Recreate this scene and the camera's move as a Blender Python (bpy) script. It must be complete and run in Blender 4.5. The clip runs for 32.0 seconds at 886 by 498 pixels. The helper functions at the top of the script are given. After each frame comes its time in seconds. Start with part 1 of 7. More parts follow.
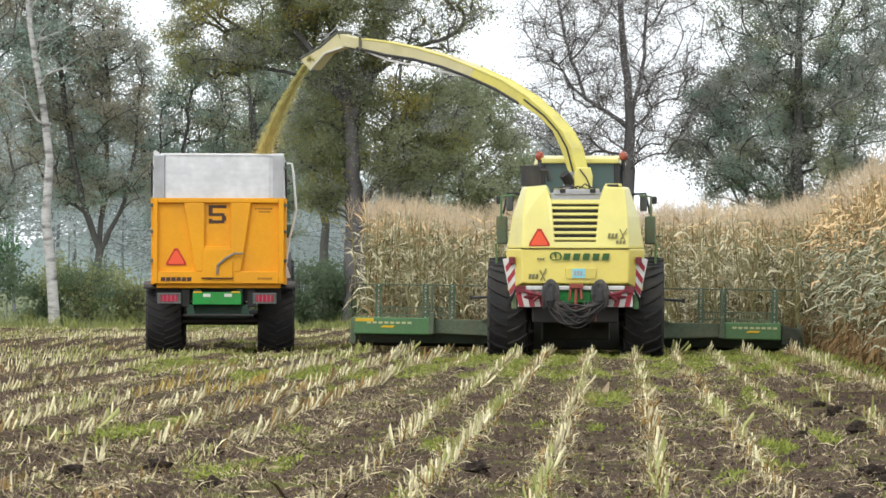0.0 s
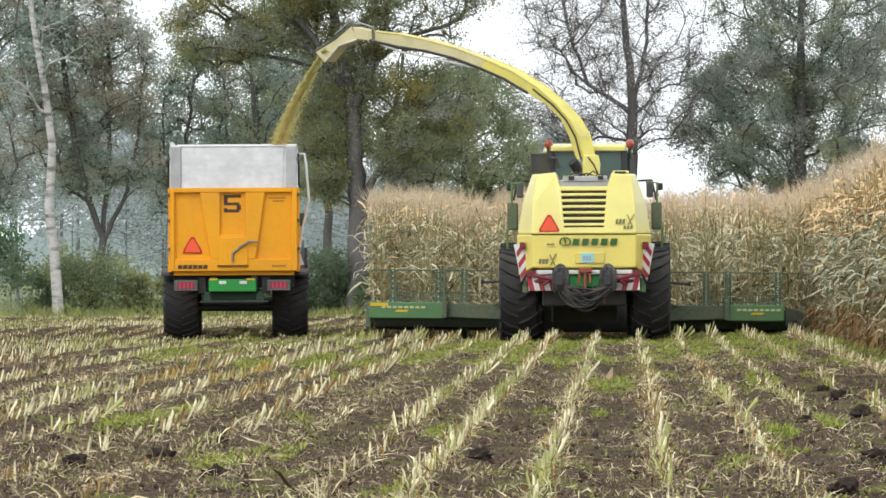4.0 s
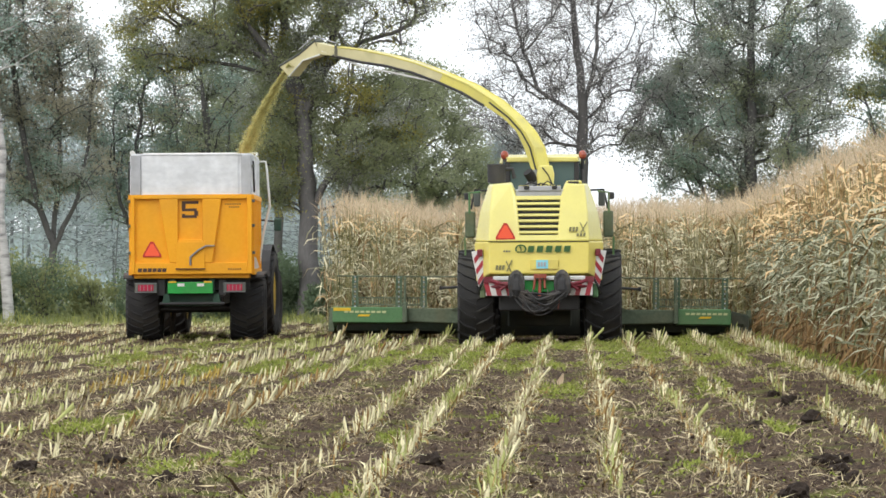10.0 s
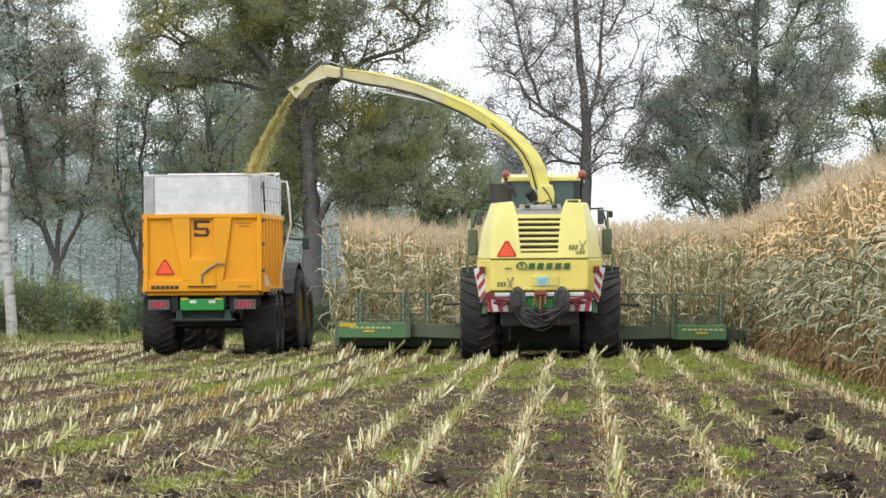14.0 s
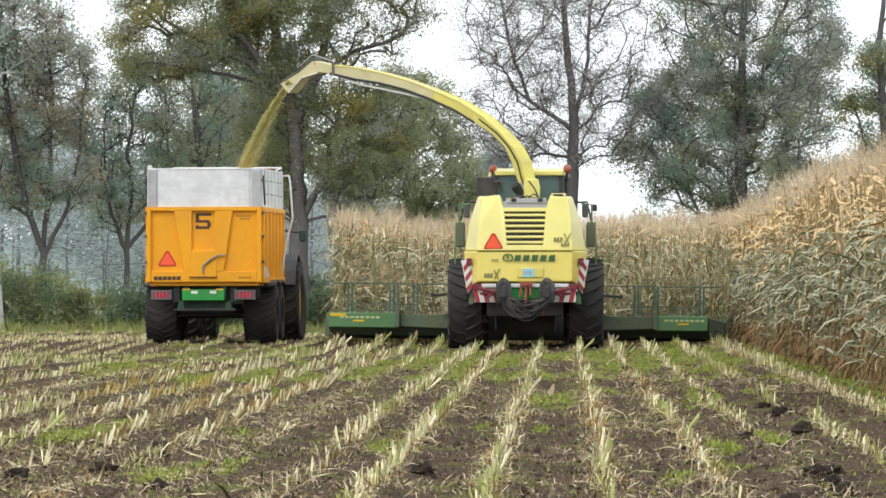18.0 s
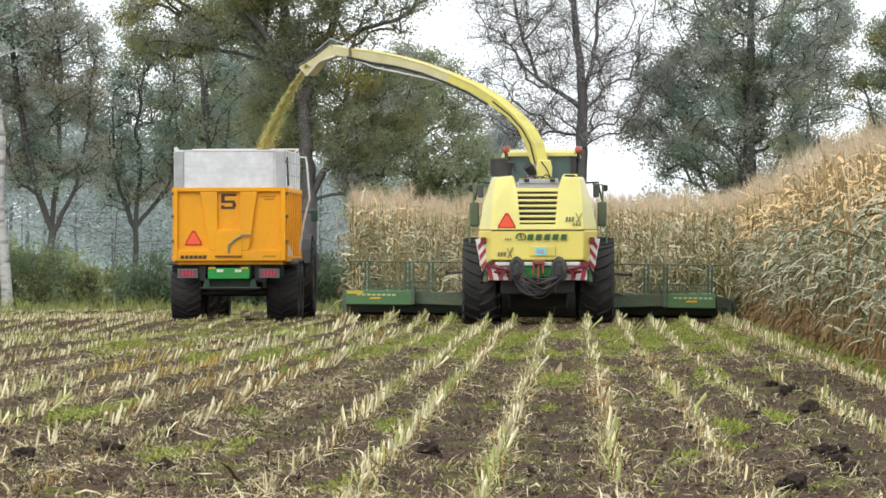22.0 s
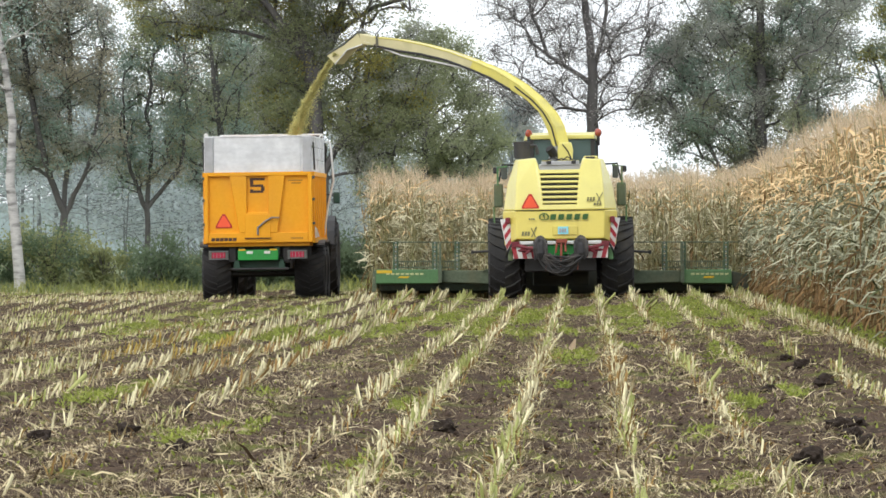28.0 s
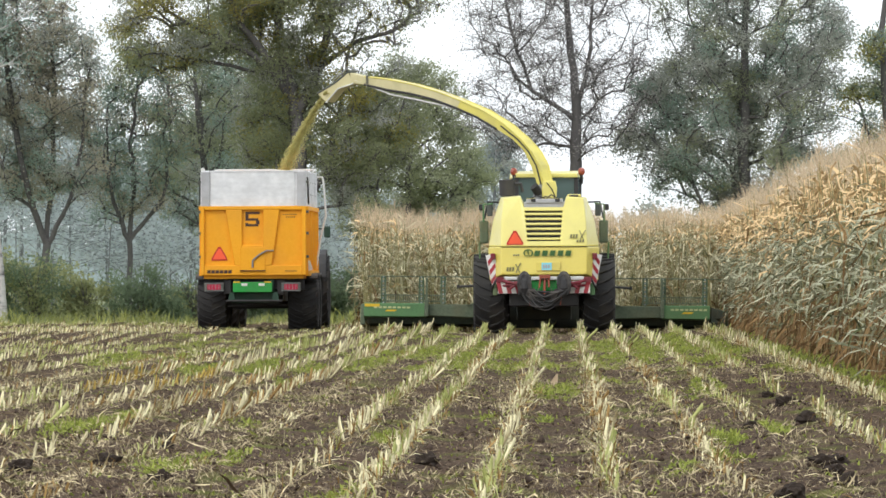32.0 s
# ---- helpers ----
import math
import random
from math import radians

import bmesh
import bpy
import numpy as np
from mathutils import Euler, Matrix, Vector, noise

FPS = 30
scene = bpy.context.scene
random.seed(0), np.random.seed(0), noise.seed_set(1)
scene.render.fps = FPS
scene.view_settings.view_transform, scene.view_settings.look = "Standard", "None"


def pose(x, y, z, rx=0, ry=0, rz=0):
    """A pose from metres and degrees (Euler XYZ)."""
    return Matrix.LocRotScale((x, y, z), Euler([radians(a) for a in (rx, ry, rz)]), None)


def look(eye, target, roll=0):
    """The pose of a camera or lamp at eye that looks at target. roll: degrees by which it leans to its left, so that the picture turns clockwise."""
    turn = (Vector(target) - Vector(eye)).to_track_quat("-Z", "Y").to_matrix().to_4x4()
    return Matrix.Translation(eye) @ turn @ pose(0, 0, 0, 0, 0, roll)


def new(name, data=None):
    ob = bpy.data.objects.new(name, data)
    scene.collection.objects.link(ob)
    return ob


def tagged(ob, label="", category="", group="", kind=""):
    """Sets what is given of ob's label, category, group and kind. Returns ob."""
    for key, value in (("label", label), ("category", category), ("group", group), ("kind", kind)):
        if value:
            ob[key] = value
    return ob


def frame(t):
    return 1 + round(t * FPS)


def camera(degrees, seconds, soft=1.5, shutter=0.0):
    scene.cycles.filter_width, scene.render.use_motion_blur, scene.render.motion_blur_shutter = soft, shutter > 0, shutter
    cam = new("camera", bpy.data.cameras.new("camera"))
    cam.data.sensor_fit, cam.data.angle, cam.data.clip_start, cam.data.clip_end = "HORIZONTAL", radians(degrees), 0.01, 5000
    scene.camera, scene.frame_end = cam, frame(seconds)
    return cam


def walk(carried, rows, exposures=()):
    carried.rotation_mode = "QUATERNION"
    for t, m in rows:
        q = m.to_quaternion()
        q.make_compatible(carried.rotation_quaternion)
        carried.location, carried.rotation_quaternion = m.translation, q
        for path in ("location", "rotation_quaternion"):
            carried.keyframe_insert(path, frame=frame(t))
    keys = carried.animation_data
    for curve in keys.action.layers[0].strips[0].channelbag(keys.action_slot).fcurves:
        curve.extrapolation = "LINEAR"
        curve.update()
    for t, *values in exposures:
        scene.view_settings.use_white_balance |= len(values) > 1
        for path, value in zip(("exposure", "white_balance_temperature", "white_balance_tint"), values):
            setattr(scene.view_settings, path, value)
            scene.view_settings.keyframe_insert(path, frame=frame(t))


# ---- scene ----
cam = camera(7.0, 32.0, soft=1.56)

CAMERA_ROWS = (
    (0.0, -0.006, 1.322, 1.375, 0.238, 0.105), (0.5, -0.004, 1.322, 1.399, 0.21, -0.014), (1.0, -0.004, 1.325, 1.44, 0.188, -0.014),
    (1.5, -0.001, 1.324, 1.498, 0.154, -0.043), (2.0, -0.003, 1.322, 1.574, 0.119, -0.191), (2.5, 0.002, 1.326, 1.743, 0.12, -0.27),
    (3.0, 0.014, 1.32, 1.742, 0.125, -0.124), (3.5, 0.004, 1.322, 1.498, 0.136, -0.079), (5.5, 0.007, 1.326, 1.447, 0.109, -1.05),
    (6.0, 0.003, 1.322, 1.434, 0.12, -1.168), (6.5, 0.007, 1.32, 1.401, 0.129, -1.18), (7.0, 0.01, 1.324, 1.196, 0.138, -1.46),
    (7.5, 0.014, 1.323, 1.09, 0.22, -1.423), (8.0, 0.008, 1.315, 1.059, 0.392, -0.263), (8.5, 0.002, 1.315, 1.068, 0.383, 0.043),
    (9.0, 0.006, 1.318, 1.06, 0.308, -0.401), (9.5, 0.007, 1.319, 1.045, 0.259, -0.412), (10.0, 0.006, 1.321, 1.015, 0.18, -0.366),
    (10.5, -0.004, 1.319, 0.999, 0.122, -0.287), (11.0, -0.005, 1.321, 1.017, 0.117, -0.07), (11.5, -0.006, 1.326, 1.057, 0.13, 0.038),
    (12.0, -0.002, 1.323, 1.117, 0.196, 0.199), (12.5, -0.003, 1.326, 1.132, 0.243, 0.057), (13.0, 0.0, 1.32, 1.099, 0.279, -0.0),
    (13.5, 0.002, 1.319, 1.048, 0.295, -0.197), (14.0, 0.001, 1.325, 1.041, 0.321, -0.398), (14.5, 0.009, 1.323, 1.047, 0.342, -0.626),
    (15.0, 0.015, 1.315, 1.003, 0.393, -0.549), (15.5, 0.006, 1.315, 0.962, 0.409, -0.549), (17.5, -0.008, 1.313, 0.933, 0.346, -0.137),
    (18.0, -0.014, 1.314, 0.932, 0.262, -0.092), (18.5, -0.011, 1.32, 0.985, 0.209, -0.254), (19.0, -0.007, 1.316, 1.048, 0.21, -0.108),
    (19.5, -0.003, 1.315, 1.078, 0.204, -0.307), (20.0, 0.002, 1.319, 1.046, 0.17, -0.135), (20.5, -0.003, 1.32, 0.999, 0.074, 0.231),
    (21.0, -0.006, 1.317, 0.983, 0.07, -0.032), (21.5, -0.001, 1.318, 1.001, 0.084, -0.135), (22.0, 0.006, 1.326, 1.007, 0.085, -0.114),
    (22.5, -0.005, 1.319, 0.962, 0.083, -0.06), (23.0, -0.006, 1.318, 0.942, 0.084, -0.047), (23.5, -0.009, 1.315, 0.968, 0.088, 0.03),
    (24.0, -0.007, 1.319, 1.045, 0.092, -0.099), (24.5, -0.011, 1.314, 1.089, 0.131, -0.104), (25.0, -0.008, 1.32, 1.119, 0.136, -0.134),
    (25.5, -0.006, 1.32, 1.129, 0.133, -0.267), (27.5, -0.01, 1.317, 1.144, 0.032, -0.202), (28.0, -0.006, 1.326, 1.1, -0.09, -0.782),
    (28.5, -0.001, 1.326, 1.06, -0.082, -0.44), (29.0, -0.003, 1.325, 1.011, -0.05, -0.544), (29.5, -0.01, 1.317, 0.97, 0.044, -0.326),
    (30.0, -0.009, 1.318, 0.941, 0.103, -0.43), (30.5, -0.012, 1.317, 0.905, 0.13, -0.434), (31.0, -0.007, 1.315, 0.898, 0.155, -0.372),
    (31.5, -0.012, 1.316, 0.919, 0.181, -0.17), (32.0, -0.018, 1.316, 0.955, 0.183, -0.228),
)
HARVESTER_ROWS = (
    (0.0, -0.728, 126.664, -0.043, 0.1), (1.0, -0.726, 127.612, -0.026, 0.1), (2.0, -0.707, 128.559, -0.018, 0.1), (3.0, -0.679, 129.504, -0.016, 0.1),
    (4.0, -0.65, 130.448, -0.018, 0.1), (5.0, -0.623, 131.389, -0.02, 0.1), (6.0, -0.603, 132.328, -0.023, 0.1), (7.0, -0.59, 133.264, -0.025, 0.1),
    (8.0, -0.586, 134.197, -0.026, 0.1), (9.0, -0.59, 135.127, -0.024, 0.1), (10.0, -0.6, 136.054, -0.021, 0.1), (11.0, -0.616, 136.979, -0.016, 0.1),
    (12.0, -0.636, 137.901, -0.01, 0.1), (13.0, -0.657, 138.822, -0.003, 0.1), (14.0, -0.677, 139.742, 0.005, 0.1), (15.0, -0.695, 140.662, 0.012, 0.1),
    (16.0, -0.709, 141.581, 0.019, 0.1), (17.0, -0.717, 142.503, 0.024, 0.1), (18.0, -0.718, 143.426, 0.028, 0.1), (19.0, -0.712, 144.353, 0.03, 0.1),
    (20.0, -0.699, 145.285, 0.03, 0.1), (21.0, -0.679, 146.223, 0.028, 0.1), (22.0, -0.653, 147.168, 0.023, 0.1), (23.0, -0.622, 148.123, 0.017, 0.1),
    (24.0, -0.588, 149.088, 0.009, 0.1), (25.0, -0.552, 150.066, 0.0, 0.1), (26.0, -0.518, 151.059, -0.009, 0.1), (27.0, -0.486, 152.068, -0.018, 0.1),
    (28.0, -0.46, 153.097, -0.027, 0.1), (29.0, -0.442, 154.146, -0.034, 0.1), (30.0, -0.433, 155.218, -0.039, 0.1), (31.0, -0.436, 156.317, -0.041, 0.1),
    (32.0, -0.45, 157.444, -0.039, 0.1),
)
TRAILER_ROWS = (
    (0.0, -7.596, 138.321, -0.091, 2.50), (1.0, -7.557, 139.282, -0.098, 2.46), (2.0, -7.547, 140.267, -0.097, 2.45), (3.0, -7.558, 141.273, -0.09, 2.43),
    (4.0, -7.581, 142.297, -0.079, 2.42), (5.0, -7.612, 143.337, -0.067, 2.38), (6.0, -7.645, 144.388, -0.054, 2.30), (7.0, -7.676, 145.451, -0.042, 2.19),
    (8.0, -7.702, 146.521, -0.031, 2.00), (9.0, -7.721, 147.596, -0.021, 1.62), (10.0, -7.732, 148.676, -0.013, 1.05), (11.0, -7.738, 149.757, -0.006, 0.38),
    (12.0, -7.736, 150.839, -0.001, -0.33), (13.0, -7.726, 151.919, 0.002, -0.95), (14.0, -7.709, 152.995, 0.005, -1.46), (15.0, -7.686, 154.068, 0.006, -1.78),
    (16.0, -7.658, 155.135, 0.006, -2.00), (17.0, -7.626, 156.195, 0.006, -2.15), (18.0, -7.593, 157.247, 0.005, -2.15), (19.0, -7.559, 158.291, 0.003, -1.98),
    (20.0, -7.526, 159.326, -0.0, -1.66), (21.0, -7.495, 160.351, -0.004, -1.22), (22.0, -7.467, 161.366, -0.008, -0.84), (23.0, -7.442, 162.371, -0.014, -0.60),
    (24.0, -7.420, 163.365, -0.02, -0.49), (25.0, -7.403, 164.348, -0.028, -0.52), (26.0, -7.387, 165.321, -0.036, -0.58), (27.0, -7.374, 166.284, -0.045, -0.63),
    (28.0, -7.360, 167.237, -0.053, -0.64), (29.0, -7.343, 168.181, -0.059, -0.62), (30.0, -7.322, 169.116, -0.064, -0.55), (31.0, -7.291, 170.044, -0.064, -0.48),
    (32.0, -7.247, 170.964, -0.057, -0.43),
)
HEADER_REACH = 7.2   # from the harvester's rear axle to where the header cuts
# lower and upper edge of the spout and of its flap, in the harvester's space
SPOUT = (((0.09, 2.56, 3.015), (0.161, 2.489, 3.014)),
         ((-0.073, 2.723, 3.33), (0.1, 2.55, 3.327)),
         ((-0.185, 2.835, 3.695), (0.008, 2.642, 3.712)),
         ((-0.339, 2.989, 4.031), (-0.145, 2.795, 3.997)),
         ((-0.605, 3.255, 4.3), (-0.39, 3.04, 4.285)),
         ((-0.954, 3.604, 4.531), (-0.769, 3.419, 4.628)),
         ((-1.389, 4.039, 4.796), (-1.254, 3.904, 4.945)),
         ((-1.857, 4.507, 5.012), (-1.774, 4.424, 5.184)),
         ((-2.382, 5.032, 5.222), (-2.319, 4.969, 5.405)),
         ((-2.911, 5.561, 5.371), (-2.869, 5.519, 5.576)),
         ((-3.444, 6.094, 5.469), (-3.423, 6.073, 5.707)),
         ((-3.982, 6.632, 5.61), (-3.982, 6.632, 5.787)),
         ((-4.274, 6.924, 5.661), (-4.328, 6.978, 5.882)))
FLAP = (((-4.241, 6.891, 5.639), (-4.35, 7.0, 5.914)),
         ((-4.58, 7.23, 5.535), (-4.665, 7.315, 5.66)),
         ((-4.85, 7.5, 5.235), (-5.05, 7.7, 5.44)))
STREAM_START, STREAM_END = (-5.036, 7.686, 5.37), (-6.19, 13.94, 3.67)


def aim(x, z, yaw, tilt, roll):
    """The hand-held camera's pose: it stands at y = 0 and looks along the rows."""
    return pose(x, 0, z, 0, 0, yaw) @ pose(0, 0, 0, 90 + tilt) @ pose(0, 0, 0, 0, 0, roll)


walk(cam, [(t, aim(x, z, yaw, tilt, roll)) for t, x, z, yaw, tilt, roll in CAMERA_ROWS])

# ---- light ----
world = bpy.data.worlds.new("overcast_sky")
scene.world = world
world.use_nodes = True
wn, wl = world.node_tree.nodes, world.node_tree.links
wn.clear()
w_out = wn.new("ShaderNodeOutputWorld")
w_bg = wn.new("ShaderNodeBackground")
w_sky = wn.new("ShaderNodeTexSky")
w_sky.sky_type = "NISHITA"
w_sky.sun_disc = False
w_sky.sun_elevation, w_sky.sun_rotation = radians(38), radians(215)
w_sky.air_density, w_sky.dust_density, w_sky.ozone_density = 1.0, 4.0, 1.0
w_mix = wn.new("ShaderNodeMix")
w_mix.data_type = "RGBA"
w_mix.inputs["Factor"].default_value = 0.85
w_mix.inputs["B"].default_value = (9.2, 9.6, 10.0, 1)
wl.new(w_sky.outputs["Color"], w_mix.inputs["A"])
wl.new(w_mix.outputs["Result"], w_bg.inputs["Color"])
w_bg.inputs["Strength"].default_value = 0.155
wl.new(w_bg.outputs["Background"], w_out.inputs["Surface"])
sun = new("sun", bpy.data.lights.new("sun", "SUN"))
sun.data.energy, sun.data.angle, sun.data.color = 0.9, radians(25), (1.0, 0.96, 0.9)
sun.matrix_world = look((-30, -45, 55), (0, 0, 0))
scene.view_settings.exposure = 0.0


# ---- materials ----
def material(name, base, second=None, rough=0.6, metal=0.0, scale=6.0, fine=60.0, bump=0.15, island=0.0, piece=0.0, spread=0.5,
             sheen=0.0, clear=0.0, translucent=0.0, stretch=(1, 1, 1), dirt=None, dirt_amount=0.45):
    """Base colour broken up at two scales; island and piece vary it from piece to piece."""
    m = bpy.data.materials.new(name)
    m.use_nodes = True
    n, l = m.node_tree.nodes, m.node_tree.links
    b = n["Principled BSDF"]
    second = second or tuple(c * 0.7 for c in base)
    co = n.new("ShaderNodeTexCoord")
    mp = n.new("ShaderNodeMapping")
    mp.inputs["Scale"].default_value = stretch
    l.new(co.outputs["Object"], mp.inputs["Vector"])

    def cloud(size, detail):
        t = n.new("ShaderNodeTexNoise")
        t.inputs["Scale"].default_value, t.inputs["Detail"].default_value = size, detail
        l.new(mp.outputs["Vector"], t.inputs["Vector"])
        return t.outputs["Fac"]

    def span(value, lo, hi, a=0.0, z=1.0):
        t = n.new("ShaderNodeMapRange")
        t.inputs["From Min"].default_value, t.inputs["From Max"].default_value = lo, hi
        t.inputs["To Min"].default_value, t.inputs["To Max"].default_value = a, z
        l.new(value, t.inputs["Value"])
        return t.outputs["Result"]

    def math_node(op, a, c):
        t = n.new("ShaderNodeMath")
        t.operation = op
        for k, v in enumerate((a, c)):
            if isinstance(v, (int, float)):
                t.inputs[k].default_value = v
            else:
                l.new(v, t.inputs[k])
        return t.outputs["Value"]

    def blend(fac, a, c):
        t = n.new("ShaderNodeMix")
        t.data_type = "RGBA"
        for key, v in (("Factor", fac), ("A", a), ("B", c)):
            if isinstance(v, tuple):
                t.inputs[key].default_value = (*v, 1)
            elif isinstance(v, (int, float)):
                t.inputs[key].default_value = v
            else:
                l.new(v, t.inputs[key])
        return t.outputs["Result"]

    big, small = cloud(scale, 4), cloud(fine, 3)
    fac = math_node("ADD", span(big, 0.35, 0.65, 0, spread), span(small, 0.3, 0.7, -0.15, 0.15 + spread * 0.4))
    geo = n.new("ShaderNodeNewGeometry")
    info = n.new("ShaderNodeObjectInfo")
    if island:
        fac = math_node("ADD", fac, span(geo.outputs["Random Per Island"], 0, 1, -island, island))
    if piece:
        fac = math_node("ADD", fac, span(info.outputs["Random"], 0, 1, -piece, piece))
    clamp = n.new("ShaderNodeClamp")
    l.new(fac, clamp.inputs["Value"])
    colour = blend(clamp.outputs["Result"], base, second)
    if dirt:
        spot = span(cloud(scale * 0.6, 6), 0.5, 0.72, 0, dirt_amount)
        colour = blend(spot, colour, dirt)
    l.new(colour, b.inputs["Base Color"])
    l.new(span(small, 0.3, 0.7, max(0.02, rough - 0.12), min(1, rough + 0.12)), b.inputs["Roughness"])
    b.inputs["Metallic"].default_value = metal
    b.inputs["Coat Weight"].default_value = clear
    b.inputs["Sheen Weight"].default_value = sheen
    if rough > 0.58 and (island or translucent or bump > 0.5):
        b.inputs["Specular IOR Level"].default_value = 0.12
    if bump:
        bp = n.new("ShaderNodeBump")
        bp.inputs["Strength"].default_value, bp.inputs["Distance"].default_value = bump, 0.02
        l.new(small, bp.inputs["Height"])
        l.new(bp.outputs["Normal"], b.inputs["Normal"])
    if translucent:
        tr = n.new("ShaderNodeBsdfTranslucent")
        l.new(colour, tr.inputs["Color"])
        mx = n.new("ShaderNodeMixShader")
        mx.inputs[0].default_value = translucent
        l.new(b.outputs[0], mx.inputs[1])
        l.new(tr.outputs[0], mx.inputs[2])
        l.new(mx.outputs[0], n["Material Output"].inputs["Surface"])
    return m


YELLOW = material("harvester_yellow_paint", (0.77, 0.70, 0.21), (0.72, 0.645, 0.18), 0.38, scale=1.5, fine=25, bump=0.02, clear=0.2, spread=0.35, dirt=(0.42, 0.36, 0.17), dirt_amount=0.25)
# The lower rear panel is a deeper yellow than the hood.
GOLD_YELLOW = material("deep_yellow_panel", (0.79, 0.67, 0.15), (0.74, 0.61, 0.125), 0.4, scale=1.6, fine=25, bump=0.02, clear=0.15, spread=0.4, dirt=(0.42, 0.34, 0.14), dirt_amount=0.3)
# Near-black for the gap under the trailer and the exhaust's dark hollow.
DEEP_BLACK = material("deep_black_steel", (0.016, 0.016, 0.018), (0.026, 0.025, 0.024), 0.8, scale=3, dirt=(0.03, 0.026, 0.022), dirt_amount=0.3)
ALU_GREY = material("dull_grey_aluminium", (0.52, 0.53, 0.55), (0.42, 0.43, 0.45), 0.5, metal=0.2, scale=2, fine=9, bump=0.03, spread=0.6, dirt=(0.3, 0.28, 0.25), dirt_amount=0.4)
SPOUT_YELLOW = material("dusty_yellow_spout_paint", (0.71, 0.63, 0.14), (0.61, 0.54, 0.13), 0.45, scale=2.5, fine=25, bump=0.02, spread=0.5, dirt=(0.40, 0.35, 0.17), dirt_amount=0.55)
AMBER = material("trailer_orange_paint", (0.9, 0.40, 0.004), (0.82, 0.35, 0.004), 0.62, scale=1.2, fine=18, bump=0.02, clear=0.0, spread=0.4, dirt=(0.40, 0.22, 0.06), dirt_amount=0.22)
GREEN = material("green_paint", (0.10, 0.235, 0.09), (0.075, 0.165, 0.07), 0.5, scale=2, fine=22, bump=0.03, dirt=(0.17, 0.165, 0.09), dirt_amount=0.65)
BRIGHT_GREEN = material("bright_green_paint", (0.015, 0.33, 0.05), (0.012, 0.25, 0.04), 0.4, scale=2, fine=22, bump=0.02, dirt=(0.12, 0.13, 0.07), dirt_amount=0.3)
DARK_GREEN = material("dark_green_steel", (0.02, 0.07, 0.04), (0.015, 0.045, 0.03), 0.55, scale=3, dirt=(0.09, 0.08, 0.06), dirt_amount=0.5)
DUSTY = material("dusty_grey_steel", (0.13, 0.14, 0.12), (0.08, 0.09, 0.08), 0.7, scale=3, dirt=(0.2, 0.17, 0.11), dirt_amount=0.5)
BLACK = material("black_steel", (0.026, 0.026, 0.029), (0.042, 0.04, 0.037), 0.6, scale=3, dirt=(0.07, 0.06, 0.05), dirt_amount=0.4)
HOSE = material("worn_black_hose", (0.026, 0.026, 0.028), (0.055, 0.053, 0.052), 0.6, scale=6, fine=40, bump=0.1, piece=0.5, dirt=(0.14, 0.12, 0.10), dirt_amount=0.5)
SKID = material("soiled_green_steel", (0.055, 0.08, 0.06), (0.04, 0.05, 0.035), 0.85, scale=2.5, fine=18, dirt=(0.14, 0.115, 0.075), dirt_amount=0.7)
POST_GREEN = material("worn_dark_green_steel", (0.075, 0.135, 0.075), (0.05, 0.09, 0.05), 0.6, scale=4, fine=20, dirt=(0.16, 0.15, 0.09), dirt_amount=0.5)
HEADER_DUST = material("dusty_green_steel", (0.13, 0.165, 0.105), (0.075, 0.10, 0.065), 0.75, scale=3, fine=20, dirt=(0.17, 0.16, 0.09), dirt_amount=0.6)
PALE_MARK = material("faded_pale_marking", (0.55, 0.58, 0.30), (0.46, 0.50, 0.26), 0.6, scale=5, bump=0)
GREY = material("grey_plastic", (0.22, 0.23, 0.24), (0.16, 0.17, 0.17), 0.55, scale=3, dirt=(0.25, 0.22, 0.16), dirt_amount=0.4)
RUBBER = material("tyre_rubber", (0.024, 0.024, 0.026), (0.042, 0.040, 0.038), 0.85, scale=3, fine=30, bump=0.3, dirt=(0.10, 0.085, 0.065), dirt_amount=0.5)
ALU = material("weathered_aluminium", (0.84, 0.855, 0.87), (0.66, 0.675, 0.69), 0.45, metal=0.12, scale=1.7, fine=7, bump=0.03, stretch=(1, 1, 1.5), spread=0.8, dirt=(0.40, 0.38, 0.34), dirt_amount=0.35)
WHITE = material("white_paint", (0.75, 0.75, 0.73), (0.66, 0.66, 0.63), 0.45, scale=3, dirt=(0.4, 0.37, 0.3), dirt_amount=0.35)
RED = material("red_paint", (0.42, 0.03, 0.045), (0.30, 0.025, 0.04), 0.45, scale=4, dirt=(0.2, 0.12, 0.09), dirt_amount=0.35)
MAROON = material("maroon_paint", (0.20, 0.016, 0.03), (0.13, 0.014, 0.024), 0.5, scale=4, dirt=(0.12, 0.08, 0.06), dirt_amount=0.4)
SIGN_RED = material("reflective_red_sign", (0.95, 0.125, 0.05), (0.9, 0.11, 0.045), 0.65, scale=4, bump=0)
SIGN_EDGE = material("dark_red_sign_edge", (0.55, 0.03, 0.02), (0.5, 0.03, 0.02), 0.4, scale=4, bump=0)
LAMP_RED = material("red_lamp_lens", (0.55, 0.025, 0.07), (0.38, 0.018, 0.05), 0.15, scale=9, bump=0, clear=0.5)
BEACON = material("amber_beacon_lens", (0.4, 0.085, 0.05), (0.28, 0.06, 0.04), 0.15, scale=9, bump=0, clear=0.5)
CYAN = material("blue_plate", (0.25, 0.68, 0.8), (0.3, 0.7, 0.8), 0.5, scale=5, bump=0)
LETTER_GREEN = material("green_lettering", (0.045, 0.13, 0.03), (0.035, 0.1, 0.025), 0.5, scale=5, bump=0)
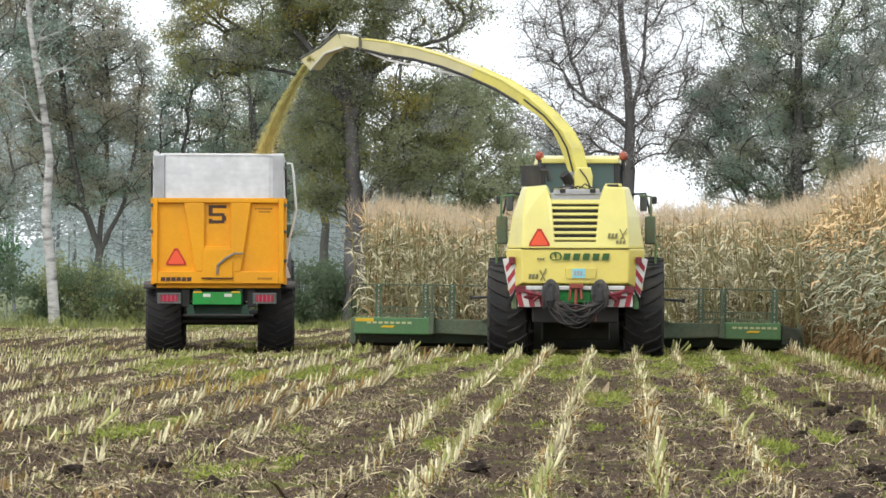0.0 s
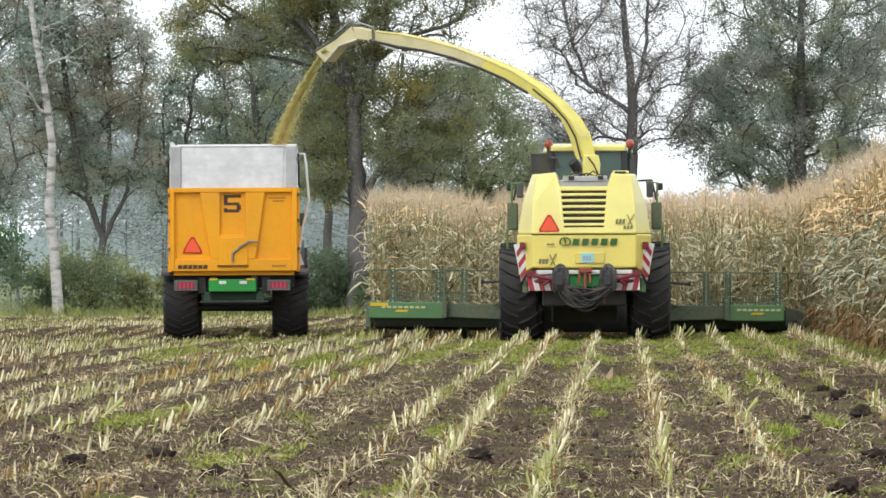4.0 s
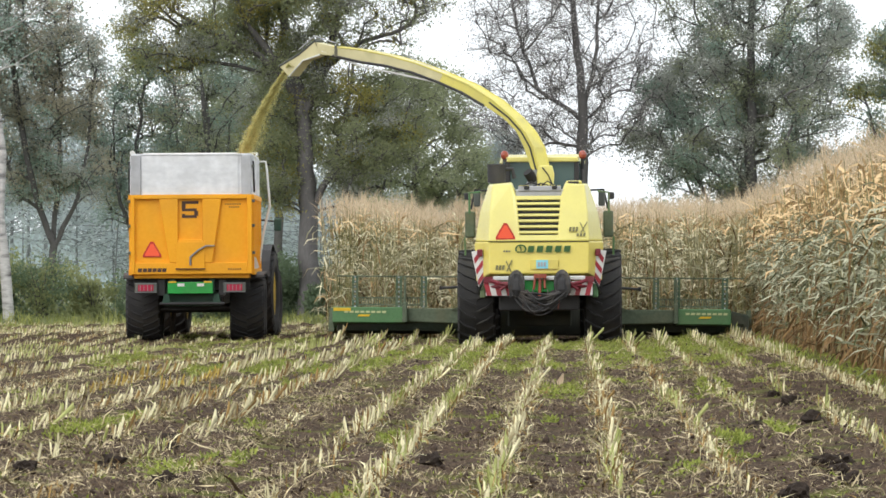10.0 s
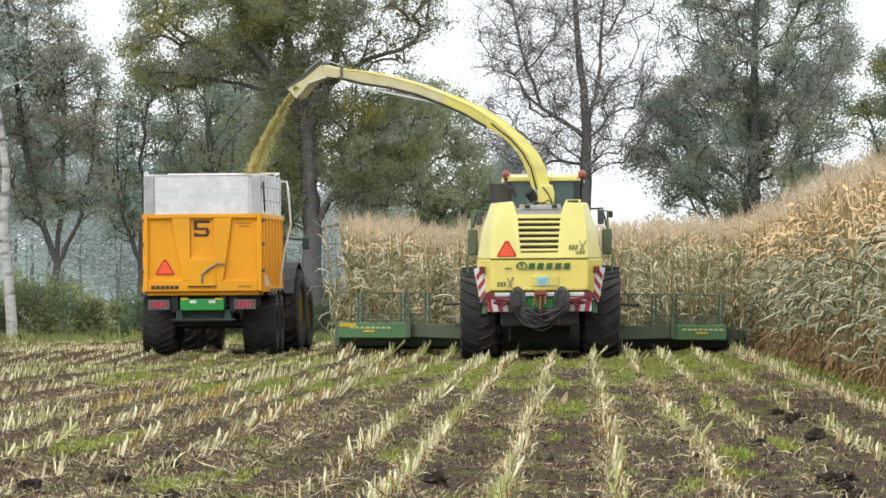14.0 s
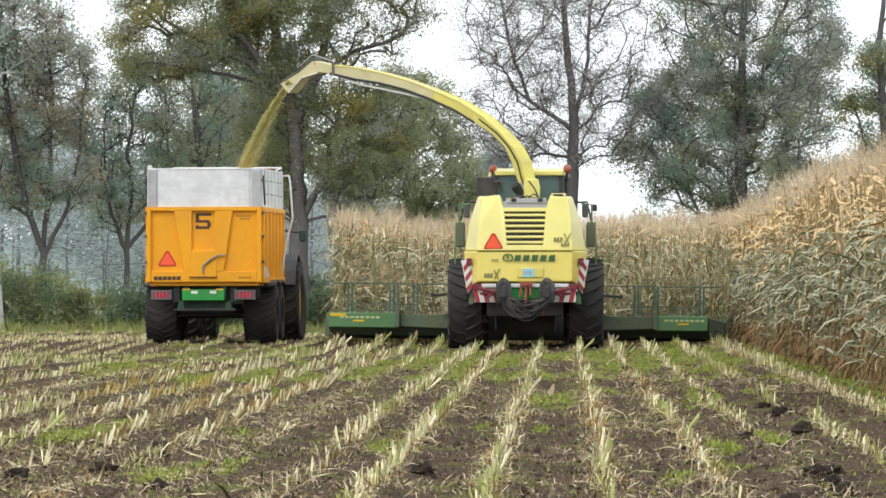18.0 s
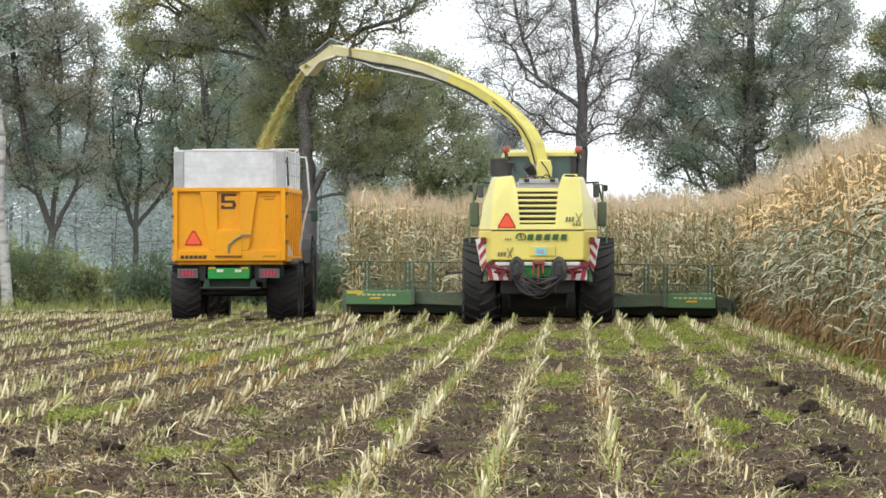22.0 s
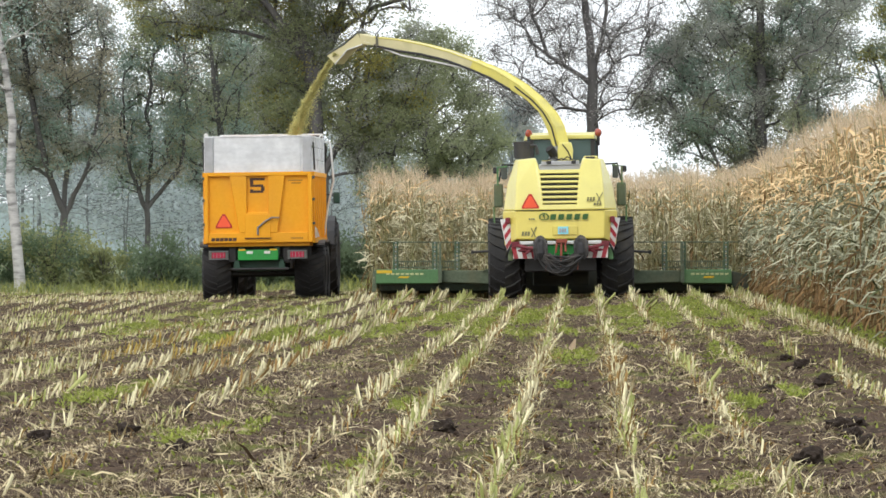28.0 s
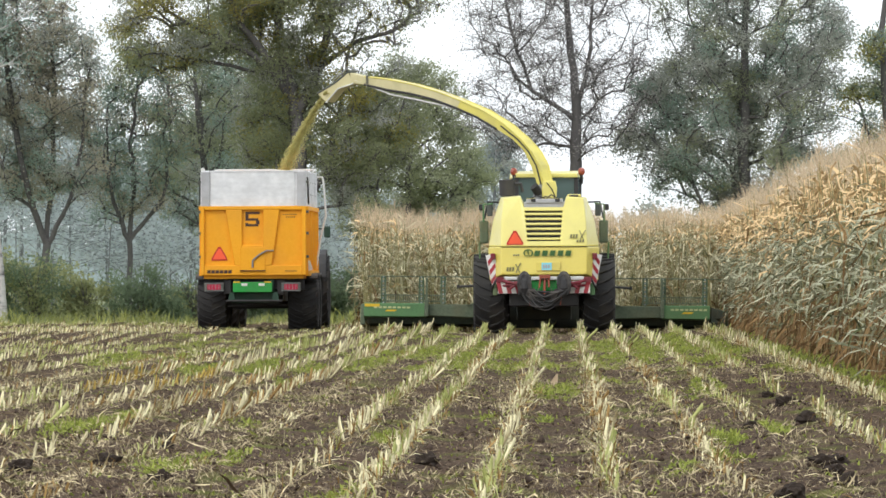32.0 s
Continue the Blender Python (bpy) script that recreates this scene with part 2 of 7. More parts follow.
LETTER_BROWN = material("dark_lettering", (0.06, 0.03, 0.02), (0.09, 0.04, 0.02), 0.6, scale=5, bump=0)
LETTER_OLIVE = material("faded_olive_lettering", (0.20, 0.19, 0.08), (0.26, 0.24, 0.10), 0.6, scale=5, bump=0)
LETTER_FADED = material("faded_brown_lettering", (0.36, 0.16, 0.02), (0.42, 0.19, 0.02), 0.6, scale=5, bump=0)
RIM_YELLOW = material("yellow_wheel_rim", (0.75, 0.5, 0.02), (0.65, 0.42, 0.02), 0.45, scale=4, dirt=(0.25, 0.2, 0.1))
CREAM = material("cream_spout_paint", (0.66, 0.6, 0.34), (0.55, 0.5, 0.28), 0.5, scale=3, dirt=(0.44, 0.4, 0.2), dirt_amount=0.5)
BRASS_RED = material("rusty_red_coupling", (0.33, 0.07, 0.04), (0.22, 0.06, 0.04), 0.6, scale=8, dirt=(0.15, 0.1, 0.07))
CHOPPED = material("chopped_maize", (0.62, 0.58, 0.25), (0.48, 0.45, 0.18), 0.9, scale=5, bump=0, island=0.5, translucent=0.25)
CLOD_SOIL = material("wet_dark_soil", (0.034, 0.026, 0.021), (0.062, 0.047, 0.037), 0.95, scale=14, fine=70, bump=0.8)
CRUMB_SOIL = material("crumbled_soil", (0.055, 0.038, 0.028), (0.10, 0.072, 0.055), 0.95, scale=3, fine=40, bump=0.3, island=0.4)
STUBBLE = material("cut_maize_stalk", (0.95, 0.88, 0.56), (0.16, 0.11, 0.036), 0.75, scale=0.4, fine=9, bump=0, island=0.45, spread=0.5, translucent=0.1)
STUBBLE_TAN = material("weathered_maize_stalk", (0.42, 0.27, 0.10), (0.14, 0.08, 0.03), 0.8, scale=0.4, fine=9, bump=0, island=0.45, spread=0.5, translucent=0.1)
STUBBLE_OCHRE = material("ochre_maize_stalk", (0.55, 0.40, 0.10), (0.22, 0.14, 0.035), 0.8, scale=0.4, fine=9, bump=0, island=0.4, spread=0.5, translucent=0.1)
STUBBLE_GREEN = material("sappy_maize_stalk", (0.50, 0.52, 0.20), (0.22, 0.24, 0.06), 0.7, scale=0.4, fine=9, bump=0, island=0.45, spread=0.5, translucent=0.1)
LITTER = material("dry_maize_litter", (0.71, 0.6, 0.37), (0.085, 0.058, 0.033), 0.85, scale=0.5, fine=6, bump=0, island=0.6, spread=0.6)
WEED = material("young_weeds", (0.36, 0.41, 0.085), (0.17, 0.215, 0.045), 0.6, scale=1.2, fine=9, bump=0, island=0.4, translucent=0.3)
LEAF_DRY = material("dead_maize_leaf", (0.30, 0.19, 0.085), (0.075, 0.047, 0.024), 0.75, scale=0.7, fine=7, bump=0, island=0.5, translucent=0.08)
LEAF_MID = material("fading_maize_leaf", (0.55, 0.555, 0.40), (0.085, 0.105, 0.043), 0.6, scale=0.6, fine=7, bump=0, island=0.6, translucent=0.08)
LEAF_TOP = material("straw_maize_leaf", (0.86, 0.64, 0.36), (0.44, 0.305, 0.155), 0.65, scale=0.6, fine=7, bump=0, island=0.55, translucent=0.08)
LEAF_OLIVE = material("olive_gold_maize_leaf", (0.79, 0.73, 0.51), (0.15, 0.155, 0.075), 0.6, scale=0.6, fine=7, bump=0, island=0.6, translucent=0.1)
TASSEL = material("maize_tassel", (0.74, 0.61, 0.43), (0.53, 0.41, 0.275), 0.85, scale=0.7, fine=7, bump=0, island=0.4, translucent=0.35)
MAIZE_STALK = material("maize_stalk", (0.36, 0.33, 0.16), (0.22, 0.19, 0.09), 0.6, scale=1, fine=9, bump=0, island=0.4)
BARK = material("grey_bark", (0.17, 0.163, 0.162), (0.108, 0.103, 0.103), 0.95, scale=5, fine=25, bump=0.8, stretch=(1, 1, 0.3))
BIRCH_BARK = material("white_birch_bark", (0.60, 0.59, 0.57), (0.40, 0.39, 0.37), 0.8, scale=5.5, fine=14, bump=0.3, stretch=(0.6, 0.6, 2.0), dirt=(0.06, 0.055, 0.05), dirt_amount=0.9)


def leaf_material(name, a, b):
    return material(name, a, b, 0.65, scale=0.3, fine=5, bump=0, island=0.14, spread=0.5, translucent=0.68)


# Most leaf colours are raised, some bluer too, to stand in for haze.
OAK_LEAF = leaf_material("oak_leaf", (0.385, 0.42, 0.245), (0.275, 0.31, 0.19))
OAK_AUTUMN = leaf_material("oak_leaf_turning", (0.451, 0.409, 0.134), (0.342, 0.329, 0.122))
ALDER_LEAF = leaf_material("alder_leaf", (0.385, 0.485, 0.41), (0.285, 0.37, 0.315))
DARK_LEAF = leaf_material("dark_grey_green_leaf", (0.48, 0.50, 0.44), (0.36, 0.38, 0.34))
BROWN_LEAF = leaf_material("brownish_alder_leaf", (0.52, 0.485, 0.375), (0.40, 0.37, 0.285))
SPARSE_LEAF = leaf_material("withered_leaf", (0.52, 0.50, 0.49), (0.40, 0.385, 0.38))
BUSH_LEAF = leaf_material("bramble_leaf", (0.24, 0.31, 0.19), (0.14, 0.19, 0.125))
BUSH_GREEN = leaf_material("fresh_green_bush_leaf", (0.14, 0.30, 0.12), (0.07, 0.16, 0.075))
BUSH_LIGHT = leaf_material("yellowing_bush_leaf", (0.432, 0.448, 0.224), (0.256, 0.304, 0.16))
SOFT_OLIVE = leaf_material("soft_olive_leaf", (0.45, 0.48, 0.32), (0.31, 0.345, 0.235))
# Far leaves and bark have haze painted into their pale, bluish colour.
HAZE_LEAF = leaf_material("haze_pale_leaf", (0.52, 0.58, 0.585), (0.40, 0.46, 0.47))
HAZE_BARK = material("haze_pale_bark", (0.22, 0.235, 0.24), (0.17, 0.185, 0.19), 0.95, scale=3, bump=0)
# The horizon woods get their haze from this pale blue-grey colour.
HAZE_WOODS = leaf_material("haze_painted_woodland", (0.512, 0.610, 0.620), (0.439, 0.525, 0.549))


def glass_material():
    m = bpy.data.materials.new("tinted_cab_glass")
    m.use_nodes = True
    b = m.node_tree.nodes["Principled BSDF"]
    b.inputs["Base Color"].default_value = (0.16, 0.26, 0.24, 1)
    b.inputs["Roughness"].default_value = 0.06
    b.inputs["Transmission Weight"].default_value = 0.55
    b.inputs["IOR"].default_value = 1.45
    return m


GLASS = glass_material()


def soil_material():
    """Dark field soil with pale litter and mossy green patches, all with shapes of their own."""
    m = bpy.data.materials.new("field_soil")
    m.use_nodes = True
    n, l = m.node_tree.nodes, m.node_tree.links
    b = n["Principled BSDF"]
    geo = n.new("ShaderNodeNewGeometry")

    def cloud(scale, detail, stretch=(1, 1, 1)):
        mp = n.new("ShaderNodeMapping")
        mp.inputs["Scale"].default_value = stretch
        l.new(geo.outputs["Position"], mp.inputs["Vector"])
        t = n.new("ShaderNodeTexNoise")
        t.inputs["Scale"].default_value, t.inputs["Detail"].default_value = scale, detail
        l.new(mp.outputs["Vector"], t.inputs["Vector"])
        return t.outputs["Fac"]

    def span(value, lo, hi, z=1.0):
        t = n.new("ShaderNodeMapRange")
        t.inputs["From Min"].default_value, t.inputs["From Max"].default_value = lo, hi
        t.inputs["To Max"].default_value = z
        l.new(value, t.inputs["Value"])
        return t.outputs["Result"]

    def blend(fac, a, c):
        t = n.new("ShaderNodeMix")
        t.data_type = "RGBA"
        l.new(fac, t.inputs["Factor"])
        for key, v in (("A", a), ("B", c)):
            if isinstance(v, tuple):
                t.inputs[key].default_value = (*v, 1)
            else:
                l.new(v, t.inputs[key])
        return t.outputs["Result"]

    fine = cloud(34, 6, (1, 0.4, 1))
    dark_flecks = cloud(40, 4, (1, 0.4, 1))
    earth = blend(span(cloud(2.2, 5), 0.3, 0.7), (0.048, 0.032, 0.022), (0.115, 0.075, 0.050))
    # Near-black flecks paint the dark of small holes into the soil colour.
    flecked = blend(span(dark_flecks, 0.52, 0.62, 0.75), earth, (0.014, 0.010, 0.008))
    straw = blend(span(fine, 0.57, 0.64, 0.7), flecked, (0.26, 0.20, 0.125))
    moss = blend(span(cloud(1.1, 9, (1, 0.6, 1)), 0.54, 0.66, 0.45), straw, (0.15, 0.19, 0.025))
    l.new(moss, b.inputs["Base Color"])
    b.inputs["Roughness"].default_value = 0.95
    b.inputs["Specular IOR Level"].default_value = 0.05
    bp = n.new("ShaderNodeBump")
    bp.inputs["Strength"].default_value, bp.inputs["Distance"].default_value = 0.9, 0.05
    l.new(fine, bp.inputs["Height"])
    l.new(bp.outputs["Normal"], b.inputs["Normal"])
    return m


SOIL = soil_material()
EDGE_GRASS = material("tall_grass_blade", (0.40, 0.42, 0.13), (0.20, 0.24, 0.07), 0.7, scale=0.8, fine=6, bump=0, island=0.4, translucent=0.2)
GRASS = material("rough_grass", (0.10, 0.14, 0.04), (0.16, 0.15, 0.06), 0.9, scale=0.4, fine=6, bump=0.5)


# ---- mesh building ----
class Shape:
    """Points and faces gathered for one mesh."""

    def __init__(self):
        self.v, self.f, self.mi = [], [], []

    def add(self, verts, faces, mi=0):
        k = len(self.v)
        self.v += [tuple(p) for p in verts]
        self.f += [tuple(i + k for i in f) for f in faces]
        self.mi += [mi] * len(faces)
        return self

    def box(self, cx, cy, cz, sx, sy, sz, turn=None, mi=0):
        m = Matrix.Translation((cx, cy, cz)) @ (turn or Matrix())
        c = [m @ Vector((x * sx / 2, y * sy / 2, z * sz / 2)) for x in (-1, 1) for y in (-1, 1) for z in (-1, 1)]
        return self.add(c, [(0, 1, 3, 2), (4, 6, 7, 5), (0, 4, 5, 1), (2, 3, 7, 6), (0, 2, 6, 4), (1, 5, 7, 3)], mi)

    def prism(self, outline, y0, y1, mi=0):
        """An outline in x and z, drawn from y0 to y1; counter-clockwise as seen from -y."""
        n = len(outline)
        v = [(x, y0, z) for x, z in outline] + [(x, y1, z) for x, z in outline]
        f = [tuple(range(n)), tuple(range(2 * n - 1, n - 1, -1))]
        f += [(i, i + n, (i + 1) % n + n, (i + 1) % n) for i in range(n)]
        return self.add(v, f, mi)

    def loft(self, rings, mi=0, caps=True, ring_closed=True):
        n = len(rings[0])
        v = [p for r in rings for p in r]
        f = []
        for k in range(len(rings) - 1):
            for i in range(n if ring_closed else n - 1):
                j = (i + 1) % n
                f.append((k * n + i, k * n + j, (k + 1) * n + j, (k + 1) * n + i))
        if caps:
            f += [tuple(range(n - 1, -1, -1)), tuple(range((len(rings) - 1) * n, len(rings) * n))]
        return self.add(v, f, mi)

    def tube(self, path, radius, n=8, mi=0):
        path = [Vector(p) for p in path]
        radii = radius if isinstance(radius, (list, tuple)) else [radius] * len(path)
        rings, side = [], None
        for i, p in enumerate(path):
            d = (path[min(i + 1, len(path) - 1)] - path[max(i - 1, 0)]).normalized()
            if side is None:
                side = d.orthogonal().normalized()
            side = (side - d * side.dot(d)).normalized()
            up = d.cross(side)
            rings.append([p + (side * math.cos(a) + up * math.sin(a)) * radii[i] for a in (2 * math.pi * k / n for k in range(n))])
        return self.loft(rings, mi)

    def lathe(self, profile, n=32, mi=0):
        """A profile of (radius, x) turned round the x axis."""
        rings = [[(x, r * math.cos(a), r * math.sin(a)) for a in (2 * math.pi * k / n for k in range(n))] for r, x in profile]
        return self.loft(rings, mi, caps=True)

    def mirror(self):
        """Its own copy on the other side of x = 0."""
        s = Shape()
        s.v = [(-x, y, z) for x, y, z in self.v]
        s.f = [tuple(reversed(f)) for f in self.f]
        s.mi = list(self.mi)
        return s


def mesh_of(name, shape, materials, smooth=False):
    me = bpy.data.meshes.new(name)
    me.from_pydata(shape.v, [], shape.f)
    for m in materials if isinstance(materials, (list, tuple)) else (materials,):
        me.materials.append(m)
    me.polygons.foreach_set("material_index", shape.mi)
    bm = bmesh.new()
    bm.from_mesh(me)
    bmesh.ops.recalc_face_normals(bm, faces=bm.faces)
    bm.to_mesh(me)
    bm.free()
    if smooth:
        me.polygons.foreach_set("use_smooth", [True] * len(me.polygons))
    return me


def part(name, shape, materials, parent=None, label="", bevel=0.0, smooth=False, at=None):
    """One mesh object, under a thing or a part where parent is given."""
    ob = new(name, mesh_of(name, shape, materials, smooth))
    ob.parent = parent
    if at is not None:
        ob.matrix_basis = at
    if bevel:
        mod = ob.modifiers.new("bevel", "BEVEL")
        mod.width, mod.segments, mod.limit_method, mod.angle_limit = bevel, 2, "ANGLE", radians(30)
        mod.harden_normals = False
    if label:
        ob["label"] = label
    return ob


def share(name, ob, at, parent=None, label=""):
    """Another object on the mesh of ob."""
    o = new(name, ob.data)
    o.parent = parent
    o.matrix_basis = at
    for mod in ob.modifiers:
        k = o.modifiers.new(mod.name, "BEVEL")
        k.width, k.segments, k.limit_method, k.angle_limit = mod.width, mod.segments, mod.limit_method, mod.angle_limit
    if label:
        o["label"] = label
    return o


def raw_mesh(name, verts, faces, materials, index=None, kind="stuff"):
    """A large mesh straight from arrays: faces all with the same number of corners."""
    me = bpy.data.meshes.new(name)
    nv, nf, k = len(verts), len(faces), faces.shape[1]
    me.vertices.add(nv)
    me.vertices.foreach_set("co", np.ascontiguousarray(verts, dtype=np.float32).ravel())
    me.loops.add(nf * k)
    me.loops.foreach_set("vertex_index", np.ascontiguousarray(faces, dtype=np.int32).ravel())
    me.polygons.add(nf)
    me.polygons.foreach_set("loop_start", np.arange(0, nf * k, k, dtype=np.int32))
    for m in materials if isinstance(materials, (list, tuple)) else (materials,):
        me.materials.append(m)
    if index is not None:
        me.polygons.foreach_set("material_index", np.ascontiguousarray(index, dtype=np.int32))
    me.update(calc_edges=True)
    return me


def thing(name, label, category, group="", kind=""):
    root = new(name)
    root.empty_display_size = 0.2
    return tagged(root, label, category, group, kind)


rng = np.random.default_rng(7)


def lattice_noise(x, y, seed):
    """Smooth noise from -1 to 1 on arrays."""
    r = np.random.default_rng(seed)
    table = r.uniform(-1, 1, (64, 64))
    xi, yi = np.floor(x).astype(int), np.floor(y).astype(int)
    fx, fy = x - xi, y - yi
    fx, fy = fx * fx * (3 - 2 * fx), fy * fy * (3 - 2 * fy)
    g = lambda a, b: table[a % 64, b % 64]
    return (g(xi, yi) * (1 - fx) + g(xi + 1, yi) * fx) * (1 - fy) + (g(xi, yi + 1) * (1 - fx) + g(xi + 1, yi + 1) * fx) * fy


ROW_STEP = 0.75
ROWS_X = np.concatenate([np.arange(-24.65, -10.0, 0.74), (-9.85, -9.3, -8.85, -8.1, -7.3, -6.55, -5.95, -5.35, -4.55, -3.72, -3.06, -2.45, -1.71, -1.17, -0.45, 0.28, 0.98, 1.61, 2.29, 3.1)])


def row_phase(x):
    """Counts the sown rows from one side: whole numbers lie on a row."""
    return np.interp(x, ROWS_X, np.arange(len(ROWS_X)))


BLOCK_LEFT, BLOCK_RIGHT = -4.75, 3.55   # the swath that the header is cutting
FIELD_END = 197.0


def ground_swell(x, y):
    """The slow rise and fall of the field along two lines of travel."""
    left = np.interp(y, (120, 138, 145, 152, 158, 165, 171, 200), (-0.03, -0.095, -0.05, 0.0, 0.004, -0.03, -0.06, -0.06))
    right = np.interp(y, (112, 127, 134, 139, 144, 149, 153, 157, 200), (0.0, -0.035, -0.022, 0.0, 0.03, 0.01, -0.02, -0.04, -0.03))
    u = np.clip((x + 7.5) / 7.0, 0, 1)
    return (left * (1 - u) + right * u) * np.clip((30 - np.abs(x)) / 10, 0, 1) * np.clip((260 - y) / 40, 0, 1)


def ground_height(x, y):
    ridge = 0.02 * np.cos(2 * np.pi * row_phase(x))
    rough = 0.022 * lattice_noise(x * 2.1, y * 0.9, 1) + 0.018 * lattice_noise(x * 5.3, y * 2.6, 2) + 0.03 * lattice_noise(x * 0.5, y * 0.22, 3)
    rut = -0.04 * (np.exp(-((x + 6.5) / 0.34) ** 2) + np.exp(-((x + 8.6) / 0.34) ** 2))
    near = np.clip((y - 20) / 15, 0, 1) * np.clip((FIELD_END + 20 - y) / 15, 0, 1) * np.clip((x + 40) / 10, 0, 1) * np.clip((30 - x) / 10, 0, 1)
    return (ridge + rough + rut) * near + ground_swell(x, y)


def build_ground():
    xs = np.concatenate([[-3000, -1200, -500, -200, -100, -60, -45], np.arange(-27, 9, 0.16), [20, 30, 45, 70, 120, 250, 600, 1400, 3000]])
    ys = np.concatenate([[-3000, -1000, -300, -100, -40, -10, 10, 22], np.arange(31, 204, 0.45), [218, 225, 240, 280, 350, 500, 800, 1400, 3000]])
    gx, gy = np.meshgrid(xs, ys)
    verts = np.stack([gx, gy, ground_height(gx, gy)], -1).reshape(-1, 3)
    nx, ny = len(xs), len(ys)
    i = (np.arange(ny - 1)[:, None] * nx + np.arange(nx - 1)[None]).ravel()
    faces = np.stack([i, i + 1, i + nx + 1, i + nx], 1)
    centre = verts[faces].mean(1)
    index = ((centre[:, 1] > FIELD_END) | (centre[:, 0] < -40)).astype(int)
    ob = new("ground", raw_mesh("ground", verts, faces, [SOIL, GRASS], index))
    tagged(ob, "dark field soil with straw litter and mossy patches", "ground", kind="structure")


build_ground()


def strips(base, heading, length, width, rise, droop, segments, rand, kink=0.0, late=1.0):
    """Many arching blades: base points, headings, and per blade sizes. kink: how crumpled; late: how far out they bend. Returns points and quads."""
    n = len(base)
    t = np.linspace(0, 1, segments + 1)[None, :, None]
    up = np.array([0, 0, 1.0])[None, None]
    turn = heading[:, None, None] + rand.normal(0, 1, (n, segments + 1, 1)) * kink * 0.8 * t
    out = np.concatenate([np.cos(turn), np.sin(turn), np.zeros_like(turn)], 2)
    side = np.concatenate([-np.sin(turn), np.cos(turn), np.zeros_like(turn)], 2)
    a = rise[:, None, None] - droop[:, None, None] * t ** late + rand.normal(0, 1, (n, segments + 1, 1)) * kink
    step = (out * np.cos(a) + up * np.sin(a)) / segments
    mid = np.concatenate([np.zeros((n, 1, 3)), np.cumsum(step[:, :-1], 1)], 1) * length[:, None, None] + base[:, None, :]
    w = width[:, None, None] * (np.sin(np.pi * np.clip(t * 0.86 + 0.14, 0, 1)) ** 0.7 + 0.04) * 0.5
    twist = rand.uniform(-1.6, 1.6, n)[:, None, None] * t + rand.uniform(-0.7, 0.7, n)[:, None, None]
    lift = -np.sin(a) * out + np.cos(a) * up
    edge = side * np.cos(twist) + lift * np.sin(twist)
    verts = np.stack([mid - edge * w, mid + edge * w], 2).reshape(-1, 3)
    m = 2 * (segments + 1)
    k = np.arange(segments) * 2
    quad = np.stack([k, k + 1, k + 3, k + 2], 1)
    faces = (np.arange(n)[:, None, None] * m + quad[None]).reshape(-1, 4)
    return verts, faces


# ---- harvester ----
def tyre_shape(radius, width, lug_height, rim):
    s = Shape()
    h = width / 2
    prof = [(rim, -h * 0.8), (rim * 1.15, -h * 0.98), (radius * 0.86, -h), (radius * 0.955, -h * 0.9), (radius - lug_height, -h * 0.6), (radius - lug_height * 0.8, 0),
            (radius - lug_height, h * 0.6), (radius * 0.955, h * 0.9), (radius * 0.86, h), (rim * 1.15, h * 0.98), (rim, h * 0.8)]
    s.lathe(prof, 40)
    return s


def lug_shape(radius, width, lug_height, sd):
    """One slanting tread lug, on the side sd of the tyre."""
    h = width / 2
    rings = []
    for u, lean in ((0.02, 0.0), (0.55, 0.11), (0.98, 0.26)):
        r = radius if u < 0.9 else radius * 0.975
        low = radius * 0.93 if u > 0.9 else radius - lug_height * 1.4
        rings.append([(sd * u * h, rr * math.cos(da - lean), rr * math.sin(da - lean)) for da, rr in ((-0.034, low), (-0.027, r), (0.027, r), (0.034, low))])
    return Shape().loft(rings)


def rim_shape(rim, width, dish):
    s = Shape()
    h = width / 2
    s.lathe([(rim * 1.02, -h * 0.8), (rim * 1.05, -h * 0.84), (rim * 0.92, -h * 0.7), (rim * 0.8, -dish), (rim * 0.28, -dish * 0.8), (rim * 0.25, -dish * 1.6),
             (0.01, -dish * 1.6)], 28)
    s.lathe([(rim * 1.02, h * 0.8), (rim * 1.05, h * 0.84), (rim * 0.92, h * 0.7), (rim * 0.8, dish), (rim * 0.28, dish * 0.8), (rim * 0.25, dish * 1.6),
             (0.01, dish * 1.6)], 28)
    for k in range(8):
        a = k * math.pi / 4
        for sd in (-1, 1):
            s.tube([(sd * dish * 0.8, rim * 0.5 * math.cos(a), rim * 0.5 * math.sin(a)), (sd * (dish + 0.05), rim * 0.5 * math.cos(a), rim * 0.5 * math.sin(a))], 0.018, 6)
    return s


WHEELS = []   # wheel, place in its thing's space, radius, whose rows drive it


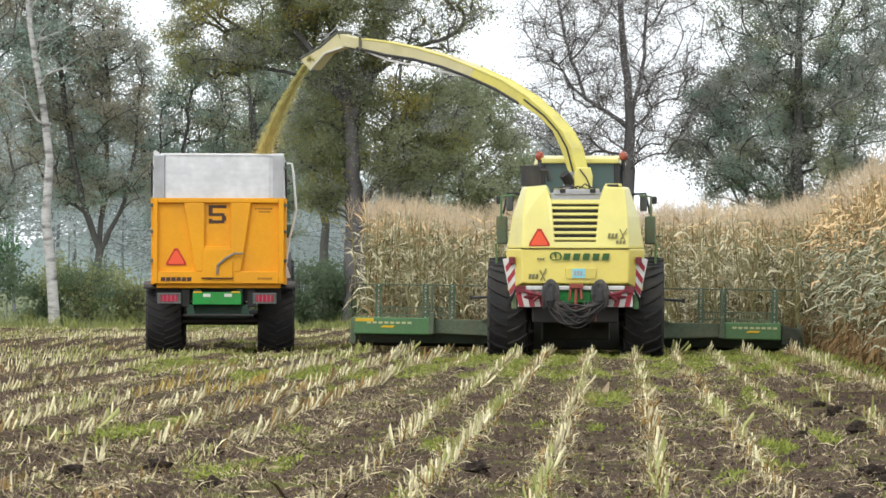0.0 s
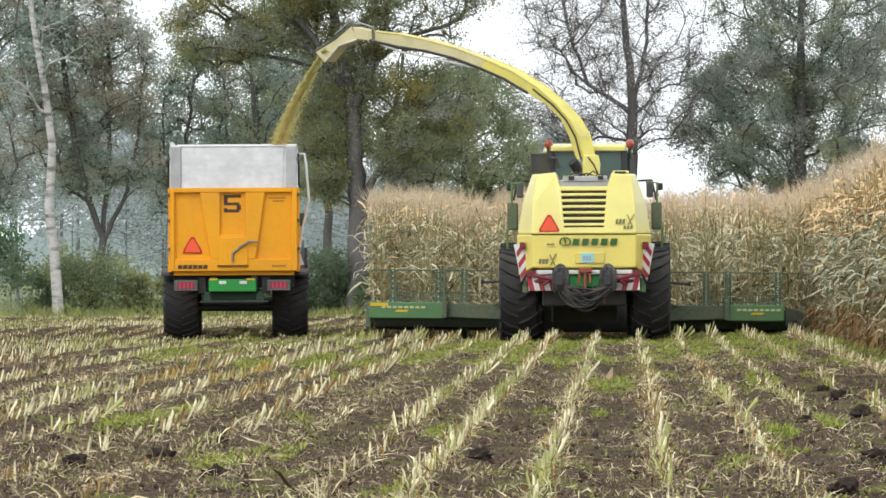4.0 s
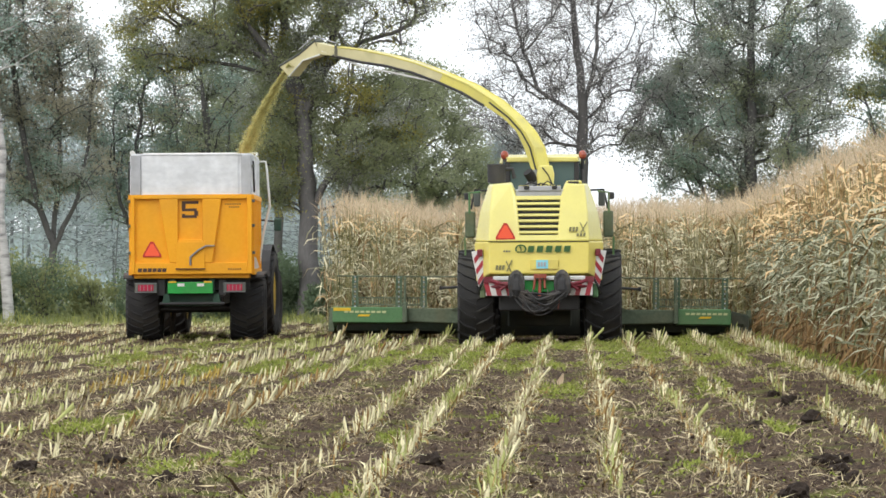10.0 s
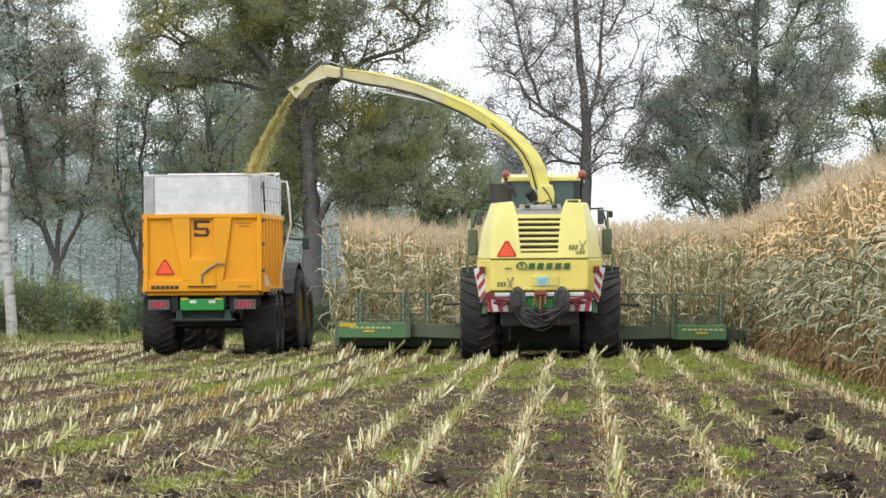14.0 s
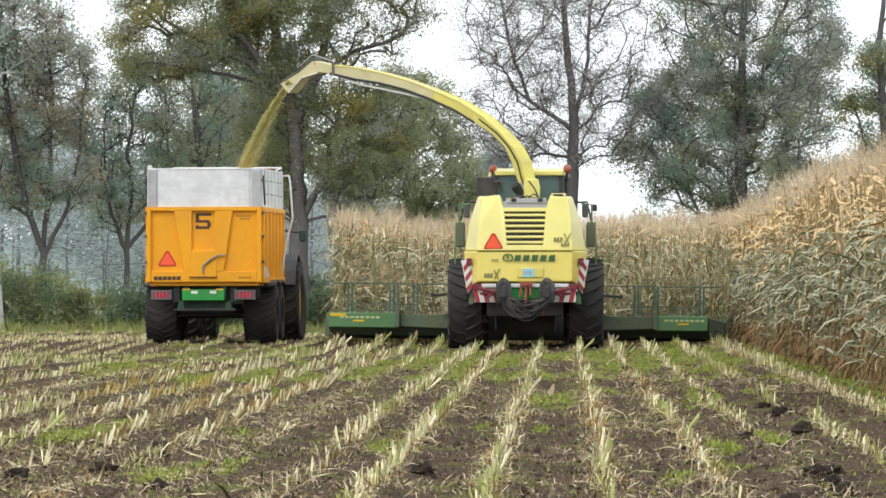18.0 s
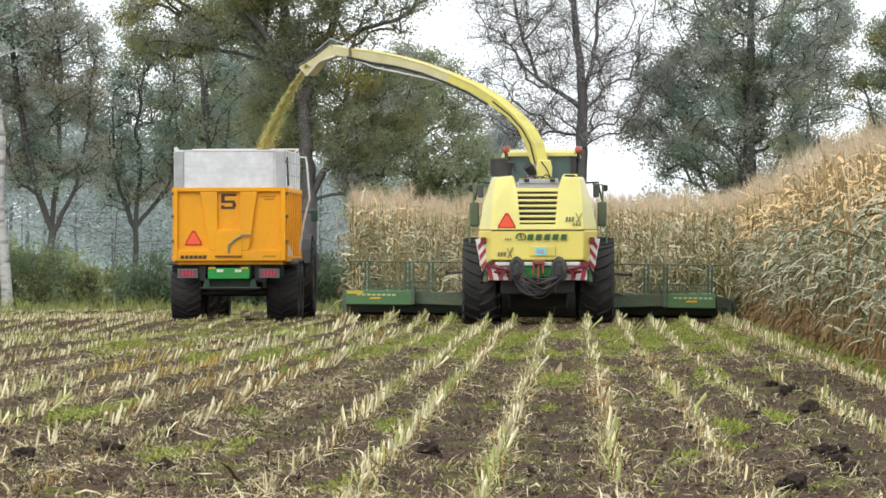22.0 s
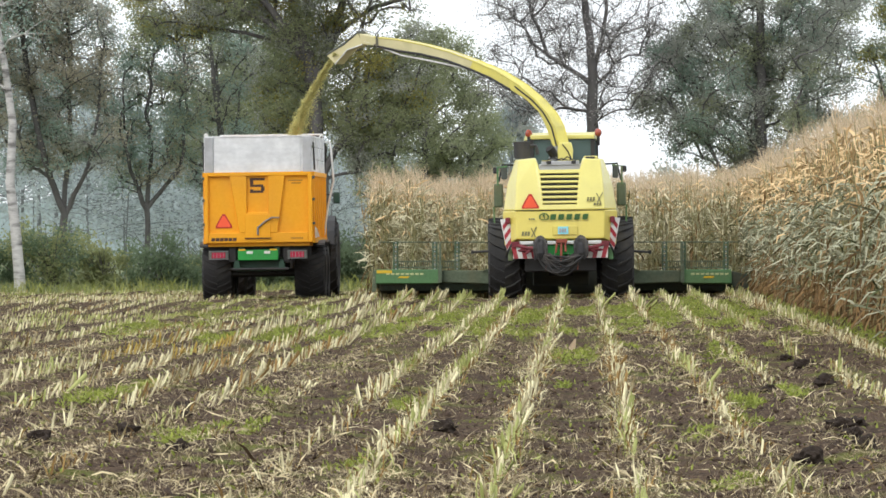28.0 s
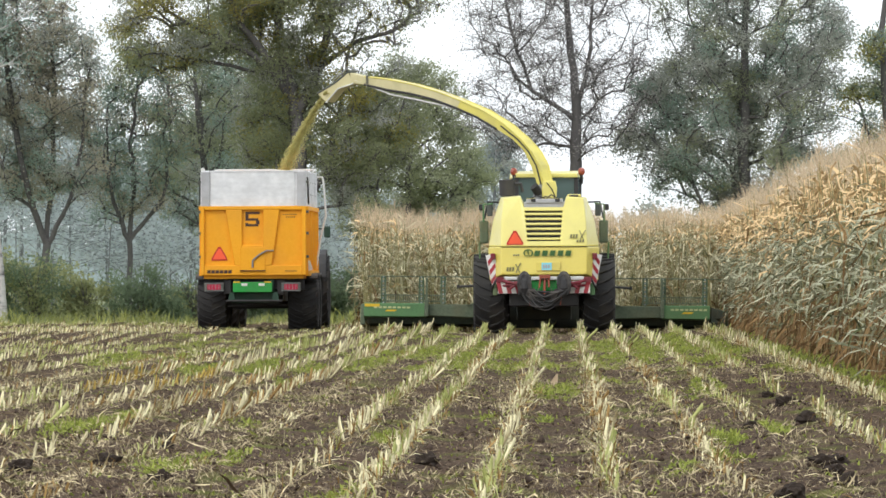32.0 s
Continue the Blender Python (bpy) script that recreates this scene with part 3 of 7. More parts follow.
def add_wheel(name, parent, x, y, radius, width, rim, lugs, lug_height, rim_material, who, shared=None, sink=0.03):
    place = (x, y, radius - sink)
    if shared:
        w = share(name, shared[0], pose(*place), parent)
        share("rim", shared[1], Matrix(), w)
        for k in range(lugs):
            for i in (0, 1):
                share("lug", shared[2 + i], Matrix.Rotation(2 * math.pi * (k + i / 2) / lugs, 4, "X"), w)
        pair = shared
    else:
        w = part(name, tyre_shape(radius, width, lug_height, rim), RUBBER, parent, "black rubber tyre with chevron lugs", at=pose(*place))
        r = part("rim", rim_shape(rim, width, width * 0.22), rim_material, w, "painted steel wheel rim", smooth=False)
        lug = [part("lug", lug_shape(radius, width, lug_height, sd), RUBBER, w, at=Matrix.Rotation(math.pi * i / lugs, 4, "X")) for i, sd in enumerate((-1, 1))]
        for k in range(1, lugs):
            for i in (0, 1):
                share("lug", lug[i], Matrix.Rotation(2 * math.pi * (k + i / 2) / lugs, 4, "X"), w)
        pair = (w, r, *lug)
    WHEELS.append((w, place, radius, who))
    return pair


def bars(s, x0, x1, z, h, count, y, slant=0.15, gap=0.28):
    """Plain bars in place of writing."""
    w = (x1 - x0) / count
    for k in range(count):
        a, b = x0 + k * w, x0 + (k + 1 - gap) * w
        s.prism([(a, z), (b, z), (b + slant * h, z + h), (a + slant * h, z + h)], y - 0.004, y + 0.004)
    return s


def triangle_sign(parent, x, y, z, size):
    """A truncated warning triangle; its base centre is at x, z."""
    def outline(k):
        s, c = size * k, size * 0.14 * k
        m = z + size * 0.30
        pts = [(-s / 2, -0.30 * s), (s / 2, -0.30 * s), (s / 2 - c * 0.0, -0.30 * s + c), (c * 0.62, 0.56 * s), (-c * 0.62, 0.56 * s), (-s / 2, -0.30 * s + c)]
        return [(x + a, m + b) for a, b in pts]
    edge = part("warning_triangle", Shape().prism(outline(1.0), y - 0.008, y + 0.004), SIGN_EDGE, parent, "dark red rim of a truncated warning triangle")
    part("triangle_face", Shape().prism(outline(0.78), y - 0.016, y - 0.0085), SIGN_RED, edge, "bright orange-red reflective face")


def build_harvester():
    root = thing("forage_harvester", "pale yellow self-propelled forage harvester cutting standing maize", "harvester")
    # rear engine hood: two shoulders beside the grille
    rear = [(-0.34, -1.42, 1.9), (-0.41, -1.14, 2.72), (-0.50, -1.02, 2.97), (-0.86, -0.99, 2.95), (-0.91, -1.2, 2.45), (-0.93, -1.42, 1.9)]
    mid = [(-0.34, -0.5, 1.9), (-0.41, -0.5, 2.78), (-0.50, -0.5, 3.01), (-0.93, -0.5, 2.97), (-1.10, -0.5, 2.45), (-1.19, -0.5, 1.9)]
    fore = [(x * (1.0 if abs(x) < 0.6 else 1.02), 2.0, z) for x, _, z in mid]
    left = Shape().loft([rear, mid, fore])
    part("hood_shoulder", left, YELLOW, root, bevel=0.03)
    part("hood_shoulder", left.mirror(), YELLOW, root, bevel=0.03)
    low_rear = [(-0.92, -1.5, 1.30), (0.92, -1.5, 1.30), (0.93, -1.45, 1.89), (-0.93, -1.45, 1.89)]
    low_mid = [(-1.17, -0.9, 1.16), (1.17, -0.9, 1.16), (1.2, -0.9, 1.89), (-1.2, -0.9, 1.89)]
    low_fore = [(-1.2, 2.0, 1.2), (1.2, 2.0, 1.2), (1.22, 2.0, 1.89), (-1.22, 2.0, 1.89)]
    part("tailgate", Shape().loft([low_rear, low_mid, low_fore]), GOLD_YELLOW, root, "yellow rear panel with green brand mark shapes", bevel=0.025)
    # seam under the shoulders
    part("seam", Shape().prism([(-0.94, 1.886), (0.94, 1.886), (0.94, 1.897), (-0.94, 1.897)], -1.462, -1.43), BLACK, root, "dark seam between hood and rear panel")
    # grille
    lean = math.atan2(0.28, 0.78)
    def on_grille(z):
        return -1.42 + (z - 1.9) * 0.36
    part("grille_backing", Shape().add([(-0.36, on_grille(1.9) + 0.14, 1.9), (0.42, on_grille(1.9) + 0.14, 1.9), (0.44, on_grille(2.74) + 0.14, 2.74), (-0.42, on_grille(2.74) + 0.14, 2.74),
                                        (-0.36, 0.2, 1.9), (0.42, 0.2, 1.9), (0.44, 0.2, 2.74), (-0.42, 0.2, 2.74)],
                                       [(0, 1, 2, 3), (4, 7, 6, 5), (0, 4, 5, 1), (3, 2, 6, 7), (0, 3, 7, 4), (1, 5, 6, 2)]), BLACK, root, "dark radiator behind the grille")
    for k in range(8):
        z = 1.955 + k * 0.107
        hgt = 0.11 if k == 0 else (0.050 if k < 7 else 0.08)
        w = 0.365 + (z - 1.9) * 0.075
        part("grille_slat", Shape().box(0.0, on_grille(z) + 0.03, z, 2 * w, 0.05, hgt, pose(0, 0, 0, -20)), YELLOW, root, bevel=0.008)
    part("engine_deck", Shape().box(0.02, -0.25, 2.80, 0.9, 1.5, 0.14).box(0.02, -0.9, 2.88, 0.8, 0.25, 0.10), ALU_GREY, root, "grey engine deck behind the cab", bevel=0.02)
    r = random.Random(31)
    for k in range(14):
        x = r.uniform(-0.36, 0.40)
        part("chaff", Shape().box(x, -0.99 + r.uniform(-0.03, 0.03), 2.935, r.uniform(0.02, 0.06), 0.03, r.uniform(0.01, 0.025)), CHOPPED, root)
    for x0, x1, dz in ((-0.30, 0.10, 0.05), (0.05, 0.34, 0.07), (-0.1, 0.25, 0.03)):
        part("deck_hose", Shape().tube([(x0, -0.95, 2.93), (x0 * 0.6 + x1 * 0.4, -1.0, 2.95 + dz), (x1, -0.93, 2.92)], 0.014, 6), BLACK, root)
    for x in (-0.22, 0.3):
        part("deck_lamp", Shape().box(x, -1.02, 2.90, 0.10, 0.06, 0.07), BLACK, root, bevel=0.01)
    # stepped air intake on one shoulder
    part("intake_cap", Shape().box(0.66, -0.62, 3.0, 0.30, 0.36, 0.06), YELLOW, root, "yellow intake cap with a dark slot", bevel=0.025)
    part("intake_slot", Shape().box(0.65, -0.82, 2.995, 0.20, 0.05, 0.045), BLACK, root, bevel=0.01)
    part("exhaust_box", Shape().lathe([(0.10, -0.18), (0.17, -0.17), (0.175, 0.14), (0.18, 0.15), (0.18, 0.18), (0.05, 0.19)], 20).box(0, 0, 0, 0.01, 0.01, 0.01), BLACK, root,
         "black round air filter housing", at=pose(-0.80, 1.3, 3.19, 0, -90, 0), smooth=False)
    part("filter_arm", Shape().tube([(-0.66, 1.3, 3.28), (-0.5, 1.3, 3.28), (-0.46, 1.3, 3.1)], 0.04, 8), BLACK, root)
    # brand mark shapes
    mark = Shape()
    y = -1.505
    z0, hh = 1.695, 0.118
    for i in range(5):
        mark.prism([(-0.215 + i * 0.168, z0), (-0.215 + i * 0.168 + 0.115, z0), (-0.19 + i * 0.168 + 0.115, z0 + hh), (-0.19 + i * 0.168, z0 + hh)], y - 0.004, y + 0.004)
    part("brand_bars", mark, LETTER_GREEN, root, "row of green block shapes")
    crown = Shape()
    for a in range(9):
        b0, b1 = radians(215 - a * 28.9), radians(215 - (a + 1) * 28.9)
        pts = [(math.cos(b) * q, math.sin(b) * q) for b, q in ((b0, 0.062), (b1, 0.062), (b1, 0.087), (b0, 0.087))]
        crown.prism([(-0.335 + px * 1.25, 1.755 + pz) for px, pz in reversed(pts)], y - 0.004, y + 0.004)
    crown.prism([(-0.40, 1.69), (-0.27, 1.69), (-0.27, 1.71), (-0.40, 1.71)], y - 0.004, y + 0.004)
    crown.prism([(-0.342, 1.72), (-0.322, 1.72), (-0.322, 1.83), (-0.342, 1.83)], y - 0.004, y + 0.004)
    crown.prism([(-0.37, 1.80), (-0.34, 1.75), (-0.33, 1.77), (-0.355, 1.82)], y - 0.004, y + 0.004)
    part("crown_emblem", crown, LETTER_GREEN, root, "green ring emblem")
    small = bars(Shape(), -0.81, -0.63, 1.37, 0.085, 3, y, 0.15)
    small.tube([(-0.60, y, 1.34), (-0.50, y, 1.55)], 0.014, 4).tube([(-0.61, y, 1.53), (-0.52, y, 1.34)], 0.014, 4)
    part("model_bars", small, LETTER_OLIVE, root, "dark model mark shapes")
    up = bars(Shape(), 0.56, 0.74, 2.075, 0.085, 3, -1.395, 0.15)
    up.tube([(0.78, -1.38, 2.05), (0.90, -1.33, 2.25)], 0.013, 4).tube([(0.77, -1.33, 2.24), (0.86, -1.38, 2.04)], 0.013, 4)
    bars(up, 0.70, 0.88, 1.985, 0.055, 3, -1.415, 0.15)
    part("model_bars", up, LETTER_OLIVE, root, "dark model mark shapes")
    side_marks = bars(Shape(), 0, 0.9, 0, 0.11, 6, 0, 0.4)
    part("side_bars", side_marks, LETTER_OLIVE, root, "dark side mark shapes", at=pose(1.152, -0.4, 2.2, 0, 12, 90))
    part("maker_badge", bars(Shape(), -0.66, -0.52, 1.70, 0.03, 3, y), DUSTY, root)
    triangle_sign(root, -0.62, -1.40, 1.93, 0.36)
    plate = part("plate_holder", Shape().box(0.10, -1.515, 1.47, 0.52, 0.03, 0.19), GOLD_YELLOW, root, bevel=0.01)
    part("plate", Shape().box(0.06, -1.535, 1.47, 0.22, 0.012, 0.16), CYAN, plate, "pale blue plate with plain bars")
    part("plate_bars", bars(Shape(), -0.02, 0.14, 1.43, 0.08, 3, -1.544, 0), ALU_GREY, plate)
    # striped marker boards, angled with the chamfer
    for sd in (-1, 1):
        board = part("marker_board", Shape().prism([(-0.075, -0.42), (0.075, -0.42), (0.11, 0.42), (-0.11, 0.42)], -0.012, 0.012), WHITE, root, "red and white striped marker board",
                     at=pose(sd * 1.085, -1.18, 1.32, 0, sd * 10, sd * 20))
        for k in range(4):
            z = -0.36 + k * 0.205
            a = 1 if sd < 0 else -1
            part("stripe", Shape().prism([(-0.076, z - a * 0.075), (0.076, z + a * 0.075), (0.082, z + a * 0.075 + 0.10), (-0.082, z - a * 0.075 + 0.10)], -0.0175, -0.0125), RED, board, "red stripe")
        lamp = part("tail_lamp", Shape().box(sd * 1.10, -1.24, 1.69, 0.10, 0.07, 0.13), MAROON, root, "red tail lamp", bevel=0.015)
        # lower hitch plates and red linkage
        pl = part("bumper_plate", Shape().prism([(-0.27, -0.13), (0.27, -0.13), (0.27, 0.13), (-0.2, 0.13)] if sd > 0 else [(-0.27, -0.13), (0.27, -0.13), (0.2, 0.13), (-0.27, 0.13)], -0.012, 0.012), WHITE, root,
                  "red and white striped bumper plate", at=pose(sd * 0.72, -1.56, 1.02))
        for k in range(3):
            x = -0.25 + k * 0.19
            part("stripe", Shape().prism([(x, -0.128), (x + 0.09, -0.128), (x + 0.09 + sd * 0.06, 0.128), (x + sd * 0.06, 0.128)], -0.0175, -0.0125), RED, pl, "red stripe")
        link = Shape().tube([(sd * 0.98, -1.5, 1.20), (sd * 0.76, -1.72, 1.13), (sd * 0.52, -1.72, 1.08)], 0.035, 8)
        link.tube([(sd * 0.98, -1.5, 1.06), (sd * 0.52, -1.72, 1.05)], 0.03, 8).tube([(sd * 0.72, -1.70, 1.0), (sd * 0.56, -1.72, 1.12)], 0.03, 8)
        link.box(sd * 0.94, -1.56, 1.19, 0.16, 0.12, 0.11)
        part("hitch_arm", link, MAROON, root, "maroon hydraulic hitch arm")
        part("side_hose", Shape().tube([(sd * 1.0, -1.55, 1.22), (sd * 1.10, -1.5, 1.05), (sd * 1.12, -1.3, 0.92)], 0.025, 6), BLACK, root)
        part("lower_corner", Shape().box(sd * 1.05, -1.2, 0.98, 0.10, 0.5, 0.26), GREEN, root, bevel=0.02)
    part("bumper_rail", Shape().box(0, -1.52, 1.215, 1.72, 0.10, 0.075), WHITE, root, "white bumper rail", bevel=0.015)
    part("drawbar_beam", Shape().box(0, -1.42, 1.06, 0.56, 0.2, 0.22), BRIGHT_GREEN, root, "green drawbar beam", bevel=0.02)
    part("coupling", Shape().box(0.02, -1.66, 1.25, 0.24, 0.14, 0.08).tube([(-0.07, -1.68, 1.24), (-0.10, -1.70, 1.0)], 0.024, 8).tube([(0.10, -1.66, 1.24), (0.11, -1.72, 1.02)], 0.024, 8).tube([(0.02, -1.67, 1.2), (0.01, -1.72, 0.86)], 0.03, 8), BRASS_RED, root, "rusty red hitch coupling", bevel=0.01)
    # hanging hoses: two looped bundles and the slack between them
    for x in (-0.42, 0.43):
        for k in range(9):
            dx = (k - 4) * 0.031
            top = 1.35 - 0.007 * (k - 4) ** 2
            part("looped_hose", Shape().tube([(x + dx * 0.9, -1.58, 1.10), (x + dx, -1.64, top - 0.05), (x + dx, -1.70, top), (x + dx * 1.05, -1.78 - 0.012 * (k % 2), top - 0.06), (x + dx * 1.1, -1.80, 1.10), (x + dx * 0.95 + 0.01, -1.78, 0.86 + 0.035 * (k % 3))], 0.024, 7), HOSE, root)
        part("hose_sleeve", Shape().tube([(x, -1.69, 1.30), (x, -1.71, 1.16), (x, -1.72, 1.0), (x + 0.01, -1.71, 0.88)], [0.09, 0.125, 0.13, 0.09], 12), BLACK, root, "black sleeve round the hoses")
    for k in range(15):
        x0, x1 = -0.54 + 0.02 * k, 0.55 - 0.022 * ((k * 7) % 15)
        low = 0.54 + 0.026 * ((k * 4) % 15)
        pts = [(x0 + (x1 - x0) * u + 0.03 * math.sin(5 * u + k), -1.73 - 0.05 * math.sin(math.pi * u) - 0.006 * k, 0.98 - (0.98 - low) * math.sin(math.pi * u) ** 0.75 + 0.015 * math.sin(9 * u + k)) for u in (i / 14 for i in range(15))]
        part("hydraulic_hose", Shape().tube(pts, 0.013 + 0.004 * (k % 3), 6), HOSE, root)
    for k, x in enumerate((-0.30, -0.12, 0.0, 0.16, 0.36)):
        part("hose_drop", Shape().tube([(x, -1.7, 1.0), (x + 0.01, -1.72, 0.8), (x - 0.01, -1.71, 0.64 + 0.03 * (k % 2))], 0.012, 6), DUSTY if k % 2 else BRASS_RED, root)
    # underside
    part("chassis", Shape().box(0, 0.6, 0.86, 1.5, 3.8, 0.5).box(0, -0.6, 0.95, 1.3, 1.2, 0.36), BLACK, root, "black chassis in shade", bevel=0.03)
    # Widened to fill the dark underside; its grey puts haze into the colour.
    part("feed_housing", Shape().box(0, 4.6, 0.55, 1.9, 1.6, 0.9).box(0, 2.2, 0.55, 1.2, 2.6, 0.5), DUSTY, root, "wide grey feed housing under the cab, paled for haze", bevel=0.03)
    part("rear_axle", Shape().tube([(-1.15, 0, 0.76), (1.15, 0, 0.76)], 0.13, 10).box(0, 0, 0.72, 0.5, 0.4, 0.4), BLACK, root)
    part("front_axle", Shape().tube([(-1.15, 3.0, 0.85), (1.15, 3.0, 0.85)], 0.18, 10), BLACK, root)
    rearw = add_wheel("rear_wheel", root, -1.18, 0.0, 0.84, 0.70, 0.42, 20, 0.05, RIM_YELLOW, "harvester")
    add_wheel("rear_wheel", root, 1.19, 0.0, 0.84, 0.70, 0.42, 20, 0.05, RIM_YELLOW, "harvester", rearw)
    frontw = add_wheel("front_wheel", root, -1.16, 3.0, 0.90, 0.80, 0.45, 20, 0.055, RIM_YELLOW, "harvester")
    add_wheel("front_wheel", root, 1.17, 3.0, 0.90, 0.80, 0.45, 20, 0.055, RIM_YELLOW, "harvester", frontw)
    # platforms beside the cab
    for sd in (-1, 1):
        part("side_box", Shape().box(sd * 1.32, 2.6, 2.24, 0.19, 0.8, 0.5), HEADER_DUST, root, "dusty dark green side box", bevel=0.03)
        part("ladder_rail", Shape().tube([(sd * 1.33, 2.2, 2.45), (sd * 1.33, 2.2, 2.84), (sd * 1.12, 2.2, 2.86)], 0.022, 6), GREEN, root, "green grab rail")
        part("ladder_rail", Shape().tube([(sd * 1.40, 2.0, 1.35), (sd * 1.42, 2.0, 2.0)], 0.02, 6), GREEN, root, "green grab rail")
        part("mirror_arm", Shape().tube([(sd * 0.8, 4.6, 2.9), (sd * 1.25, 4.6, 2.92), (sd * 1.33, 4.6, 2.55)], 0.022, 6), BLACK, root)
        part("mirror", Shape().box(sd * 1.21, 4.55, 2.74, 0.13, 0.07, 0.28), DUSTY, root, "dusty grey rear-view mirror", bevel=0.03)
        part("upper_mirror", Shape().box(sd * 1.40, 4.6, 2.80, 0.11, 0.06, 0.14), BLACK, root, bevel=0.03)
    # cab
    cab = part("cab_frame", Shape().box(-0.60, 3.1, 3.1, 0.09, 0.1, 0.8).box(0.72, 3.1, 3.1, 0.09, 0.1, 0.8).box(-0.68, 4.7, 2.9, 0.09, 0.1, 1.3).box(0.80, 4.7, 2.9, 0.09, 0.1, 1.3)
               .box(0.06, 3.1, 2.78, 1.4, 0.12, 0.2).box(0.06, 3.9, 2.35, 1.6, 1.7, 0.12), BLACK, root, "black cab frame", bevel=0.015)
    part("rear_window", Shape().box(0.06, 3.12, 3.15, 1.23, 0.02, 0.62), GLASS, cab, "tinted rear window")
    part("front_window", Shape().box(0.06, 4.72, 2.95, 1.4, 0.02, 1.1), GLASS, cab, "tinted windscreen")
    for x in (-0.66, 0.78):
        part("side_window", Shape().box(x, 3.9, 2.95, 0.02, 1.5, 1.0), GLASS, cab, "tinted side window")
    part("driver_seat", Shape().box(0.0, 3.7, 2.75, 0.45, 0.12, 0.55).box(0.0, 3.95, 2.5, 0.5, 0.5, 0.14), BLACK, cab, bevel=0.05)
    part("cab_roof", Shape().loft([[(-0.62, 3.0, 3.44), (0.76, 3.0, 3.44), (0.74, 3.0, 3.53), (-0.60, 3.0, 3.53)], [(-0.78, 4.1, 3.42), (0.9, 4.1, 3.42), (0.84, 4.1, 3.60), (-0.72, 4.1, 3.60)],
                                   [(-0.74, 5.1, 3.42), (0.86, 5.1, 3.42), (0.80, 5.1, 3.54), (-0.68, 5.1, 3.54)]]), YELLOW, root, "pale yellow cab roof", bevel=0.02)
    for x in (-0.66, 0.84):
        bc = part("beacon", Shape().tube([(x, 3.3, 3.50), (x, 3.3, 3.53), (x, 3.3, 3.58), (x, 3.3, 3.63), (x, 3.3, 3.66)], [0.045, 0.07, 0.08, 0.068, 0.03], 14), BEACON, root, "orange-red rotating beacon")
        part("beacon_base", Shape().tube([(x, 3.3, 3.30), (x, 3.3, 3.50)], 0.035, 8), BLACK, bc)
    # discharge spout: swings out over the trailer, to one side and forward
    across = Vector((0.7071, 0.7071, 0))
    rings = []
    for k, (low, high) in enumerate(SPOUT):
        w = 0.24 + 0.06 * math.sin(math.pi * min(1, k / 7)) - 0.004 * k
        lo, hi = Vector(low), Vector(high)
        rings.append([lo + across * w / 2, hi + across * w / 2, hi - across * w / 2, lo - across * w / 2])
    middle = [(Vector(a) + Vector(b)) / 2 for a, b in SPOUT]
    spout = part("spout", Shape().loft(rings), SPOUT_YELLOW, root, "curved pale yellow discharge spout", bevel=0.015)
    # Black tubes draw the shadow line along the spout's underside.
    under = Shape()
    for k in (0, 3):
        under.tube([r[k] for r in rings[5:-1]], 0.03, 6)
    part("spout_rail", under, BLACK, spout, "black tubes drawing the spout's shadowed lower edges")
    edge = Shape()
    for k in (1, 2):
        edge.tube([r[k] for r in rings[:-1]], 0.018, 6)
    part("spout_seam", edge, SPOUT_YELLOW, spout)
    cable = [r[3] * 0.35 + r[2] * 0.65 - across * (0.015 + 0.012 * (k % 2)) for k, r in enumerate(rings[:6])]
    part("spout_cable", Shape().tube(cable, 0.016, 6), BLACK, spout, "dark cable along the spout")
    tip_cover = [[p + (p - m) * 0.06 for p in r] for r, m in zip(rings[7:], middle[7:])]
    part("spout_end", Shape().loft(tip_cover), CREAM, spout, "dusty cream end of the spout", bevel=0.01)
    rod = [Vector(SPOUT[k][0]) + Vector((0, -0.12, dz)) for k, dz in ((7, -0.02), (8, -0.10), (9, -0.12), (10, -0.10), (12, 0.05))]
    part("spout_rod", Shape().tube(rod, 0.02, 6), WHITE, spout, "pale control rod under the spout")
    part("spout_clamp", Shape().box(*middle[11], 0.08, 0.34, 0.24), DUSTY, spout, bevel=0.01)
    frings = []
    for k, (low, high) in enumerate(FLAP):
        lo, hi = Vector(low), Vector(high)
        w = 0.22 + 0.03 * k
        frings.append([lo + across * w / 2, hi + across * w / 2, hi - across * w / 2, lo - across * w / 2])
    flap = part("spout_flap", Shape().loft(frings, caps=False), CREAM, root, "cream deflector flap at the spout's end", bevel=0.012)
    part("flap_hinge", Shape().tube([frings[0][1], frings[0][2]], 0.035, 8), DUSTY, flap)
    part("flap_bar", Shape().tube([frings[0][2], frings[1][2], frings[2][2]], 0.022, 6), DUSTY, flap)
    rise = Vector((0, 0, 0.10))
    part("flap_cylinder", Shape().tube([middle[11] + Vector((0, -0.05, 0.16)), frings[0][2] + rise, frings[1][2] + rise * 0.9], [0.010, 0.016, 0.010], 7), ALU_GREY, flap, "thin cylinder that tilts the flap")
    part("flap_bar", Shape().tube([frings[0][3], frings[1][3], frings[2][3]], 0.018, 6), WHITE, flap)
    ring = [(middle[0], 0, 0)]
    base = ring[0][0]
    part("spout_turret", Shape().tube([(base.x, base.y, 2.55), (base.x, base.y, 2.9)], [0.42, 0.36], 18), GREY, root, "grey turning ring under the spout")
    part("spout_cylinder", Shape().tube([(base.x - 0.32, base.y - 0.2, 2.85), (base.x - 0.22, base.y - 0.1, 3.05), (base.x - 0.18, base.y, 3.25)], [0.10, 0.13, 0.08], 10), GREY, root, "grey lifting cylinder cover", bevel=0.0)
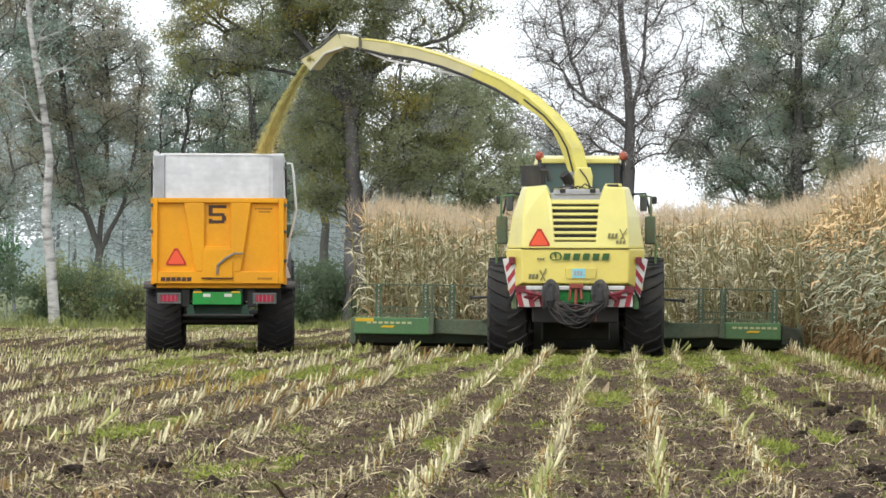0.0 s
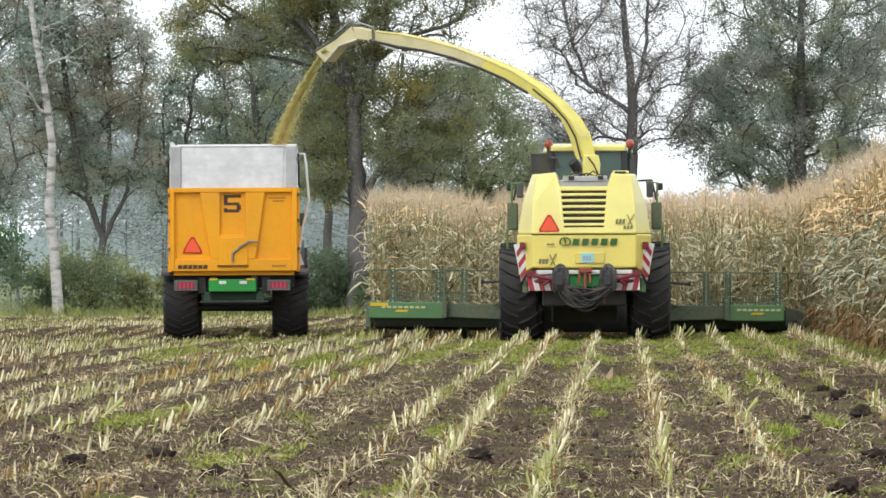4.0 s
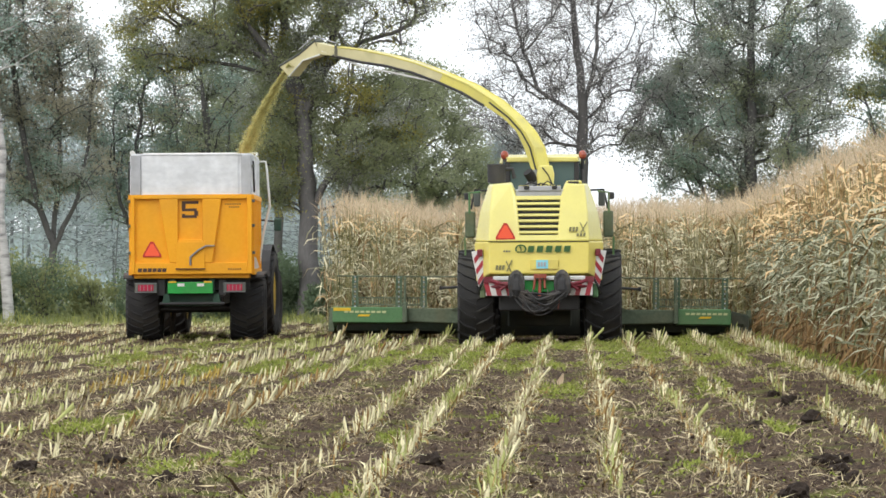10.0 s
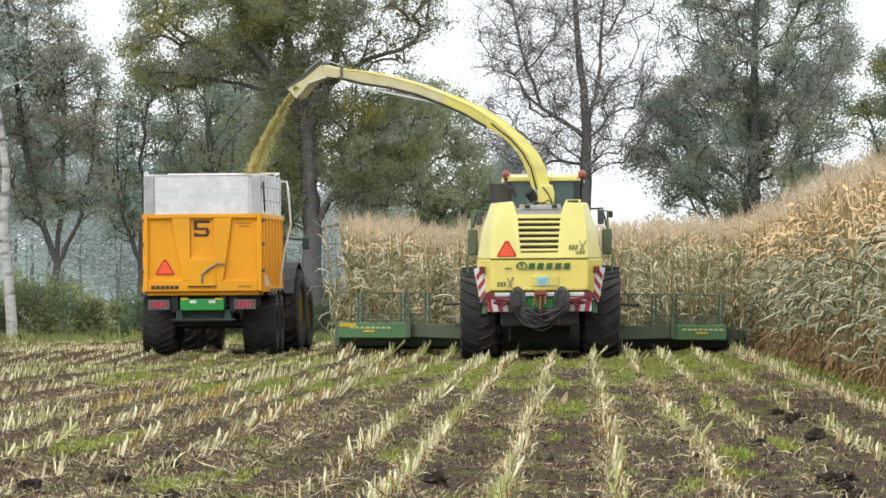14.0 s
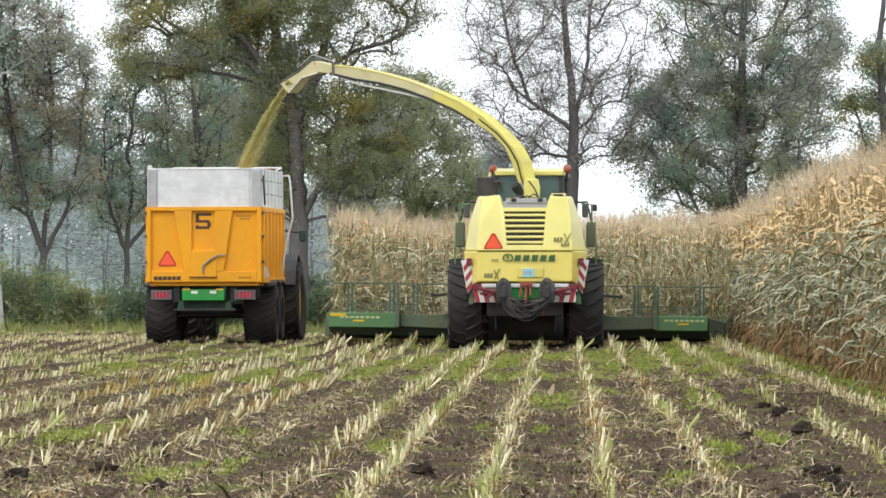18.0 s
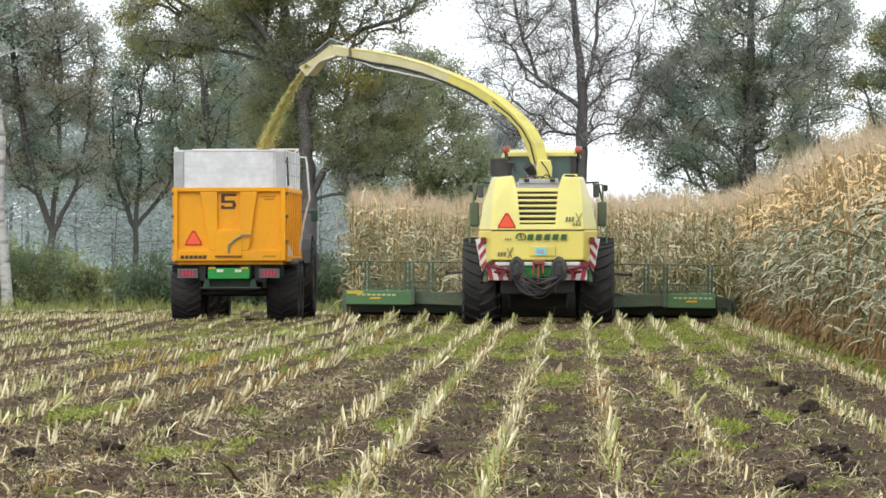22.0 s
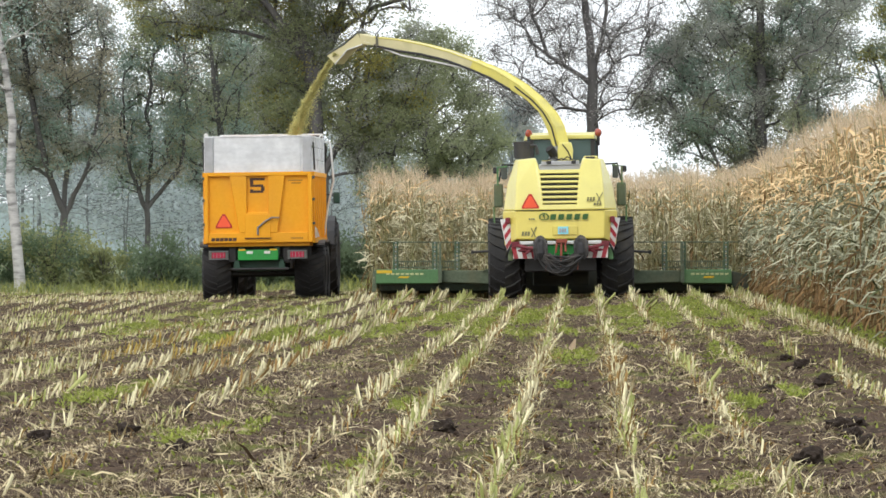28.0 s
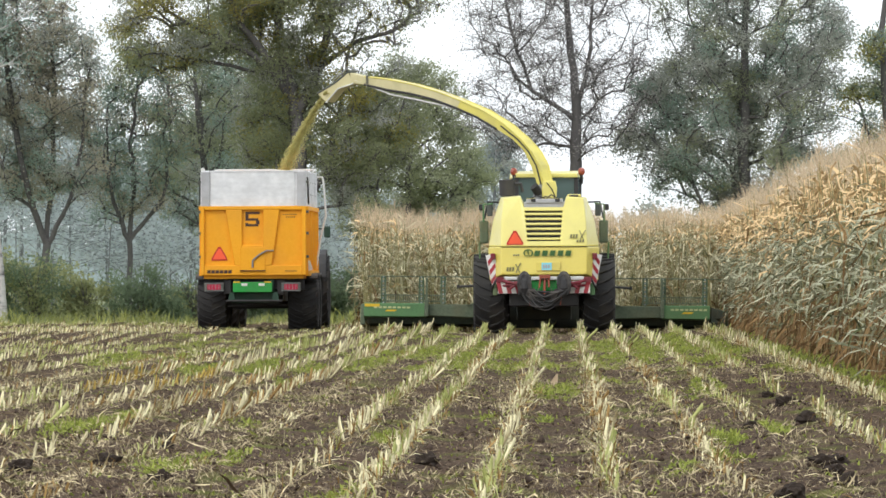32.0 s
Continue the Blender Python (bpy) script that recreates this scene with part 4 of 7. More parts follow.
    column = part("spout_column", Shape().loft([[(base.x + sx * w, base.y - 0.24 + dy, z) for sx, dy in ((-1, 0), (1, 0), (1, 0.3), (-1, 0.3))] for z, w in ((2.86, 0.15), (3.2, 0.17), (3.36, 0.13))]), YELLOW, root, "yellow column that carries the spout", bevel=0.02)
    part("column_hose", Shape().tube([(base.x - 0.06, base.y - 0.27, 3.32), (base.x + 0.05, base.y - 0.28, 3.18), (base.x + 0.12, base.y - 0.28, 3.02), (base.x + 0.06, base.y - 0.27, 2.9)], 0.014, 6), BLACK, column)
    part("exhaust_mouth", Shape().tube([(base.x - 0.24, base.y - 0.22, 3.06), (base.x - 0.29, base.y - 0.26, 3.17), (base.x - 0.34, base.y - 0.30, 3.24)], [0.085, 0.10, 0.095], 12), DEEP_BLACK, root, "black mouth of the exhaust pipe")
    return root


def build_header():
    root = thing("maize_header", "green row-independent maize header working low on the stubble", "header")
    y = 6.2
    for sd in (-1, 1):
        outer = 4.08 if sd < 0 else 3.74
        panel = part("rear_panel", Shape().loft([[(sd * outer, y - 0.1, 0.31), (sd * 2.66, y - 0.1, 0.31), (sd * 2.66, y - 0.1, 0.62), (sd * outer, y - 0.1, 0.62)],
                                                  [(sd * outer, y + 0.7, 0.22), (sd * 2.66, y + 0.7, 0.22), (sd * 2.66, y + 0.4, 0.60), (sd * outer, y + 0.4, 0.60)]]), GREEN, root, "green rear panel with small pale mark shapes", bevel=0.02)
        part("mark", bars(Shape(), sd * 3.35 - 0.5, sd * 3.35 + 0.35, 0.50, 0.04, 8, y - 0.106, 0.1), PALE_MARK, panel, "small pale mark shapes")
        part("mark_wedge", Shape().prism([(sd * 3.35 - 0.25, 0.43), (sd * 3.35 - 0.02, 0.43), (sd * 3.35 + 0.02, 0.47), (sd * 3.35 - 0.2, 0.47)], y - 0.112, y - 0.103), RIM_YELLOW, panel)
        if sd < 0:
            part("corner_mark", Shape().prism([(min(sd * 4.06, sd * 3.72), 0.535), (max(sd * 4.06, sd * 3.72), 0.535), (max(sd * 4.06, sd * 3.72), 0.60), (min(sd * 4.06, sd * 3.72), 0.60)], y - 0.112, y - 0.103), RIM_YELLOW, panel)
        part("inner_panel", Shape().loft([[(sd * 2.62, y - 0.05, 0.34), (sd * 1.0, y, 0.28), (sd * 1.0, y, 0.60), (sd * 2.62, y - 0.05, 0.60)],
                                          [(sd * 2.62, y + 0.6, 0.22), (sd * 1.0, y + 0.6, 0.22), (sd * 1.0, y + 0.5, 0.54), (sd * 2.62, y + 0.5, 0.54)]]), HEADER_DUST, root, "dusty dull green inner panel", bevel=0.02)
        part("wedge_cover", Shape().prism([(sd * 1.75, 0.58), (sd * 1.05, 0.58), (sd * 1.05, 0.86)], y - 0.06, y + 0.3), HEADER_DUST, root, "dusty cover beside the intake")
        part("skid", Shape().loft([[(sd * 4.0, y + 0.22, 0.15), (sd * 1.0, y + 0.22, 0.15), (sd * 1.0, y + 0.05, 0.34), (sd * 4.0, y + 0.05, 0.34)], [(sd * 4.0, y + 1.6, 0.08), (sd * 1.0, y + 1.6, 0.08), (sd * 1.0, y + 1.6, 0.2), (sd * 4.0, y + 1.6, 0.2)]]), SKID, root, "dark dusty skid plate under the header", bevel=0.02)
        part("pivot_post", Shape().box(sd * 2.66, y - 0.12, 0.52, 0.09, 0.16, 0.40).box(sd * 2.66, y - 0.08, 0.95, 0.05, 0.08, 0.5), HEADER_DUST, root, "dusty green folding pivot", bevel=0.02)
        # guard frame with perforated posts
        part("top_rail", Shape().tube([(sd * 4.0, y, 1.22), (sd * 1.5, y, 1.22)], 0.013, 6), HEADER_DUST, root)
        for x in (3.64, 2.78, 2.29) if sd < 0 else (2.27, 2.68, 3.62):
            post = Shape()
            for e in (-0.042, 0.042):
                post.box(sd * x + e, y, 0.92, 0.036, 0.04, 0.62)
            for k in range(7):
                post.box(sd * x, y, 0.63 + k * 0.096, 0.05, 0.04, 0.058)
            post = part("guard_post", post, POST_GREEN, root, "dark green perforated guard post")
            # Pale specks stand in for light seen through the post's holes.
            for k in range(7):
                part("bolt", Shape().box(sd * x, y - 0.024, 0.63 + k * 0.096, 0.028, 0.012, 0.026), ALU_GREY, post)
        lo, hi = (2.29, 3.64) if sd < 0 else (2.27, 3.62)
        part("comb_rail", Shape().box(sd * (lo + hi) / 2, y, 0.80, hi - lo, 0.03, 0.025).box(sd * (lo + hi) / 2, y, 0.66, hi - lo, 0.03, 0.03), HEADER_DUST, root)
        for k in range(28):
            part("comb_tooth", Shape().box(sd * (lo + (hi - lo) * (k + 0.5) / 28), y, 0.73, 0.016, 0.02, 0.13), HEADER_DUST, root)
        part("hose_arm", Shape().tube([(sd * 1.95, y - 0.1, 1.0), (sd * 1.6, y - 0.12, 1.02), (sd * 1.3, y - 0.1, 0.98)], 0.026, 8).tube([(sd * 1.95, y - 0.1, 0.96), (sd * 1.95, y - 0.1, 1.04)], 0.03, 8), BLACK, root, "black folding cylinder")
        for k in range(5):
            x = sd * (0.75 + k * 0.78)
            cone = Shape().loft([[(x - 0.22, y + 1.0, 0.2), (x + 0.22, y + 1.0, 0.2), (x + 0.16, y + 1.0, 0.52), (x - 0.16, y + 1.0, 0.52)], [(x - 0.03, y + 2.3, 0.12), (x + 0.03, y + 2.3, 0.12), (x + 0.03, y + 2.3, 0.2), (x - 0.03, y + 2.3, 0.2)]])
            part("divider", cone, GREEN, root, "green crop divider", bevel=0.02)
        if sd > 0:
            part("end_cover", Shape().loft([[(3.76, y, 0.22), (4.1, y + 0.2, 0.2), (4.1, y + 0.25, 0.5), (3.76, y, 0.58)], [(3.76, y + 0.6, 0.2), (4.1, y + 0.6, 0.2), (4.1, y + 0.6, 0.5), (3.76, y + 0.5, 0.58)]]), SKID, root, "soiled dark end cover", bevel=0.02)
        part("end_divider", Shape().loft([[(sd * 4.06, y + 0.6, 0.12), (sd * 4.18, y + 0.6, 0.12), (sd * 4.16, y + 0.6, 0.6), (sd * 4.06, y + 0.6, 0.6)], [(sd * 4.1, y + 2.6, 0.1), (sd * 4.16, y + 2.6, 0.1), (sd * 4.16, y + 2.6, 0.2), (sd * 4.1, y + 2.6, 0.2)]]), HEADER_DUST, root, "dusty green end divider", bevel=0.02)
    part("intake", Shape().box(0, y - 0.4, 0.62, 2.0, 1.2, 1.06).box(0, y - 1.3, 0.9, 1.1, 1.4, 0.7), DARK_GREEN, root, "dark green intake housing", bevel=0.04)
    return root


# ---- trailer and tractor ----
def build_trailer():
    root = thing("silage_trailer", "orange-yellow tipping trailer with aluminium silage boards", "trailer")
    yb = -1.86
    gate = part("tailgate", Shape().box(0, yb + 0.03, 2.125, 2.40, 0.06, 1.61), AMBER, root, "orange tailgate with pressed recesses", bevel=0.01)
    def rib(name, outline, proud):
        part(name, Shape().prism(outline, yb - proud, yb - 0.002), AMBER, gate, bevel=0.012)
    rib("gate_stile", [(-1.23, 1.32), (-1.15, 1.32), (-1.15, 2.93), (-1.23, 2.93)], 0.085)
    rib("gate_stile", [(1.13, 1.32), (1.23, 1.32), (1.23, 2.93), (1.13, 2.93)], 0.085)
    rib("gate_rail", [(-1.148, 2.845), (1.128, 2.845), (1.128, 2.93), (-1.148, 2.93)], 0.083)
    rib("gate_rail", [(-1.148, 1.32), (1.128, 1.32), (1.128, 1.55), (-1.148, 1.55)], 0.075)
    rib("gate_rib", [(-0.65, 2.843), (-0.44, 1.552), (-0.27, 1.552), (-0.27, 2.843)], 0.081)
    rib("gate_rib", [(0.225, 2.843), (0.225, 1.552), (0.42, 1.552), (0.61, 2.843)], 0.081)
    rib("gate_bridge", [(-0.268, 1.96), (0.223, 1.96), (0.223, 2.02), (-0.268, 2.02)], 0.079)
    door = part("grain_door", Shape().prism([(-0.31, 1.43), (0.27, 1.43), (0.27, 1.975), (-0.31, 1.975)], yb - 0.10, yb - 0.086), AMBER, root, "small orange grain hatch", bevel=0.01)
    part("door_lever", Shape().tube([(-0.02, yb - 0.12, 1.50), (-0.02, yb - 0.12, 1.66), (0.14, yb - 0.13, 1.80), (0.30, yb - 0.13, 1.89), (0.48, yb - 0.13, 1.89)], [0.022, 0.022, 0.02, 0.02, 0.014], 8), GREY, door, "grey steel lever")
    part("door_sill", Shape().box(-0.02, yb - 0.09, 1.425, 0.6, 0.06, 0.02), LETTER_BROWN, door)
    # the number five on the centre panel
    five = Shape()
    y5 = yb - 0.004
    for x0, z0, x1, z1 in ((-0.19, 2.745, 0.145, 2.80), (-0.19, 2.64, -0.115, 2.745), (-0.19, 2.595, 0.11, 2.65), (0.06, 2.505, 0.14, 2.60), (-0.19, 2.46, 0.11, 2.515), (-0.19, 2.515, -0.12, 2.54)):
        five.prism([(x0, z0), (x1, z0), (x1, z1), (x0, z1)], y5 - 0.004, y5 + 0.003)
    part("number_five", five, LETTER_BROWN, root, "dark brown number 5")
    part("brand_bars", bars(Shape(), -1.09, -0.50, 1.365, 0.075, 6, yb - 0.079, 0.12, 0.15), LETTER_BROWN, root, "dark block shapes")
    part("model_bars", bars(Shape(), 0.74, 1.02, 1.40, 0.035, 6, yb - 0.079, 0.1), LETTER_FADED, root)
    part("model_bars", bars(Shape(), 0.68, 1.02, 2.72, 0.03, 7, y5, 0.1), LETTER_FADED, root)
    part("model_bars", bars(Shape(), 0.76, 0.98, 2.66, 0.03, 5, y5, 0.1), LETTER_FADED, root)
    triangle_sign(root, -0.80, yb - 0.012, 1.665, 0.37)
    # box sides
    for sd in (-1, 1):
        wall = part("side_wall", Shape().box(sd * 1.20, 1.18, 2.125, 0.06, 6.0, 1.61), AMBER, root, "orange trailer side with upright ribs", bevel=0.01)
        for k in range(7):
            part("side_rib", Shape().box(sd * 1.245, -1.72 + k * 0.97, 2.10, 0.05, 0.14, 1.5), AMBER, wall, bevel=0.01)
        part("side_rail", Shape().box(sd * 1.245, 1.18, 2.88, 0.07, 6.04, 0.10), AMBER, wall, bevel=0.01)
        part("side_rail", Shape().box(sd * 1.245, 1.18, 1.36, 0.07, 6.04, 0.12), AMBER, wall, bevel=0.01)
        up = part("silage_board", Shape().box(sd * 1.19, 1.18, 3.33, 0.04, 6.0, 0.80), ALU, root, "weathered aluminium silage board", bevel=0.008)
        for k in range(7):
            part("board_post", Shape().box(sd * 1.225, -1.76 + k * 0.97, 3.33, 0.03, 0.10, 0.80), ALU, up, bevel=0.008)
        for k in range(2):
            part("board_groove", Shape().box(sd * 1.212, 1.18, 3.22 + k * 0.29, 0.006, 5.9, 0.02), DUSTY, up)
        part("top_rim", Shape().box(sd * 1.19, 1.18, 3.745, 0.07, 6.06, 0.035), ALU, up, bevel=0.008)
        part("gas_strut", Shape().tube([(sd * 1.26, -1.75, 3.6), (sd * 1.27, -1.45, 2.98)], 0.02, 6), BLACK, root)
        for z in (1.75, 2.3, 2.8, 3.5):
            part("gate_hook", Shape().box(sd * 1.26, yb + 0.02, z, 0.06, 0.1, 0.06), DUSTY, root, bevel=0.01)
        part("mudguard", Shape().loft([[(sd * 0.72, a0, z), (sd * 1.44, a0, z), (sd * 1.44, a0, z + 0.03), (sd * 0.72, a0, z + 0.03)] for a0, z in ((-0.6, 1.22), (-0.5, 1.27), (0.0, 1.33), (0.75, 1.28), (1.5, 1.34), (2.2, 1.26), (2.45, 0.95))]), BLACK, root, "black plastic mudguard")
    back = part("silage_gate", Shape().box(0, yb + 0.02, 3.34, 2.36, 0.04, 0.80), ALU, root, "weathered aluminium silage gate", bevel=0.006)
    for k in range(3):
        part("gate_board", Shape().box(-0.02, yb - 0.01, 3.065 + k * 0.262, 1.96, 0.024, 0.2618), ALU, back, bevel=0.003)
    for x in (-1.12, 1.12):
        part("gate_post", Shape().box(x, yb - 0.02, 3.33, 0.20, 0.05, 0.80), ALU_GREY, back, "grey aluminium corner post", bevel=0.01)
    part("top_rim", Shape().box(0, yb + 0.01, 3.745, 2.44, 0.08, 0.035), ALU, back, bevel=0.008)
    part("front_wall", Shape().box(0, 4.16, 2.54, 2.36, 0.06, 2.4), AMBER, root, bevel=0.01)
    part("box_floor", Shape().box(0, 1.18, 1.28, 2.34, 6.0, 0.09), AMBER, root, bevel=0.01)
    part("sheet_roll", Shape().tube([(-1.2, -1.8, 3.79), (-1.2, -1.5, 3.80)], 0.04, 8).box(-1.18, -1.84, 3.78, 0.10, 0.06, 0.05), WHITE, root)
    frame_top = Shape().tube([(-1.2, 4.15, 3.7), (-1.2, 4.15, 3.86), (1.2, 4.15, 3.86), (1.2, 4.15, 3.7)], 0.022, 6)
    frame_top.tube([(-1.2, 4.15, 3.86), (-1.2, 2.6, 3.78)], 0.018, 6).tube([(1.2, 4.15, 3.86), (1.2, 2.6, 3.78)], 0.018, 6)
    part("front_frame", frame_top, WHITE, root, "white tube frame above the front wall")
    part("sheet_arm", Shape().tube([(1.2, 4.15, 3.68), (1.37, 4.15, 3.68), (1.40, 4.1, 3.5), (1.46, 4.0, 2.75), (1.33, 3.9, 2.2), (1.22, 3.8, 1.45)], 0.024, 8), WHITE, root, "bent white tube beside the front wall")
    part("corner_flap", Shape().prism([(1.20, 1.40), (1.36, 1.44), (1.30, 1.64), (1.22, 1.70)], -1.3, -1.25), ALU, root)
    # rear frame
    part("rear_bumper", Shape().box(-0.03, yb + 0.1, 1.04, 0.92, 0.16, 0.24), BRIGHT_GREEN, root, "bright green rear crossbeam", bevel=0.015)
    for x in (-0.22, 0.18):
        part("beam_plate", Shape().box(x, yb + 0.015, 1.10, 0.14, 0.01, 0.06), WHITE, root)
        part("reflector", Shape().box(x * 1.8, yb + 0.02, 1.16, 0.16, 0.02, 0.035), RIM_YELLOW, root)
    for sd in (-1, 1):
        cl = part("lamp_cluster", Shape().box(sd * 0.90 - 0.03, yb + 0.02, 1.045, 0.45, 0.08, 0.20), DUSTY, root, "red tail lamp behind a wire guard", bevel=0.01)
        part("lamp_lens", Shape().box(sd * 0.90 - 0.03, yb - 0.025, 1.045, 0.31, 0.02, 0.13), LAMP_RED, cl, "red lens")
        for k in range(6):
            part("guard_wire", Shape().box(sd * 0.90 - 0.03 - 0.19 + k * 0.076, yb - 0.05, 1.045, 0.008, 0.008, 0.20), GREY, cl)
        for z in (0.955, 1.135):
            part("guard_wire", Shape().box(sd * 0.90 - 0.03, yb - 0.05, z, 0.45, 0.012, 0.012), GREY, cl)
        part("underbox", Shape().box(sd * 0.62, yb + 0.3, 1.05, 0.16, 0.3, 0.34), BLACK, root, bevel=0.02)
    # Black panel added to fill the dark gap behind the lamps.
    part("rear_apron", Shape().box(0, yb + 0.24, 1.12, 2.36, 0.06, 0.26), DEEP_BLACK, root, "black panel filling the gap under the tailgate", bevel=0.01)
    for x in (-0.52, 0.5):
        part("frame_bracket", Shape().prism([(x - 0.09, 0.70), (x + 0.09, 0.70), (x + 0.05, 0.92), (x - 0.05, 0.92)], yb + 0.12, yb + 0.2), DARK_GREEN, root, bevel=0.01)
    part("tow_bar", Shape().tube([(-0.66, yb + 0.14, 0.72), (0.66, yb + 0.14, 0.72)], 0.03, 8), BLACK, root, "black bar between the rear wheels")
    part("subframe", Shape().box(-0.4, 1.2, 1.08, 0.12, 6.0, 0.28).box(0.4, 1.2, 1.08, 0.12, 6.0, 0.28).box(0, -1.4, 0.82, 1.12, 0.2, 0.30).box(0, 5.2, 0.9, 0.16, 2.6, 0.18), DARK_GREEN, root, "dark green subframe", bevel=0.02)
    for y in (0.0, 1.5):
        part("axle", Shape().tube([(-0.8, y, 0.62), (0.8, y, 0.62)], 0.09, 10).box(-0.45, y, 0.78, 0.14, 0.9, 0.12).box(0.45, y, 0.78, 0.14, 0.9, 0.12), BLACK, root)
    part("brake_rod", Shape().tube([(-0.7, -0.55, 0.60), (0.72, -0.55, 0.62)], 0.03, 6), BLACK, root)
    tw = None
    for y in (0.0, 1.5):
        for x in (-1.05, 1.08):
            pr = add_wheel("wheel", root, x, y, 0.66, 0.70, 0.33, 26, 0.025, RIM_YELLOW, "trailer", tw)
            tw = tw or pr
    return root


def build_tractor():
    root = thing("tractor", "green tractor with yellow wheels pulling the trailer", "tractor")
    part("bonnet", Shape().loft([[(-0.45, 1.5, 1.0), (0.45, 1.5, 1.0), (0.45, 1.5, 1.9), (-0.45, 1.5, 1.9)], [(-0.42, 3.8, 0.9), (0.42, 3.8, 0.9), (0.40, 3.8, 1.65), (-0.40, 3.8, 1.65)]]), GREEN, root, "green bonnet", bevel=0.06)
    part("gearbox", Shape().box(0, 0.6, 0.95, 0.7, 2.4, 0.7), BLACK, root, bevel=0.04)
    cab = part("cab_frame", Shape().box(-0.75, -0.2, 2.2, 0.09, 0.09, 1.3).box(0.75, -0.2, 2.2, 0.09, 0.09, 1.3).box(-0.75, 1.4, 2.2, 0.09, 0.09, 1.3).box(0.75, 1.4, 2.2, 0.09, 0.09, 1.3).box(0, 0.6, 1.5, 1.6, 1.7, 0.15), BLACK, root, "black cab frame", bevel=0.015)
    part("rear_window", Shape().box(0, -0.2, 2.2, 1.4, 0.02, 1.2), GLASS, cab)
    for x in (-0.75, 0.75):
        part("side_window", Shape().box(x, 0.6, 2.2, 0.02, 1.5, 1.2), GLASS, cab)
    part("cab_roof", Shape().box(0, 0.6, 2.93, 1.7, 2.0, 0.16), GREEN, root, "green cab roof", bevel=0.05)
    tr = None
    for x in (-1.12, 1.12):
        p = add_wheel("rear_wheel", root, x, 0.0, 0.92, 0.62, 0.52, 20, 0.05, RIM_YELLOW, "tractor", tr)
        tr = tr or p
        part("fender", Shape().loft([[(x * 0.72, 1.0 * math.cos(a), 0.9 + 1.02 * math.sin(a)), (x * 1.22, 1.0 * math.cos(a), 0.9 + 1.02 * math.sin(a)), (x * 1.22, 1.04 * math.cos(a), 0.9 + 1.06 * math.sin(a)), (x * 0.72, 1.04 * math.cos(a), 0.9 + 1.06 * math.sin(a))] for a in (radians(20 + 20 * k) for k in range(8))]), BLACK, root, "black mudguard")
        part("mirror_arm", Shape().tube([(math.copysign(0.78, x), 1.4, 2.5), (math.copysign(1.25, x), 1.45, 2.45)], 0.02, 6), BLACK, root)
        part("mirror", Shape().box(math.copysign(1.33, x), 1.45, 2.38, 0.16, 0.09, 0.28), DARK_GREEN, root, "dark green mirror housing", bevel=0.03)
    tf = None
    for x in (-1.0, 1.0):
        p = add_wheel("front_wheel", root, x, 2.75, 0.72, 0.5, 0.4, 18, 0.045, RIM_YELLOW, "tractor", tf)
        tf = tf or p
    part("front_axle", Shape().tube([(-0.9, 2.75, 0.66), (0.9, 2.75, 0.66)], 0.12, 10), BLACK, root)
    return root


def build_stream():
    """Chopped maize that flies from the spout into the trailer, in short lengths of loose flakes."""
    root = thing("chopped_maize_stream", "yellow-green jet of chopped maize falling into the trailer", "maize stream")
    a, b = Vector(STREAM_START), Vector(STREAM_END)
    pieces = []
    n = 8
    ends = []
    for k in range(n + 1):
        u = k / n
        p = a.lerp(b, u) + Vector((-0.03 * math.sin(math.pi * u), 0, 0.06 * math.sin(math.pi * u)))
        ends.append(p)
    r = np.random.default_rng(21)
    for k in range(n):
        p, q = ends[k], ends[k + 1]
        d = (q - p)
        count = 3400
        u = r.uniform(-0.15, 1.15, count)
        spread = 0.012 + 0.008 * np.maximum(k + u, 0)
        off = r.normal(0, 1, (count, 3)) * spread[:, None] * np.array([0.9, 1.2, 0.8])
        stray = r.random(count) < 0.10
        off[stray] *= 2.0
        off[stray, 0] = np.abs(off[stray, 0]) + 0.03
        centre = np.outer(1 - u, p) + np.outer(u, q) + off - np.array(p)
        e1 = r.normal(0, 1, (count, 3))
        e1 /= np.linalg.norm(e1, axis=1)[:, None]
        e2 = r.normal(0, 1, (count, 3))
        e2 -= e1 * (e1 * e2).sum(1)[:, None]
        e2 /= np.linalg.norm(e2, axis=1)[:, None]
        size = r.uniform(0.007, 0.020, count)[:, None]
        v = np.stack([centre - e1 * size, centre + e2 * size * 0.6, centre + e1 * size, centre - e2 * size * 0.6], 1).reshape(-1, 3)
        f = np.arange(count * 4).reshape(-1, 4)
        ob = new("flake_jet", raw_mesh("flake_jet", v, f, CHOPPED))
        ob.parent = root
        ob.location = p
        ob["kind"] = "stuff"
        pieces.append((ob, p, d))
    return root, pieces


harvester = build_harvester()
header = build_header()
trailer = build_trailer()
tractor = build_tractor()
stream, STREAM_PIECES = build_stream()


# ---- field: stubble, litter, weeds, clods ----
def in_view_stretch(x, y):
    """The part of the cut field worth fine detail: a wedge that widens with distance."""
    return (x > -0.10 * y - 1.0) & (x < 0.052 * y + 1.0) & (x < 3.4)


